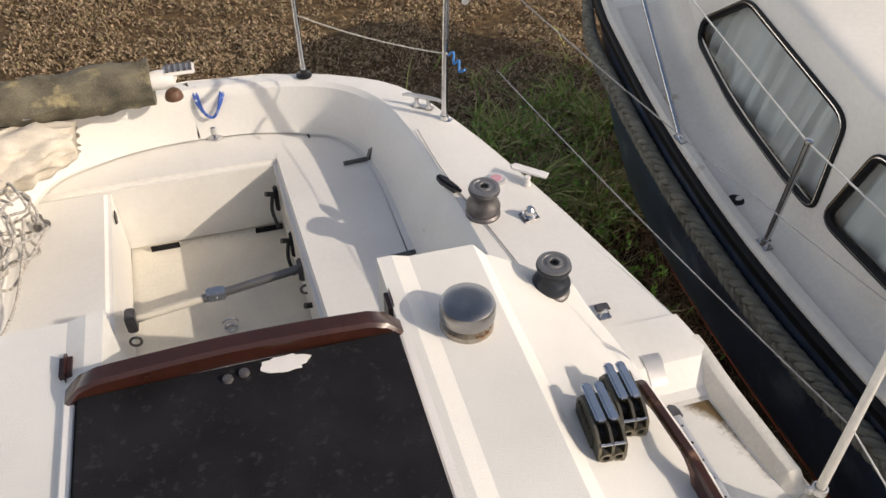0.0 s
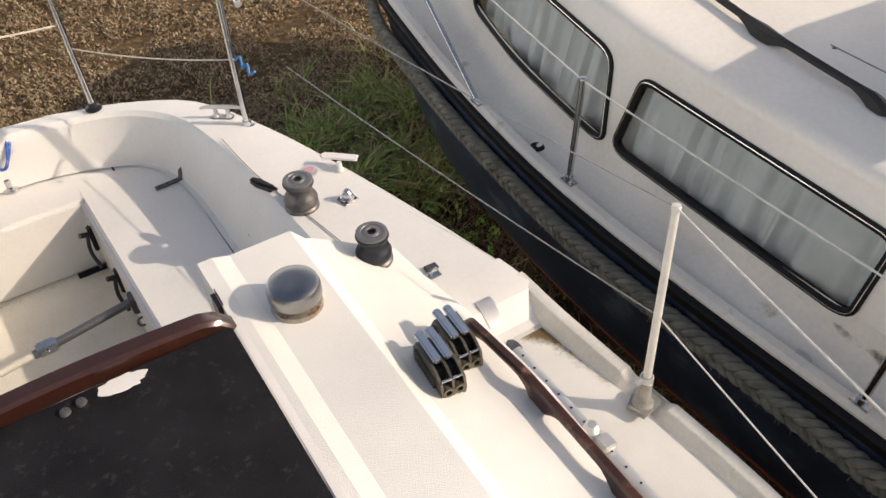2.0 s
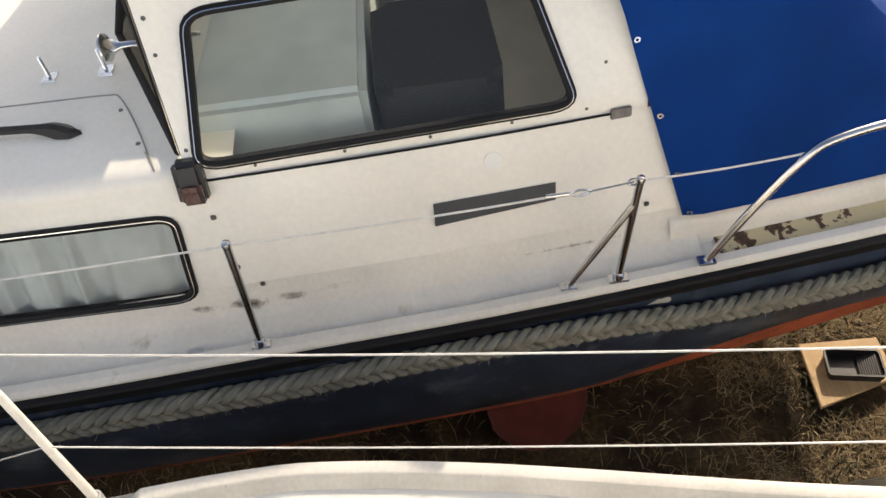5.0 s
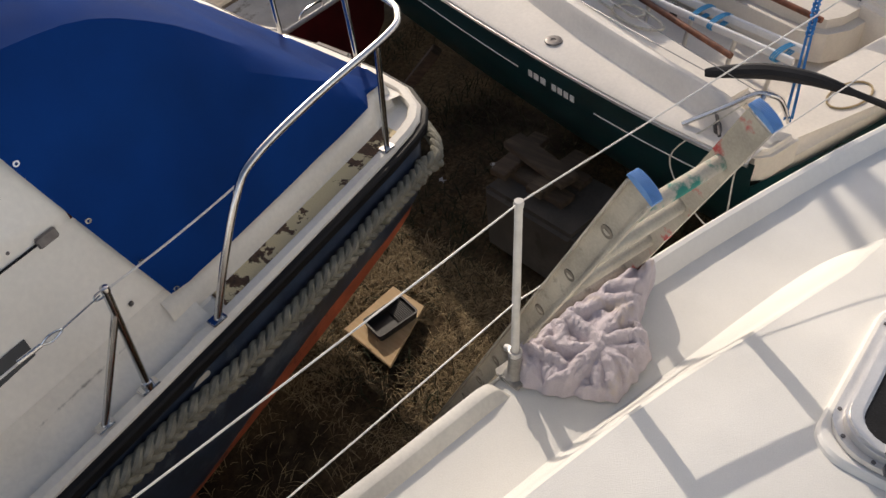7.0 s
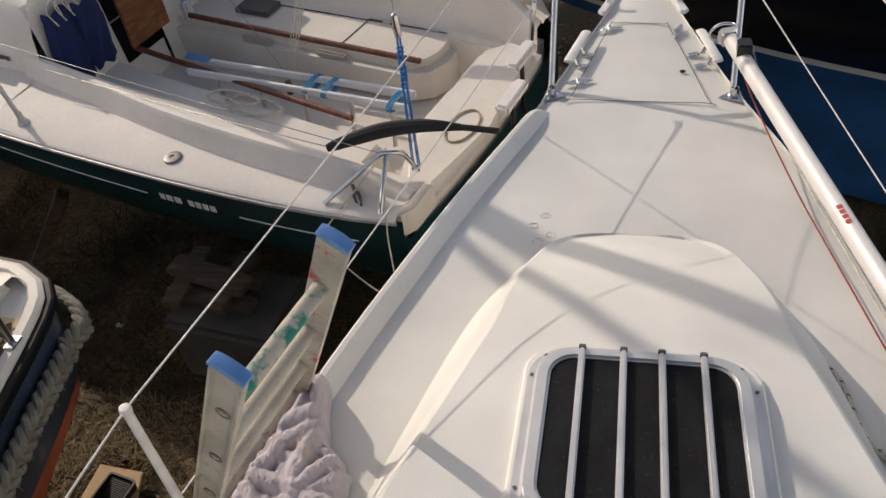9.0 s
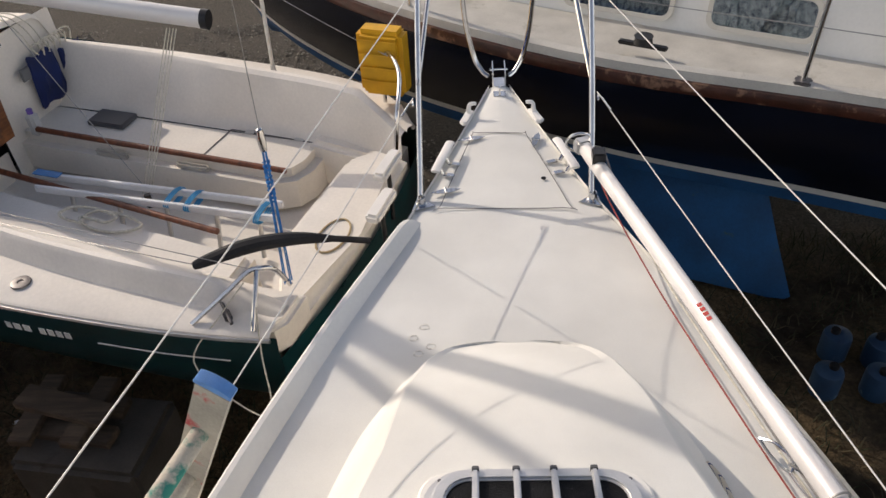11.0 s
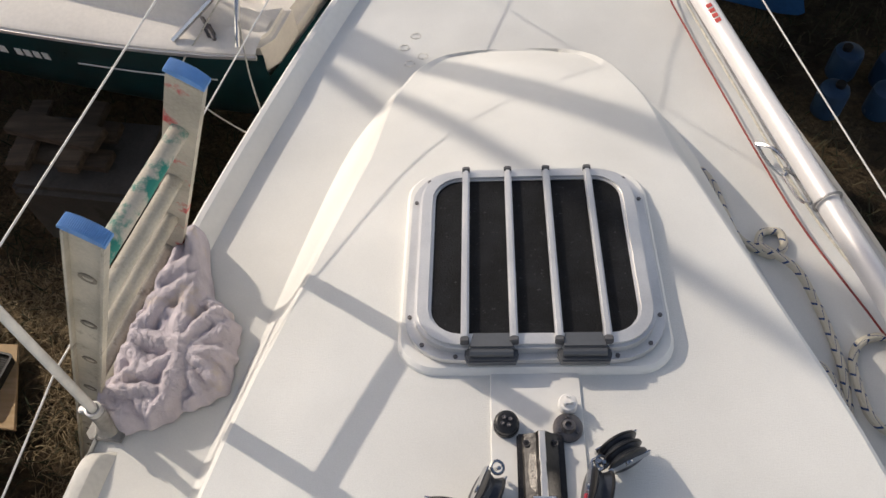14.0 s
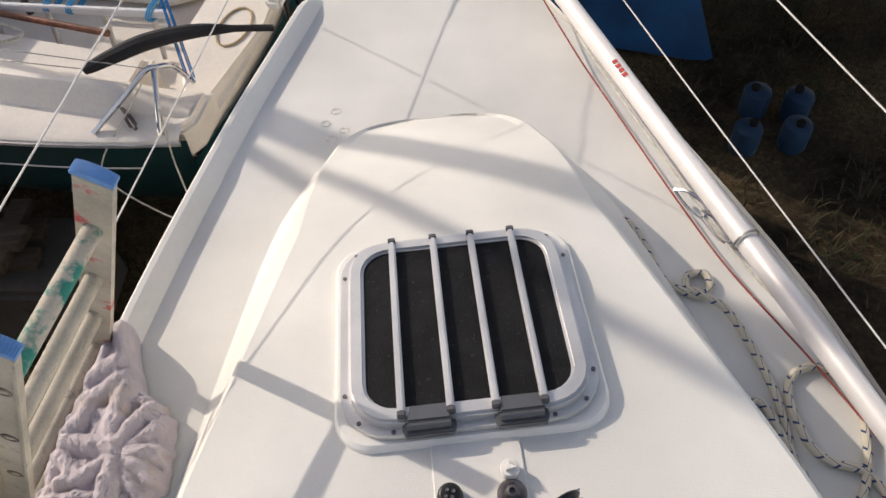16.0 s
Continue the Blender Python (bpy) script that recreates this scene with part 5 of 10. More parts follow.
        vs = [Vector((*p, 1.4335)) + s * nn for p, s in ((a, 1), (b, 1), (b, -1), (a, -1))]
        bm.faces.new([bm.verts.new(v) for v in vs])
    part("lid_joint", bm, RUBBER, yacht, "dark gap round the seat locker lid")
    for x, y in ((0.552, 3.21), (0.606, 2.598)):
        bm = bmesh.new()
        m = at_z(x, y, 1.434, 4)
        box(bm, (-0.112, -0.013, 0.0), (-0.005, 0.013, 0.006), 0.002, m)
        box(bm, (-0.008, -0.014, 0.0), (0.008, 0.014, 0.012), 0.004, m)
        box(bm, (-0.010, -0.015, 0.004), (-0.003, 0.015, 0.10), 0.002, m @ Matrix.Rotation(radians(18), 4, "Y"))
        h = part("strap_hinge", bm, mat("grey_strap_hinge", (0.13, 0.125, 0.12), 0.45, metal=0.6, var=0.2), yacht, "grey metal strap hinge")
        for xx in (-0.095, -0.06, -0.028):
            bm = bmesh.new()
            spin(bm, [(0.005, 0), (0.004, 0.002), (0, 0.002)], m @ Matrix.Translation((xx, 0, 0.005)), 8)
            part("screw", bm, PLASTIC, h)
    # footwell: telescopic bar, brackets, catches, drain
    bm = bmesh.new()
    rod(bm, (-0.45, 2.665, 1.30), (-0.14, 2.705, 1.31), 0.014, 14)
    bar = part("footwell_bar", bm, mat("cream_tube", (0.66, 0.62, 0.52), 0.4), yacht, "telescopic bar across the footwell")
    bm = bmesh.new()
    rod(bm, (-0.20, 2.697, 1.308), (0.185, 2.75, 1.32), 0.017, 14)
    part("outer_tube", bm, mat("grey_tube", (0.18, 0.18, 0.18), 0.35, metal=0.6), bar, "dark grey outer tube")
    bm = bmesh.new()
    box(bm, (-0.035, -0.022, -0.022), (0.035, 0.022, 0.022), 0.006, Matrix.Translation((-0.15, 2.705, 1.312)))
    rod(bm, (-0.15, 2.675, 1.31), (-0.15, 2.74, 1.315), 0.006)
    part("clamp", bm, STEEL, bar, "steel tube clamp")
    for x, y in ((-0.455, 2.66), (0.18, 2.755)):
        bm = bmesh.new()
        box(bm, (x - 0.018, y - 0.03, 1.265), (x + 0.018, y + 0.03, 1.345), 0.006)
        sweep(bm, [(x + 0.02 * math.cos(a), y - 0.045, 1.24 + 0.022 * math.sin(a)) for a in steps(0, 2 * math.pi, 12)[:-1]], 0.005, 6, closed=True)
        part("bar_bracket", bm, BRONZE, bar, "dark metal bracket with a ring")
    for (x, y, z), big in (((0.145, 3.22, 1.30), True), ((0.17, 2.98, 1.24), True), ((0.205, 2.62, 1.22), False)):
        bm = bmesh.new()
        box(bm, (x - 0.012, y - 0.02, z - 0.06), (x + 0.008, y + 0.02, z + 0.06), 0.006)
        rod(bm, (x - 0.01, y - 0.02, z + 0.04), (x - 0.045, y - 0.03, z + 0.055), 0.011, 10)
        if big:
            sweep(bm, smooth_path([(x - 0.014, y - 0.02, z + 0.05), (x - 0.03, y - 0.05, z - 0.02), (x - 0.016, y - 0.10, z - 0.08)], 4), 0.008, 8)
        part("locker_catch", bm, PLASTIC, yacht, "black locker catch")
    bm = bmesh.new()
    prism(bm, [(-0.02, -0.02), (0.015, -0.028), (0.03, 0.0), (0.012, 0.026), (-0.018, 0.022)], 0, 0.004, 0, at_z(-0.50, 3.20, 1.36) @ Matrix.Rotation(radians(90), 4, "Y"))
    part("broken_fitting", bm, PLASTIC, yacht, "black remains of a fitting")
    bm = bmesh.new()
    ring_prism(bm, [(0.026 * math.cos(a), 0.026 * math.sin(a)) for a in steps(0, 2 * math.pi, 20)[:-1]], [(0.014 * math.cos(a), 0.014 * math.sin(a)) for a in steps(0, 2 * math.pi, 20)[:-1]], 0, 0.006, at_z(-0.13, 2.74, 1.0755))
    sweep(bm, [(-0.13 + 0.03 * math.cos(a), 2.76, 1.09 + 0.02 * abs(math.sin(a))) for a in steps(0, math.pi, 8)], 0.004, 6)
    part("drain", bm, STEEL, yacht, "steel drain ring in the sole")
    # black plates for the shade in the cut-outs at the aft wall's foot
    for x in (-0.36, 0.09):
        bm = bmesh.new()
        box(bm, (x - 0.06, 3.277, 1.076), (x + 0.06, 3.281, 1.105))
        part("limber_hole_shade", bm, RUBBER, yacht, "black plate for the shade in a drain slot")
    bm = bmesh.new()
    spin(bm, [(0.032, 0), (0.032, 0.006), (0.026, 0.012), (0.014, 0.018), (0.013, 0.05), (0.009, 0.052), (0, 0.048)], at_z(-0.745, 3.12, 1.44), 20)
    part("tiller_socket", bm, BRONZE, yacht, "grey metal socket on the seat")

    # black hatch: bare patch, studs and scratches
    random.seed(5)
    bm = bmesh.new()
    out = []
    for k in range(26):
        a = 2 * math.pi * k / 26
        r = 1 + 0.28 * noise.noise((math.cos(a) * 2, math.sin(a) * 2, 3)) + random.uniform(-0.1, 0.1)
        out.append((0.055 + 0.052 * r * math.cos(a), 1.605 + 0.021 * r * math.sin(a)))
    prism(bm, out, 2.1515, 2.1535)
    part("bare_patch", bm, WHITEPL, yacht, "bare white patch where the coating has gone")
    for x, y in ((-0.062, 1.595), (-0.028, 1.602)):
        bm = bmesh.new()
        spin(bm, [(0.012, 0), (0.010, 0.007), (0.004, 0.009), (0, 0.007)], at_z(x, y, 2.152), 14)
        part("stud", bm, BRONZE, yacht, "worn metal stud")


yacht_fittings()


def mast_step():
    """Tabernacle plate without its mast, deck glands, and blocks shackled round it."""
    z = roof_z(0, -0.65)
    # flat raised strip in front of it
    bm = bmesh.new()
    skin(bm, [[(x, y, roof_z(0, y) + dz) for x, dz in ((-0.084, -0.004), (-0.081, 0.0045), (0.081, 0.0045), (0.084, -0.004))] for y in steps(-0.84, -0.35, 8)])
    part("raised_strip", bm, GEL, yacht, "smooth raised strip before the mast step")
    m = Matrix.Translation((-0.003, -0.625, z + 0.004)) @ Matrix.Rotation(0.06, 4, "X")
    bm = bmesh.new()
    box(bm, (-0.041, -0.092, 0.0), (0.041, 0.11, 0.012), 0.003, m)
    st = part("mast_step", bm, STEPM, yacht, "bare black mast step with worn metal edges")
    # ridged casting: two slopes that meet along a worn crest
    bm = bmesh.new()
    rows = []
    for t in steps(0, 1, 10):
        y = -0.086 + 0.186 * t
        a = 0.031 - 0.006 * max(0.0, (t - 0.55) / 0.45) ** 2 * 2
        rows.append([m @ Vector((x, y, zz)) for x, zz in ((-0.030, 0.012), (-0.029, 0.022), (-0.018, 0.029), (-0.007, 0.040), (0.004, 0.040), (0.009, 0.031), (a - 0.002, 0.023), (a + 0.001, 0.012))])
    skin(bm, rows, closed=True, cap=True)
    part("ridged_casting", bm, STEPM, st, "worn black casting with a crest", angle=20)
    bm = bmesh.new()
    rows = []
    for t in steps(0, 1, 14):
        y = -0.085 + 0.115 * t
        wob = 0.003 * noise.noise((t * 9, 2, 1))
        rows.append([m @ Vector((x, y, zz)) for x, zz in ((-0.0068 - wob, 0.0402), (-0.006, 0.0415), (0.003 + wob, 0.0415), (0.0042 + wob, 0.0402))])
    skin(bm, rows)
    part("worn_crest", bm, ALU, st, "bright worn crest")
    bm = bmesh.new()
    out = [(0.010, -0.052), (0.020, -0.050), (0.024, -0.02), (0.021, 0.008), (0.012, 0.018), (0.009, -0.01)]
    skin(bm, [[m @ Vector((x, y, 0.0318 - (x - 0.009) * 0.36)) for x, y in out], [m @ Vector((0.014 + (x - 0.014) * 0.2, -0.015 + (y + 0.015) * 0.2, 0.0315 - 0.0016)) for x, y in out]], closed=True, cap=True)
    part("bare_patch", bm, mat("scraped_grey_metal", (0.30, 0.28, 0.25), 0.5, metal=0.5, var=0.35, scale=60, fine=300, bump=0.05, spots=(0.10, 0.09, 0.08), spot_scale=70, spot_cut=0.55), st, "scraped grey patch")
    for x, y in ((-0.023, -0.068), (0.025, -0.068), (-0.021, 0.030), (0.022, 0.034)):
        bm = bmesh.new()
        spin(bm, [(0.0068, 0), (0.006, 0.0025), (0.003, 0.0012), (0, 0.0012)], m @ Matrix.Translation((x, y, 0.0265)), 12)
        sc = part("screw", bm, BRONZE, st)
        bm = bmesh.new()
        for a in (0, 90):
            box(bm, (-0.004, -0.0009, 0.0), (0.004, 0.0009, 0.0022), 0, m @ Matrix.Translation((x, y, 0.0285)) @ Matrix.Rotation(radians(a + 30), 4, "Z"))
        part("cross_slot", bm, PLASTIC, sc)
    bm = bmesh.new()
    sweep(bm, [m @ Vector(p) for p in smooth_path([(0.013, 0.030, 0.036), (0.015, 0.050, 0.050), (0.003, 0.068, 0.052), (-0.012, 0.060, 0.050), (-0.015, 0.040, 0.044), (-0.013, 0.028, 0.036)], 4)], 0.0042, 8)
    rod(bm, m @ Vector((-0.019, 0.031, 0.040)), m @ Vector((0.018, 0.031, 0.040)), 0.0038, 8)
    sh = part("shackle", bm, STEEL, st, "steel shackle on the step")
    bm = bmesh.new()
    sweep(bm, [m @ Vector(p) for p in smooth_path([(-0.016, 0.052, 0.048), (-0.024, 0.075, 0.040), (-0.014, 0.095, 0.036), (0.000, 0.090, 0.040), (0.002, 0.070, 0.050)], 4)], 0.0036, 8)
    part("second_shackle", bm, STEEL, sh, "smaller shackle hooked through it")
    # deck glands
    bm = bmesh.new()
    spin(bm, [(0.023, 0), (0.023, 0.014), (0.0215, 0.016), (0.0215, 0.026), (0.018, 0.030), (0.015, 0.031), (0.0, 0.029)], at_z(0.055, -0.735, z - 0.006), 26)
    gl = part("deck_plug", bm, PLASTIC, yacht, "black deck plug with four sockets")
    for k in range(4):
        bm = bmesh.new()
        a = k * math.pi / 2 + 0.5
        spin(bm, [(0.0036, 0), (0.0036, 0.0025), (0.002, 0.0025), (0, 0.001)], at_z(0.055 + 0.008 * math.cos(a), -0.735 + 0.008 * math.sin(a), z + 0.0245), 8)
        part("socket_pin", bm, BRONZE, gl)
    bm = bmesh.new()
    spin(bm, [(0.0265, 0), (0.0262, 0.007), (0.022, 0.010), (0.014, 0.011), (0.010, 0.016), (0.010, 0.021), (0.006, 0.022), (0.0045, 0.015), (0, 0.015)], at_z(-0.053, -0.730, z - 0.002), 26)
    for k in range(3):
        a = 0.5 + k * 2.094
        spin(bm, [(0.0035, 0.008), (0.003, 0.0125), (0, 0.012)], at_z(-0.053 + 0.0185 * math.cos(a), -0.730 + 0.0185 * math.sin(a), z), 8)
    part("deck_gland", bm, BRONZE, yacht, "grey metal cable gland")
    bm = bmesh.new()
    spin(bm, [(0.017, 0), (0.017, 0.018), (0.015, 0.021), (0.006, 0.021), (0.0055, 0.03), (0, 0.03)], at_z(-0.055, -0.772, z - 0.004), 24)
    for dx, dy in ((0.006, 0.005), (-0.006, 0.003), (0.0, -0.008)):
        spin(bm, [(0.0028, 0.0), (0.0028, 0.030), (0, 0.030)], at_z(-0.055 + dx, -0.772 + dy, z), 8)
    part("connector", bm, WHITEPL, yacht, "pale grey cable connector with pins")
    # blocks
    for k, (x, y, turn, tilt, n) in enumerate(((0.092, -0.606, -24, 68, 2), (0.156, -0.574, 262, 88, 3), (-0.092, -0.612, -12, 76, 2), (-0.138, -0.676, 116, 84, 3))):
        mm = at_z(x, y, z + 0.036, turn) @ Matrix.Rotation(radians(tilt), 4, "Y") @ Matrix.Diagonal((1.34, 1.34, 1.34, 1))
        gap = 0.0125
        first = -gap * (n - 1) / 2
        bm = bmesh.new()
        for q in range(n):
            c = first + gap * q if n == 3 else (-0.0105, 0.0105)[q]
            spin(bm, [(0.0, -0.0024), (0.025, -0.0024), (0.0276, -0.001), (0.0276, 0.001), (0.025, 0.0024), (0, 0.0024)], mm @ Matrix.Translation((0, 0, c)), 28)
        b = part("block", bm, PLASTIC, yacht, "black ball-bearing block on a shackle")
        for q in range(n - 1):
            c = first + gap * (q + 0.5) if n == 3 else 0.0
            h = 0.0042 if n == 3 else 0.0085
            bm = bmesh.new()
            spin(bm, [(0.0, -h), (0.0255, -h), (0.0215, 0), (0.0255, h), (0.0, h)], mm @ Matrix.Translation((0, 0, c)), 28)
            part("sheave", bm, DARKALU, b, "dark grooved sheave")
        e = abs(first) + 0.0028 if n == 3 else 0.0132
        for sgn in (-1, 1):
            bm = bmesh.new()
            out = [(-0.0075, -0.030), (0.0075, -0.030), (0.0095, -0.008), (0.0095, 0.008), (0.006, 0.030), (-0.006, 0.030), (-0.0095, 0.008), (-0.0095, -0.008)]
            prism(bm, out, sgn * e - 0.0009, sgn * e + 0.0009, 0.0, mm)
            spin(bm, [(0.0055, -0.0025), (0.0055, 0.0025), (0, 0.0025)], mm @ Matrix.Translation((0, 0, sgn * e)), 12)
            part("cheek_strap", bm, STEEL, b, "steel cheek strap with a rivet")
        if k == 2:
            bm = bmesh.new()
            prism(bm, [(-0.0035, 0.008), (0.0035, 0.008), (0.003, 0.023), (-0.003, 0.023)], e + 0.001, e + 0.0022, 0.0, mm)
            part("red_mark", bm, mat("red_label", (0.40, 0.03, 0.05), 0.5), b, "small red mark")
        bm = bmesh.new()
        for a, rr, flat in (((0, -0.036, 0), 0.008, (1, 0, 0)),):
            sweep(bm, [mm @ (Vector(a) + (Vector((rr * math.cos(t), rr * math.sin(t), 0)) if flat[2] else Vector((0, rr * math.cos(t), rr * math.sin(t))))) for t in steps(0, 2 * math.pi, 14)[:-1]], 0.0028, 6, closed=True)
        rod(bm, mm @ Vector((-0.010, -0.034, 0)), mm @ Vector((0.010, -0.034, 0)), 0.0034, 8)
        part("shackle", bm, STEEL, b, "steel shackles")


STEPM = mat("worn_black_casting", (0.034, 0.031, 0.030), 0.36, metal=0.35, var=0.3, scale=25, bump=0.03, spots=(0.17, 0.15, 0.13), spot_scale=34, spot_cut=0.60)
mast_step()


def bow_fittings():
    z = DECK + 0.012
    # anchor locker lid: a dark joint round a flush panel
    lid = [(0.25, -2.80), (0.262, -2.83), (0.14, -3.33), (0.115, -3.365), (-0.09, -3.35), (-0.112, -3.32), (-0.245, -2.81), (-0.23, -2.78)]
    bm = bmesh.new()
    rows = []
    pts = smooth_path([(x, y, z + 0.006) for x, y in lid], 4, closed=True)
    c = sum(pts, Vector()) / len(pts)
    for k in (1.0, 0.978):
        rows.append([c + (p - c) * k for p in pts])
    skin(bm, rows, closed=True)
    part("locker_joint", bm, mat("grey_joint", (0.16, 0.155, 0.15), 0.7), yacht, "grey joint round the anchor locker lid")
    for x, y, turn in ((0.139, -3.31, 12), (0.244, -2.915, 12), (-0.145, -3.285, 75)):
        bm = bmesh.new()
        m = at_z(x, y, z + 0.006, turn)
        prism(bm, [(-0.062, 0.0), (-0.035, -0.012), (0, -0.016), (0.035, -0.012), (0.062, 0.0), (0.035, 0.012), (0, 0.016), (-0.035, 0.012)], 0, 0.005, 0.0015, m)
        rod(bm, m @ Vector((0, -0.018, 0.005)), m @ Vector((0, 0.018, 0.005)), 0.006)
        h = part("hinge", bm, STEEL, yacht, "steel butterfly hinge")
        for q in (-0.042, -0.022, 0.022, 0.042):
            bm = bmesh.new()
            spin(bm, [(0.0035, 0), (0.003, 0.0015), (0, 0.001)], m @ Matrix.Translation((q, 0, 0.005)), 6)
            part("screw", bm, BRONZE, h)
    # black disc for the shade in the locker lid's finger hole
    bm = bmesh.new()
    spin(bm, [(0.011, 0), (0.011, 0.0015), (0, 0.0015)], at_z(-0.157, -2.99, z + 0.006), 14)
    part("finger_hole_shade", bm, RUBBER, yacht, "black disc for the shade in a finger hole")
    # four faint ring-shaped marks where something stood
    for x, y in ((0.30, -2.15), (0.335, -2.10), (0.275, -2.06), (0.315, -2.03)):
        bm = bmesh.new()
        ring_prism(bm, [(0.017 * math.cos(a) * (1 + 0.12 * math.sin(3 * a)), 0.015 * math.sin(a)) for a in steps(0, 2 * math.pi, 18)[:-1]], [(0.012 * math.cos(a), 0.010 * math.sin(a) * (1 + 0.15 * math.cos(2 * a))) for a in steps(0, 2 * math.pi, 18)[:-1]], 0, 0.0012, at_z(x, y, DECK + 0.012))
        part("ring_mark", bm, mat("faint_ring_mark", (0.69, 0.67, 0.61), 0.6, var=0.2, scale=60), yacht, "faint grey ring mark")
    # horn cleats and fairleads, white, either side
    for s in (1, -1):
        bm = bmesh.new()
        m = at_z(s * 0.158, -3.49, z, -17 * s)
        prism(bm, [(-0.018, -0.06), (0.018, -0.06), (0.02, 0.05), (0.0, 0.065), (-0.02, 0.05)], 0, 0.02, 0.005, m)
        sweep(bm, [m @ Vector(p) for p in smooth_path([(0, -0.03, 0.015), (0, -0.035, 0.05), (-0.01 * s, -0.04, 0.062), (-0.03 * s, -0.05, 0.06)], 4)], lambda t: 0.011 - 0.003 * t, 10)
        part("fairlead", bm, WHITEPL, yacht, "white bow fairlead with a hook")
        bm = bmesh.new()
        m = at_z(s * 0.258, -3.12, z, -15 * s)
        sweep(bm, [m @ Vector(p) for p in ((0, -0.115, 0.040), (0, -0.1, 0.046), (0, 0.1, 0.046), (0, 0.115, 0.040))], lambda t: (0.02, 0.010), 10, flat=(0, 0, 1))
        cl = part("mooring_cleat", bm, WHITEPL, yacht, "long white mooring cleat on steel feet")
        for q in (-0.01, 0.075):
            bm = bmesh.new()
            box(bm, (-s * 0.05 - 0.02, q - 0.012, 0), (-s * 0.05 + 0.03, q + 0.012, 0.008), 0.003, m)
            rod(bm, m @ Vector((-s * 0.02, q, 0.004)), m @ Vector((0, q, 0.046)), 0.009)
            part("cleat_foot", bm, STEEL, cl, "steel cleat foot")
    # stem head fitting and roller cheeks
    bm = bmesh.new()
    m = at_z(0.0, -3.715, z + 0.002)
    box(bm, (-0.03, -0.025, 0), (0.03, 0.025, 0.005), 0.001, m)
    box(bm, (-0.004, -0.02, 0.004), (0.004, 0.02, 0.045), 0.002, m)
    part("stem_plate", bm, STEEL, yacht, "steel plate with an upright tang")
    bm = bmesh.new()
    for x in (-0.03, 0.03):
        box(bm, (x - 0.003, -3.93, z - 0.04), (x + 0.003, -3.80, z + 0.075), 0.002)
    rod(bm, (-0.045, -3.88, z + 0.05), (0.045, -3.88, z + 0.05), 0.005)
    box(bm, (-0.03, -3.93, z - 0.03), (0.03, -3.8, z - 0.02))
    part("bow_roller", bm, STEEL, yacht, "steel bow roller cheeks")
    # pulpit: two legs a side, bow hoop, top rail
    top = 2.48
    bm = bmesh.new()
    hoop = smooth_path([(0.346, -2.875, z), (0.340, -3.06, 1.94), (0.333, -3.24, 2.24), (0.326, -3.34, top - 0.07), (0.315, -3.41, top), (0.27, -3.62, top + 0.02), (0.16, -3.98, top + 0.03), (0.0, -4.08, top + 0.035), (-0.16, -3.98, top + 0.03), (-0.27, -3.62, top + 0.02),
                        (-0.325, -3.40, top), (-0.335, -3.32, top - 0.07), (-0.340, -3.22, 2.24), (-0.342, -3.04, 1.94), (-0.336, -2.845, z)], 5)
    sweep(bm, hoop, 0.0125, 12)
    pul = part("pulpit", bm, STEEL, yacht, "polished steel bow pulpit")
    bm = bmesh.new()
    sweep(bm, smooth_path([(0.17, -3.95, top + 0.02), (0.165, -3.945, 2.0), (0.125, -3.92, 1.76), (0.085, -3.89, 1.68), (0.05, -3.87, 1.655)], 5), 0.0125, 10)
    part("pulpit_leg", bm, STEEL, pul)
    bm = bmesh.new()
    sweep(bm, smooth_path([(-0.17, -3.95, top + 0.02), (-0.165, -3.945, 2.0), (-0.125, -3.92, 1.76), (-0.085, -3.89, 1.68), (-0.05, -3.87, 1.655)], 5), 0.0125, 10)
    part("pulpit_leg", bm, STEEL, pul)
    for s in (1, -1):
        bm = bmesh.new()
        sweep(bm, [(s * 0.340, -3.10, 2.03), (s * 0.30, -3.42, 2.24), (s * 0.235, -3.76, top + 0.024)], 0.0105, 10)
        part("pulpit_brace", bm, STEEL, pul)
        bm = bmesh.new()
        prism(bm, [(-0.05, -0.035), (0.05, -0.035), (0.0, 0.05)], 0.0, 0.006, 0.002, at_z(s * 0.342, -2.845, z - 0.005, 180 + s * 20))
        spin(bm, [(0.024, 0.004), (0.018, 0.01), (0.016, 0.035), (0.0125, 0.036)], at_z(s * 0.34, -2.845, z - 0.004), 16)
        part("pulpit_foot", bm, STEEL, pul, "triangular steel foot plate")
    # lifelines: two a side, with lashings and a clip at the pulpit
    for s in (1, -1):
        a1, a2 = (Vector((0.972, -0.915, 2.255)), Vector((1.267, 1.262, 2.293))) if s > 0 else (Vector((-0.99, -0.9, 2.255)), Vector((-1.26, 1.25, 2.293)))
        b1, b2 = (Vector((0.979, -0.895, 1.93)), Vector((1.25, 1.231, 1.965))) if s > 0 else (Vector((-0.885, -0.89, 1.93)), Vector((-1.246, 1.225, 1.965)))
        p1, p2 = Vector((s * 0.335, -3.30, 2.35)), Vector((s * 0.358, -3.05, 2.0))
        wire(p1, a1)
        wire(a1, a2, sag=0.016)
        wire(p2, b1)
        wire(b1, b2, sag=0.016)
        q1, q2 = Vector((s * 0.99 - 0.13 * (s < 0), 2.86, 2.30)), Vector((s * 0.98 - 0.13 * (s < 0), 2.88, 1.98))
        wire(a2, q1, 0.0019, 0.014, mt=GREYWIRE)
        wire(b2, q2, 0.0019, 0.014, mt=GREYWIRE)
        bm = bmesh.new()
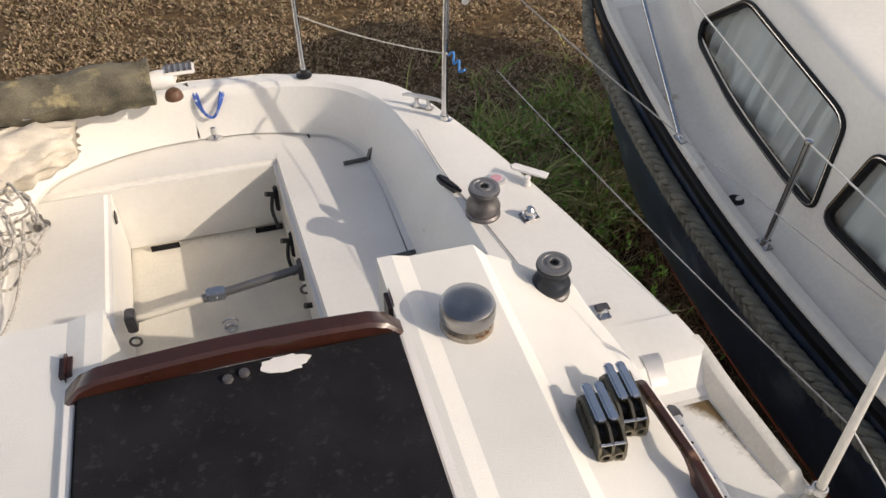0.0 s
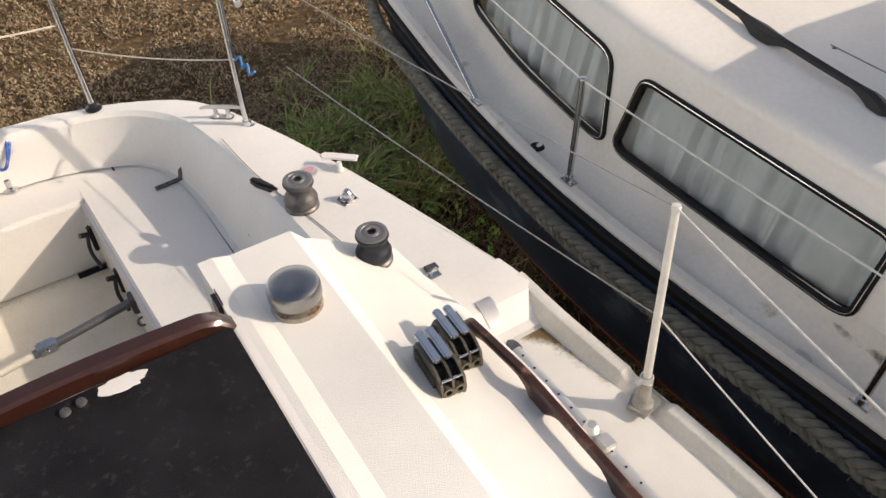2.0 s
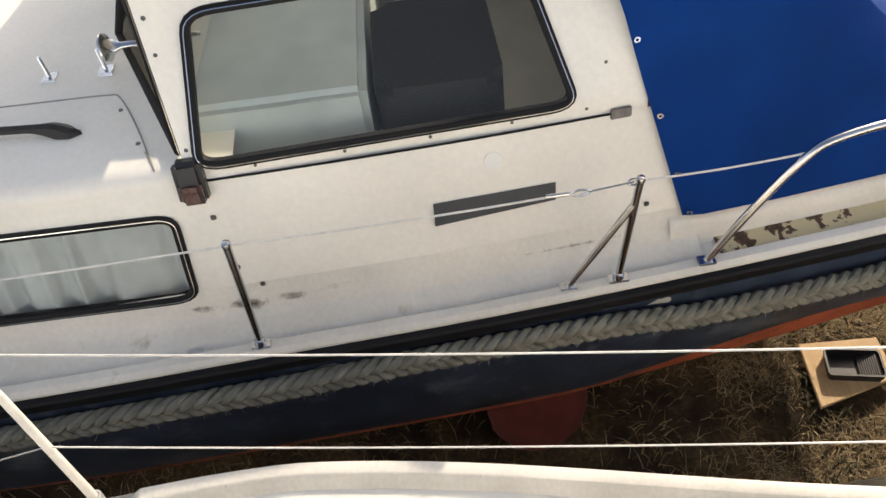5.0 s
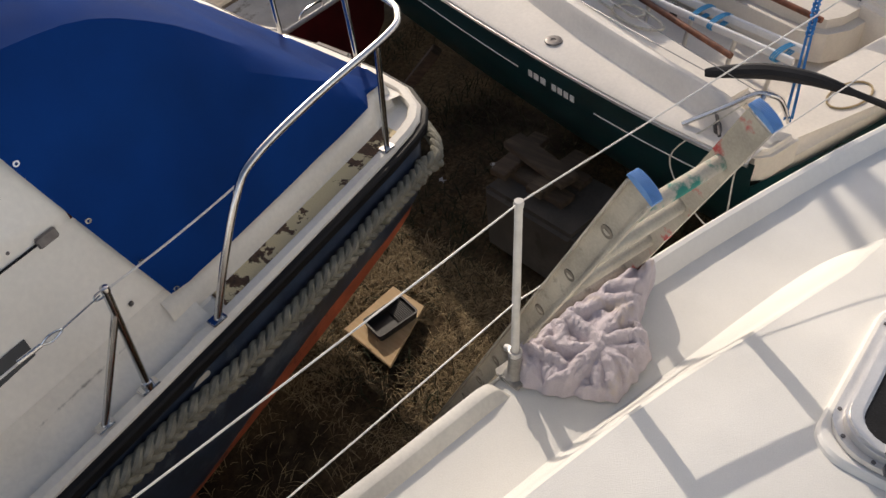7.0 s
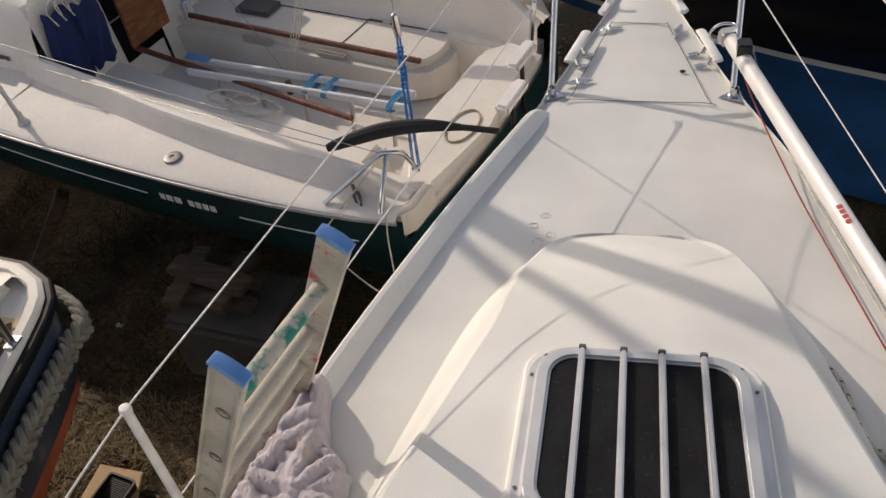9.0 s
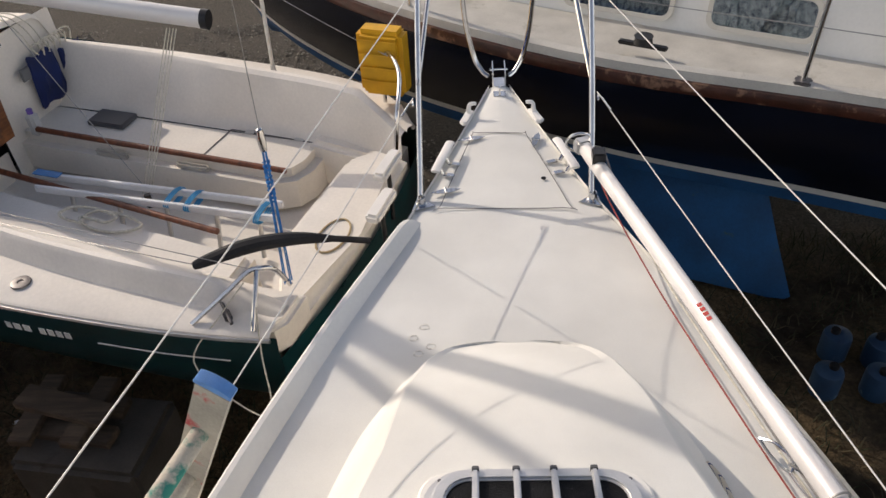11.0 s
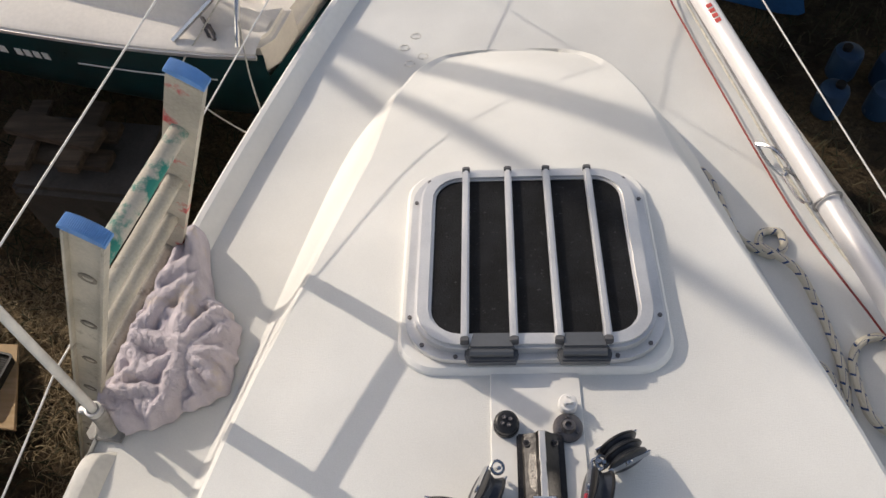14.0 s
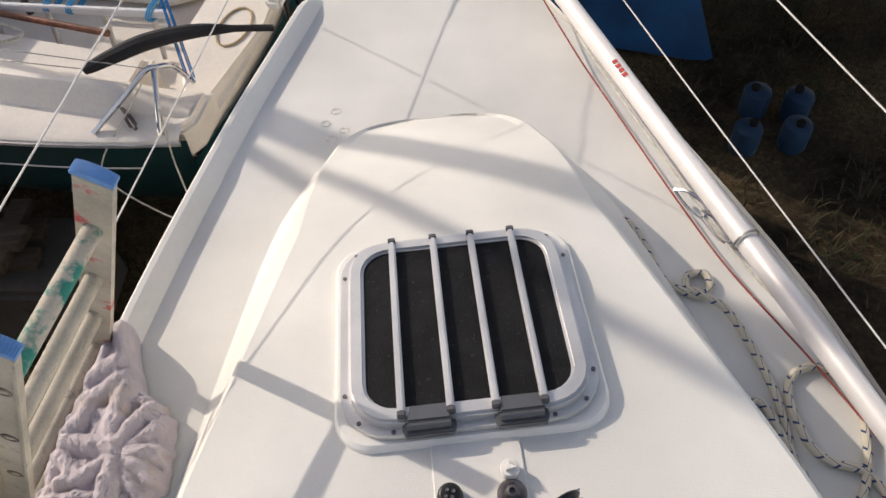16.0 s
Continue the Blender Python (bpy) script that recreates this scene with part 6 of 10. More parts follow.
        sweep(bm, [p2 + Vector((0, 0.03 + 0.016 * math.cos(a), -0.008 + 0.008 * math.sin(a))) for a in steps(0, 2 * math.pi, 14)[:-1]], 0.003, 6, closed=True)
        sweep(bm, [p2 + (b1 - p2).normalized() * k for k in (0.04, 0.14)], 0.0042, 8)
        part("wire_terminal", bm, STEEL, yacht, "steel wire terminal and pelican hook")


bow_fittings()


def pushpit():
    z = AFTDECK - 0.02
    legs = [((0.838, 3.06), (0.835, 3.05)), ((0.355, 3.555), (0.345, 3.56)), ((-1.098, 3.06), (-1.10, 3.05))]
    bm = bmesh.new()
    sweep(bm, smooth_path([(0.845, 2.86, 2.27), (0.85, 3.05, 2.28), (0.72, 3.40, 2.28), (0.345, 3.57, 2.28), (-0.61, 3.57, 2.28), (-0.99, 3.40, 2.28), (-1.11, 3.05, 2.28)], 5), 0.0125, 12)
    pp = part("pushpit", bm, STEEL, yacht, "polished steel stern rail")
    for (ax, ay), (bx, by) in legs:
        bm = bmesh.new()
        rod(bm, (ax, ay, z), (bx, by, 2.28), 0.0125, 14)
        part("rail_leg", bm, STEEL, pp)
        bm = bmesh.new()
        spin(bm, [(0.034, 0), (0.034, 0.006), (0.018, 0.012), (0.016, 0.03), (0.0125, 0.031)], at_z(ax, ay, z), 18)
        part("leg_foot", bm, PLASTIC if ax == 0.355 else STEEL, pp, "round leg foot")
    # blue lashing and cords
    bm = bmesh.new()
    sweep(bm, smooth_path([(0.84, 3.03, 1.98), (0.855, 3.01, 2.0), (0.85, 2.99, 1.965), (0.865, 2.975, 1.985), (0.86, 2.95, 1.955), (0.875, 2.93, 1.97)], 5), 0.005, 6)
    tagged(part("lashing", bm, mat("blue_cord", (0.06, 0.22, 0.5), 0.8, fine=400, bump=0.06)), "frayed blue cord lashing on the stern rail", "rope")
    wire((0.84, 3.04, 1.98), (0.348, 3.56, 1.95), 0.003, 0.02, mt=ROPEWHITE, label="white cord on the stern rail")
    wire((0.348, 3.56, 2.05), (-0.62, 3.56, 2.20), 0.004, 0.03, mt=ROPEWHITE, label="white cord on the stern rail")


pushpit()


# ---- fittings of the motor cruiser ----
FATROPE = mat("weathered_rope", (0.235, 0.225, 0.18), 0.95, var=0.25, scale=18, fine=350, bump=0.09, spots=(0.13, 0.13, 0.09), spot_scale=7, spot_cut=0.60)


def fender_rope():
    """Thick plaited rope hung along the topsides: pairs of strands that cross like a braid."""
    path = []
    for y in steps(4.9, -1.80, 200):
        x = cg(max(y, -1.75)) - (0.0 if y > -1.75 else -0.03)
        w = CMID - x
        z = lerp_table([(-1.9, 1.17), (-1.65, 1.235), (-1.05, 1.225), (-0.57, 1.235), (-0.28, 1.275), (0.3, 1.295), (0.9, 1.28), (1.5, 1.28), (2.0, 1.262), (2.7, 1.285), (3.5, 1.33), (4.15, 1.36), (4.9, 1.45)], y)
        path.append(Vector((CMID - w * 0.995 - 0.036, y, z)))
    path += [Vector((2.135, -1.88, 1.19)), Vector((2.20, -1.955, 1.20)), Vector((2.33, -2.025, 1.20)), Vector((2.46, -2.06, 1.19))]
    ln = [0.0]
    for a, b in zip(path, path[1:]):
        ln.append(ln[-1] + (b - a).length)
    fine = []
    total = ln[-1]
    j = 0
    m = int(total / 0.012)
    for i in range(m + 1):
        s = total * i / m
        while j < len(ln) - 2 and ln[j + 1] < s:
            j += 1
        t = (s - ln[j]) / max(1e-6, ln[j + 1] - ln[j])
        fine.append((s, path[j].lerp(path[j + 1], t)))
    holder = None
    pitch = 0.235
    for k in range(5):
        bm = bmesh.new()
        pts = []
        for s, p in fine:
            ph = 2 * math.pi * (s / pitch + k / 5)
            a = 0.031 * math.sin(ph)
            b = 0.017 * math.sin(2 * ph)
            pts.append(p + Vector((-b - 0.006, 0, a)))
        sweep(bm, pts, lambda t: 0.0172, 8)
        if holder is None:
            holder = part("rope_fender", bm, FATROPE, cruiser, "thick grey plaited rope fender along the topsides")
        else:
            part("strand", bm, FATROPE, holder)
    random.seed(3)
    bm = bmesh.new()
    for i in range(420):
        s, p = random.choice(fine)
        a = random.uniform(0, 2 * math.pi)
        q = p + Vector((-0.022 - 0.014 * abs(math.cos(a)), 0, 0.036 * math.sin(a)))
        d = Vector((random.uniform(-0.025, 0), random.uniform(-0.02, 0.02), random.uniform(-0.02, 0.015)))
        rod(bm, q, q + d, 0.0009, 3)
    fz = part("frayed_fibre", bm, FATROPE, holder)
    fz["kind"] = "stuff"


fender_rope()


def cr_stanchion(base, top, brace=None):
    bm = bmesh.new()
    rod(bm, base, top, 0.0125, 14)
    st = part("stanchion", bm, STEEL, cruiser, "polished steel stanchion")
    bm = bmesh.new()
    box(bm, (-0.02, -0.035, -0.002), (0.02, 0.035, 0.008), 0.003, at_z(*base))
    spin(bm, [(0.02, 0.006), (0.017, 0.03), (0.0125, 0.031)], along(base, top), 14)
    part("foot", bm, STEEL, st, "steel foot plate")
    bm = bmesh.new()
    spin(bm, [(0.0135, -0.012), (0.015, -0.004), (0.013, 0.006), (0, 0.01)], at_z(*top), 14)
    part("cap", bm, STEEL, st)
    if brace:
        bm = bmesh.new()
        rod(bm, brace, Vector(base).lerp(Vector(top), 0.78), 0.0115, 12)
        box(bm, (-0.02, -0.03, -0.002), (0.02, 0.03, 0.007), 0.003, at_z(*brace))
        part("brace", bm, STEEL, st, "slanting steel brace")


def cruiser_fittings():
    z = 1.443
    cr_stanchion((1.86, 2.265, z + 0.005), (1.87, 2.255, 1.925))
    cr_stanchion((1.905, 0.925, z), (1.885, 0.90, 1.93))
    cr_stanchion((1.99, -0.285, z), (1.965, -0.32, 1.90), (1.985, -0.115, z))
    bm = bmesh.new()
    sweep(bm, [(1.865, 2.925, 1.475), (1.95, 3.49, 1.735), (2.02, 3.95, 1.95), (2.06, 4.2, 2.05)], 0.0125, 12)
    part("bow_rail", bm, STEEL, cruiser, "polished steel bow rail")
    bm = bmesh.new()
    box(bm, (-0.02, -0.035, -0.002), (0.02, 0.035, 0.008), 0.003, at_z(1.865, 2.925, 1.477))
    part("rail_foot", bm, STEEL, cruiser)
    for a, b in (((2.05, 4.15, 2.03), (1.87, 2.255, 1.918)), ((1.87, 2.255, 1.918), (1.885, 0.90, 1.922)), ((1.885, 0.90, 1.922), (1.957, -0.105, 1.885)), ((1.965, -0.32, 1.893), (2.015, -0.86, 1.872))):
        wire(a, b, 0.0036, 0.008, cruiser, WIRE, "guard_wire", "white coated guard wire")
    bm = bmesh.new()
    c0, c1 = Vector((1.955, -0.085, 1.886)), Vector((1.963, -0.30, 1.893))
    sweep(bm, smooth_path([c0 + Vector((0, -0.02, 0)), c0 + Vector((-0.004, -0.05, 0.014)), c0 + Vector((0, -0.085, 0.0)), c0 + Vector((0.0, -0.05, -0.014)), c0 + Vector((0, -0.02, 0))], 4), 0.0035, 6)
    sweep(bm, [c0 + Vector((0, 0.05, 0)), c0 + Vector((0, -0.02, 0))], 0.007, 8)
    sweep(bm, [c0 + Vector((0, -0.085, 0)), c1], 0.0028, 6)
    sweep(bm, [c1 + Vector((0, 0.02 * math.cos(a), 0.012 * math.sin(a))) for a in steps(0, 2 * math.pi, 12)[:-1]], 0.003, 6, closed=True)
    part("wire_strainer", bm, STEEL, cruiser, "steel thimble and lashing of the guard wire")
    # stern rail
    rail = smooth_path([(2.02, -0.595, 1.44), (2.005, -0.70, 1.66), (1.995, -0.82, 1.86), (2.005, -0.93, 1.925), (2.05, -1.25, 1.94), (2.09, -1.66, 1.945), (2.15, -1.79, 1.945), (2.28, -1.86, 1.945), (2.7, -1.93, 1.945), (3.4, -1.95, 1.945), (4.4, -1.9, 1.945)], 6)
    bm = bmesh.new()
    sweep(bm, rail, 0.0135, 12)
    sr = part("stern_rail", bm, STEEL, cruiser, "polished steel rail round the stern")
    for p, q in (((2.135, -1.60, 1.44), (2.085, -1.60, 1.945)), ((2.62, -1.955, 1.44), (2.58, -1.915, 1.945)), ((3.15, -1.96, 1.44), (3.12, -1.945, 1.945)), ((4.02, -1.94, 1.44), (4.0, -1.925, 1.945))):
        bm = bmesh.new()
        rod(bm, p, q, 0.0125, 12)
        box(bm, (-0.022, -0.03, -0.003), (0.022, 0.03, 0.008), 0.003, at_z(*p))
        part("rail_leg", bm, STEEL, sr, "steel leg with a foot plate")
    bm = bmesh.new()
    box(bm, (-0.022, -0.03, -0.003), (0.022, 0.03, 0.008), 0.003, at_z(2.02, -0.595, 1.442))
    part("rail_foot", bm, STEEL, sr)
    # side light, dark plate, disc, portlights and small fittings on the side

    def facing(y, v, at=wall_at):
        p = at(y, v)
        d = (at(y + 0.05, v) - at(y - 0.05, v)).normalized()
        u = (at(y, v + 0.05) - at(y, v - 0.05)).normalized()
        n = d.cross(u).normalized()
        if n.x > 0:
            n = -n
        m = Matrix((( -d.x, u.x, n.x, p.x), (-d.y, u.y, n.y, p.y), (-d.z, u.z, n.z, p.z), (0, 0, 0, 1)))
        return m
    bm = bmesh.new()
    m = facing(1.03, 1.02)
    box(bm, (-0.045, -0.07, -0.01), (0.045, 0.075, 0.055), 0.016, m)
    lamp = part("side_light", bm, PLASTIC, cruiser, "black housing of the red side light")
    bm = bmesh.new()
    box(bm, (-0.036, -0.066, 0.02), (0.036, 0.012, 0.062), 0.014, m)
    part("lens", bm, mat("dark_red_lens", (0.05, 0.003, 0.005), 0.15, var=0.1, coat=0.5), lamp, "dark red lens")
    bm = bmesh.new()
    q = [wall_at(0.30, 0.60), wall_at(-0.108, 0.60), wall_at(-0.106, 0.475), wall_at(0.303, 0.435)]
    skin(bm, [[q[0].lerp(q[1], t) + Vector((-0.004, 0, 0)) for t in steps(0, 1, 4)], [q[3].lerp(q[2], t) + Vector((-0.004, 0, 0)) for t in steps(0, 1, 4)]])
    bmesh.ops.solidify(bm, geom=bm.faces[:], thickness=0.003)
    part("dark_plate", bm, mat("charcoal_plate", (0.045, 0.05, 0.056), 0.45, var=0.1), cruiser, "plain charcoal plate on the cabin side")
    bm = bmesh.new()
    spin(bm, [(0.03, 0.0), (0.029, 0.003), (0, 0.003)], facing(0.092, 0.83), 22)
    part("blank_disc", bm, WHITEPL, cruiser, "round white blanking disc")
    bm = bmesh.new()
    spin(bm, [(0.034, 0), (0.034, 0.006), (0.026, 0.009), (0, 0.004)], at_z(1.915, 2.54, 1.432), 22)
    part("deck_vent", bm, RUBBER, cruiser, "round dark deck vent")
    for y, v in ((2.60, -0.02), (1.0, 0.745), (0.97, 0.36), (0.905, 0.20), (-0.36, 0.24), (-0.42, 0.30)):
        bm = bmesh.new()
        mm = facing(y, max(v, 0.02))
        box(bm, (-0.009, -0.009, 0), (0.009, 0.009, 0.006), 0.003, mm)
        spin(bm, [(0.005, 0.005), (0.004, 0.012), (0, 0.013)], mm, 8)
        part("press_stud", bm, BRONZE, cruiser, "small metal stud")
    bm = bmesh.new()
    spin(bm, [(0.024, 0), (0.022, 0.004), (0.01, 0.003), (0, 0.003)], at_z(1.925, 1.15, 1.427) @ Matrix.Diagonal((0.7, 1.3, 1, 1)), 18)
    part("deck_drain", bm, ALU, cruiser, "grey oval drain")
    for y in (0.83, 0.55, 0.28, 0.02, -0.22):
        for at, v in ((house_at, 0.028),):
            bm = bmesh.new()
            spin(bm, [(0.006, 0), (0.005, 0.003), (0, 0.003)], facing(y, v, at), 8)
            part("screw", bm, BRONZE, cruiser)
    for y, v in ((1.015, 0.78), (1.015, 0.62), (1.02, 0.16), (-0.28, 0.25)):
        bm = bmesh.new()
        spin(bm, [(0.007, 0), (0.006, 0.004), (0, 0.004)], facing(y, v, house_at), 8)
        part("screw", bm, BRONZE, cruiser)
    bm = bmesh.new()
    box(bm, (-0.035, -0.018, 0), (0.035, 0.018, 0.012), 0.004, facing(-0.33, 1.0))
    part("canvas_clip", bm, BRONZE, cruiser, "small metal clip at the canvas edge")
    # white plastic drain slots in the topsides
    for y, zz in ((0.752, 1.305), (-0.42, 1.31)):
        bm = bmesh.new()
        x = CMID - (CMID - cg(y)) * 0.992
        prism(bm, round_rect(0.115, 0.026, 0.0125, 4), 0, 0.006, 0.002, Matrix.Translation((x - 0.004, y, zz)) @ Matrix.Rotation(radians(-90), 4, "Z") @ Matrix.Rotation(radians(88), 4, "X"))
        part("drain_slot", bm, mat("dirty_white_slot", (0.45, 0.43, 0.38), 0.6), cruiser, "dirty white oval drain slot")
    # scratch and dirt on the side
    bm = bmesh.new()
    sweep(bm, [wall_at(y, 0.085 + 0.02 * math.sin((y - 0.52) * 40)) + Vector((-0.002, 0, 0)) for y in steps(0.44, 0.52, 6)], 0.0022, 5)
    part("scratch", bm, RUBBER, cruiser, "short dark scratch")
    # grab rail, hatch moulding, horn and lamp on the fore cabin roof
    def roof_at(x, y):
        g, z0, f, top, tx = side_section(y)
        c = CMID - tx
        a = x - tx
        tab = [(0, 0), (0.004, 0.012), (0.012, 0.024), (0.028, 0.036), (0.05, 0.043), (0.085, 0.048), (0.3 * c, 0.085), (0.65 * c, 0.12), (c, 0.135)]
        for (p, zp), (q, zq) in zip(tab, tab[1:]):
            if p <= a <= q:
                return top + zp + (zq - zp) * (a - p) / (q - p)
        return top + 0.135
    bm = bmesh.new()
    rows = []
    for i in range(81):
        t = i / 80
        y = 1.40 + 1.15 * t
        x = 2.405 + 0.045 * t + 0.05 * t * t
        zz = roof_at(x, y)
        feet = min(abs(y - f) for f in (1.44, 1.96, 2.50))
        lift = 0.05 * min(1, max(0, (feet - 0.05) / 0.07)) ** 0.7
        w = 0.014 + 0.010 * (1 - min(1, feet / 0.09))
        e = min(1, min(t, 1 - t) / 0.03)
        up = 0.016 + 0.034 * min(1.0, min(t, 1 - t) / 0.07)
        rows.append([(x - w * e, y, zz + lift * 0.55), (x - w * e, y, zz + up - 0.008), (x, y, zz + up), (x + w * e, y, zz + up - 0.008), (x + w * e, y, zz + lift * 0.55)])
    skin(bm, rows, closed=True, cap=True)
    part("roof_grab_rail", bm, mat("black_stained_wood", (0.02, 0.018, 0.017), 0.6, var=0.3, scale=14, bump=0.04), cruiser, "weathered black grab rail")
    bm = bmesh.new()
    sweep(bm, [(x, y, roof_at(x, y) + 0.002) for x, y in [tuple(p)[:2] for p in smooth_path([(2.17, 1.13, 0), (2.4, 1.22, 0), (2.56, 1.30, 0), (2.585, 1.35, 0), (2.585, 1.55, 0), (2.58, 1.78, 0)], 5)]], 0.003, 5)
    part("panel_joint", bm, mat("grey_joint_line", (0.3, 0.29, 0.27), 0.7), cruiser, "joint of the roof panel")
    for x, y in ((2.50, 1.29), (2.575, 1.76), (2.33, 1.21)):
        bm = bmesh.new()
        spin(bm, [(0.008, 0), (0.006, 0.004), (0, 0.004)], at_z(x, y, roof_at(x, y)), 10)
        part("screw", bm, BRONZE, cruiser)
    zz = roof_at(2.8, 1.45)
    bm = bmesh.new()
    m = Matrix.Translation((2.735, 1.345, zz + 0.085)) @ Matrix.Rotation(radians(-94), 4, "X") @ Matrix.Rotation(radians(6), 4, "Y")
    spin(bm, [(0.0, 0.0), (0.05, 0.002), (0.052, -0.006), (0.03, -0.02), (0.012, -0.06), (0.008, -0.34), (0.0, -0.345)], m, 24)
    h = part("horn", bm, STEEL, cruiser, "chromed trumpet horn on the cabin roof")
    for dy in (0.0, 0.2):
        bm = bmesh.new()
        box(bm, (2.70, 1.35 + dy, zz - 0.03), (2.76, 1.40 + dy, zz + 0.004), 0.002)
        rod(bm, (2.73, 1.375 + dy, zz - 0.02), (2.73, 1.375 + dy, zz + 0.085), 0.007)
        part("horn_bracket", bm, STEEL, h, "steel bracket")
    # flaking paint on the after side deck
    bm = bmesh.new()
    rows = []
    for y in steps(-0.66, -1.72, 20):
        g = cg(y)
        rows.append([(g + 0.050, y, 1.4225), (g + 0.09, y, 1.4245), (g + 0.1355, y, 1.4295)])
    skin(bm, rows)
    flakes = mat("flaking_brown_deck", (0.11, 0.06, 0.035), 0.85, var=0.35, scale=30, bump=0.06, spots=(0.66, 0.54, 0.32), spot_scale=7, spot_cut=0.48)
    for nd in flakes.node_tree.nodes:
        if nd.type == "VALTORGB" and abs(nd.color_ramp.elements[0].position - 0.48) < 1e-3:
            nd.color_ramp.elements[1].position = 0.49
    part("flaking_deck", bm, flakes, cruiser, "brown after side deck with flaking cream paint")
    # rigged line from the stern and small outboard bracket
    bm = bmesh.new()
    box(bm, (2.86, -2.14, 1.08), (3.1, -2.07, 1.36), 0.012)
    br = part("outboard_bracket", bm, mat("grey_wood_pad", (0.2, 0.18, 0.16), 0.7), cruiser, "grey outboard bracket on the transom")
    bm = bmesh.new()
    rod(bm, (2.95, -2.16, 1.28), (2.95, -2.05, 1.28), 0.016, 12)
    rod(bm, (2.95, -2.16, 1.20), (2.95, -2.05, 1.20), 0.012, 12)
    part("bracket_bolt", bm, STEEL, br, "steel bolt")


cruiser_fittings()


# ---- the small sailing boat with the open cockpit ----
SB = Vector((0.75, -3.55, 0))
SU = Vector((0.956, -0.292, 0))
SV = Vector((0.292, 0.956, 0))


def sb(u, v, z):
    return SB + SU * u + SV * v + Vector((0, 0, z))


DAYM = Matrix(((SU.x, SV.x, 0, SB.x), (SU.y, SV.y, 0, SB.y), (0, 0, 1, 0), (0, 0, 0, 1)))
dayboat = thing("day_sailer", tuple(sb(2, 0, 0.3)), "small dark green sailing boat ashore with an open white cockpit", "sailboat")
NEARB = [(-0.1, 1.06), (0.1, 1.10), (0.5, 1.15), (1.2, 1.19), (2.3, 1.20), (3.3, 1.15), (4.3, 0.95), (5.2, 0.6), (6.0, 0.12)]
FARB = [(-0.1, 0.62), (0.05, 0.82), (0.3, 0.98), (0.6, 1.06), (1.2, 1.12), (2.3, 1.15), (3.3, 1.12), (4.3, 0.93), (5.2, 0.58), (6.0, 0.1)]
DWHITE = mat("dayboat_gelcoat", (0.79, 0.74, 0.665), 0.62, spec=0.25, var=0.08, scale=2.2, fine=60, bump=0.008, spots=(0.5, 0.43, 0.33), spot_scale=5, spot_cut=0.68)


def day_hull():
    bm = bmesh.new()
    for s, tab in ((1, NEARB), (-1, FARB)):
        rows = []
        for u in steps(-0.125, 6.0, 32):
            w = lerp_table(tab, u)
            z = 1.235 + 0.004 * u * u
            rows.append([sb(u, s * w, z), sb(u, s * (w + 0.008), z - 0.07), sb(u, s * w * 0.975, z - 0.3), sb(u, s * w * 0.8, 0.62), sb(u, s * w * 0.4, 0.45), sb(u, 0.05, 0.38)])
        skin(bm, rows)
    rows = [[sb(-0.125 - 0.07 * (1 - ((v - 0.2) / 0.86) ** 2), v, z) for z in (1.12, 1.0, 0.7, 0.45)] for v in steps(-0.66, 1.06, 12)]
    skin(bm, rows)
    part("hull", bm, GREEN, dayboat, "dark green topsides")
    for s, tab in ((1, NEARB), (-1, FARB)):
        bm = bmesh.new()
        rows = []
        for u in steps(-0.1, 2.5, 18):
            w = lerp_table(tab, u)
            z = 1.25
            c = lerp_table([(-0.1, 0.93), (0.3, 0.945), (0.95, 0.925), (1.4, 0.885), (1.9, 0.81), (2.5, 0.73)], u) if s > 0 else lerp_table([(-0.1, 0.48), (0.05, 0.56), (0.4, 0.64), (1.0, 0.70), (1.7, 0.76), (2.5, 0.78)], u)
            inner = lerp_table([(-0.1, 0.72), (0.7, 0.64), (1.5, 0.57), (2.5, 0.52)], u) if s > 0 else lerp_table([(-0.1, 0.40), (0.4, 0.55), (1.7, 0.60), (2.5, 0.60)], u)
            h = 0.13 if s > 0 else 0.20
            e = min(1.0, max(0.15, (u + 0.1) / 0.3))
            rows.append([sb(u, s * (w + 0.014), z - 0.03), sb(u, s * (w + 0.012), z - 0.006), sb(u, s * (w - 0.002), z + 0.004), sb(u, s * min(w - 0.03, c + 0.10), z + 0.012), sb(u, s * min(w - 0.02, c + 0.065), z + 0.02), sb(u, s * (c + 0.045), z + 0.05 * e), sb(u, s * (c + 0.03), z + (h - 0.02) * e), sb(u, s * (c + 0.012), z + h * e),
                         sb(u, s * (c - 0.012), z + h * e), sb(u, s * (c - 0.035), z + (h - 0.02) * e), sb(u, s * (inner + 0.03), 1.16), sb(u, s * (inner + 0.008), 1.10), sb(u, s * (inner - 0.02), 1.08)])
        skin(bm, rows)
        part("side_deck", bm, DWHITE, dayboat, "white side deck with a moulded coaming")
        # toe rail screws line: a grey rubbing strip under the deck edge
        bm = bmesh.new()
        sweep(bm, [sb(u, s * (lerp_table(tab, u) + 0.012), 1.225 + 0.004 * max(0, u - 2.5) ** 2) for u in steps(-0.1, 5.9, 30)], 0.012, 6)
        part("rubbing_strip", bm, ALU, dayboat, "grey rubbing strip")
        bm = bmesh.new()
        sweep(bm, [sb(u, s * (lerp_table(tab, u) * 0.995 + 0.010), 1.085 + 0.004 * max(0, u) ** 2) for u in (steps(1.28, 5.8, 22) if s > 0 else steps(0.1, 5.8, 24))], 0.0035, 5)
        part("stripe", bm, WHITEPL, dayboat, "thin white line on the topsides")
    bm = bmesh.new()
    sweep(bm, [sb(u, lerp_table(NEARB, u) * 0.995 + 0.010, 1.085) for u in steps(0.1, 0.72, 5)], 0.0035, 5)
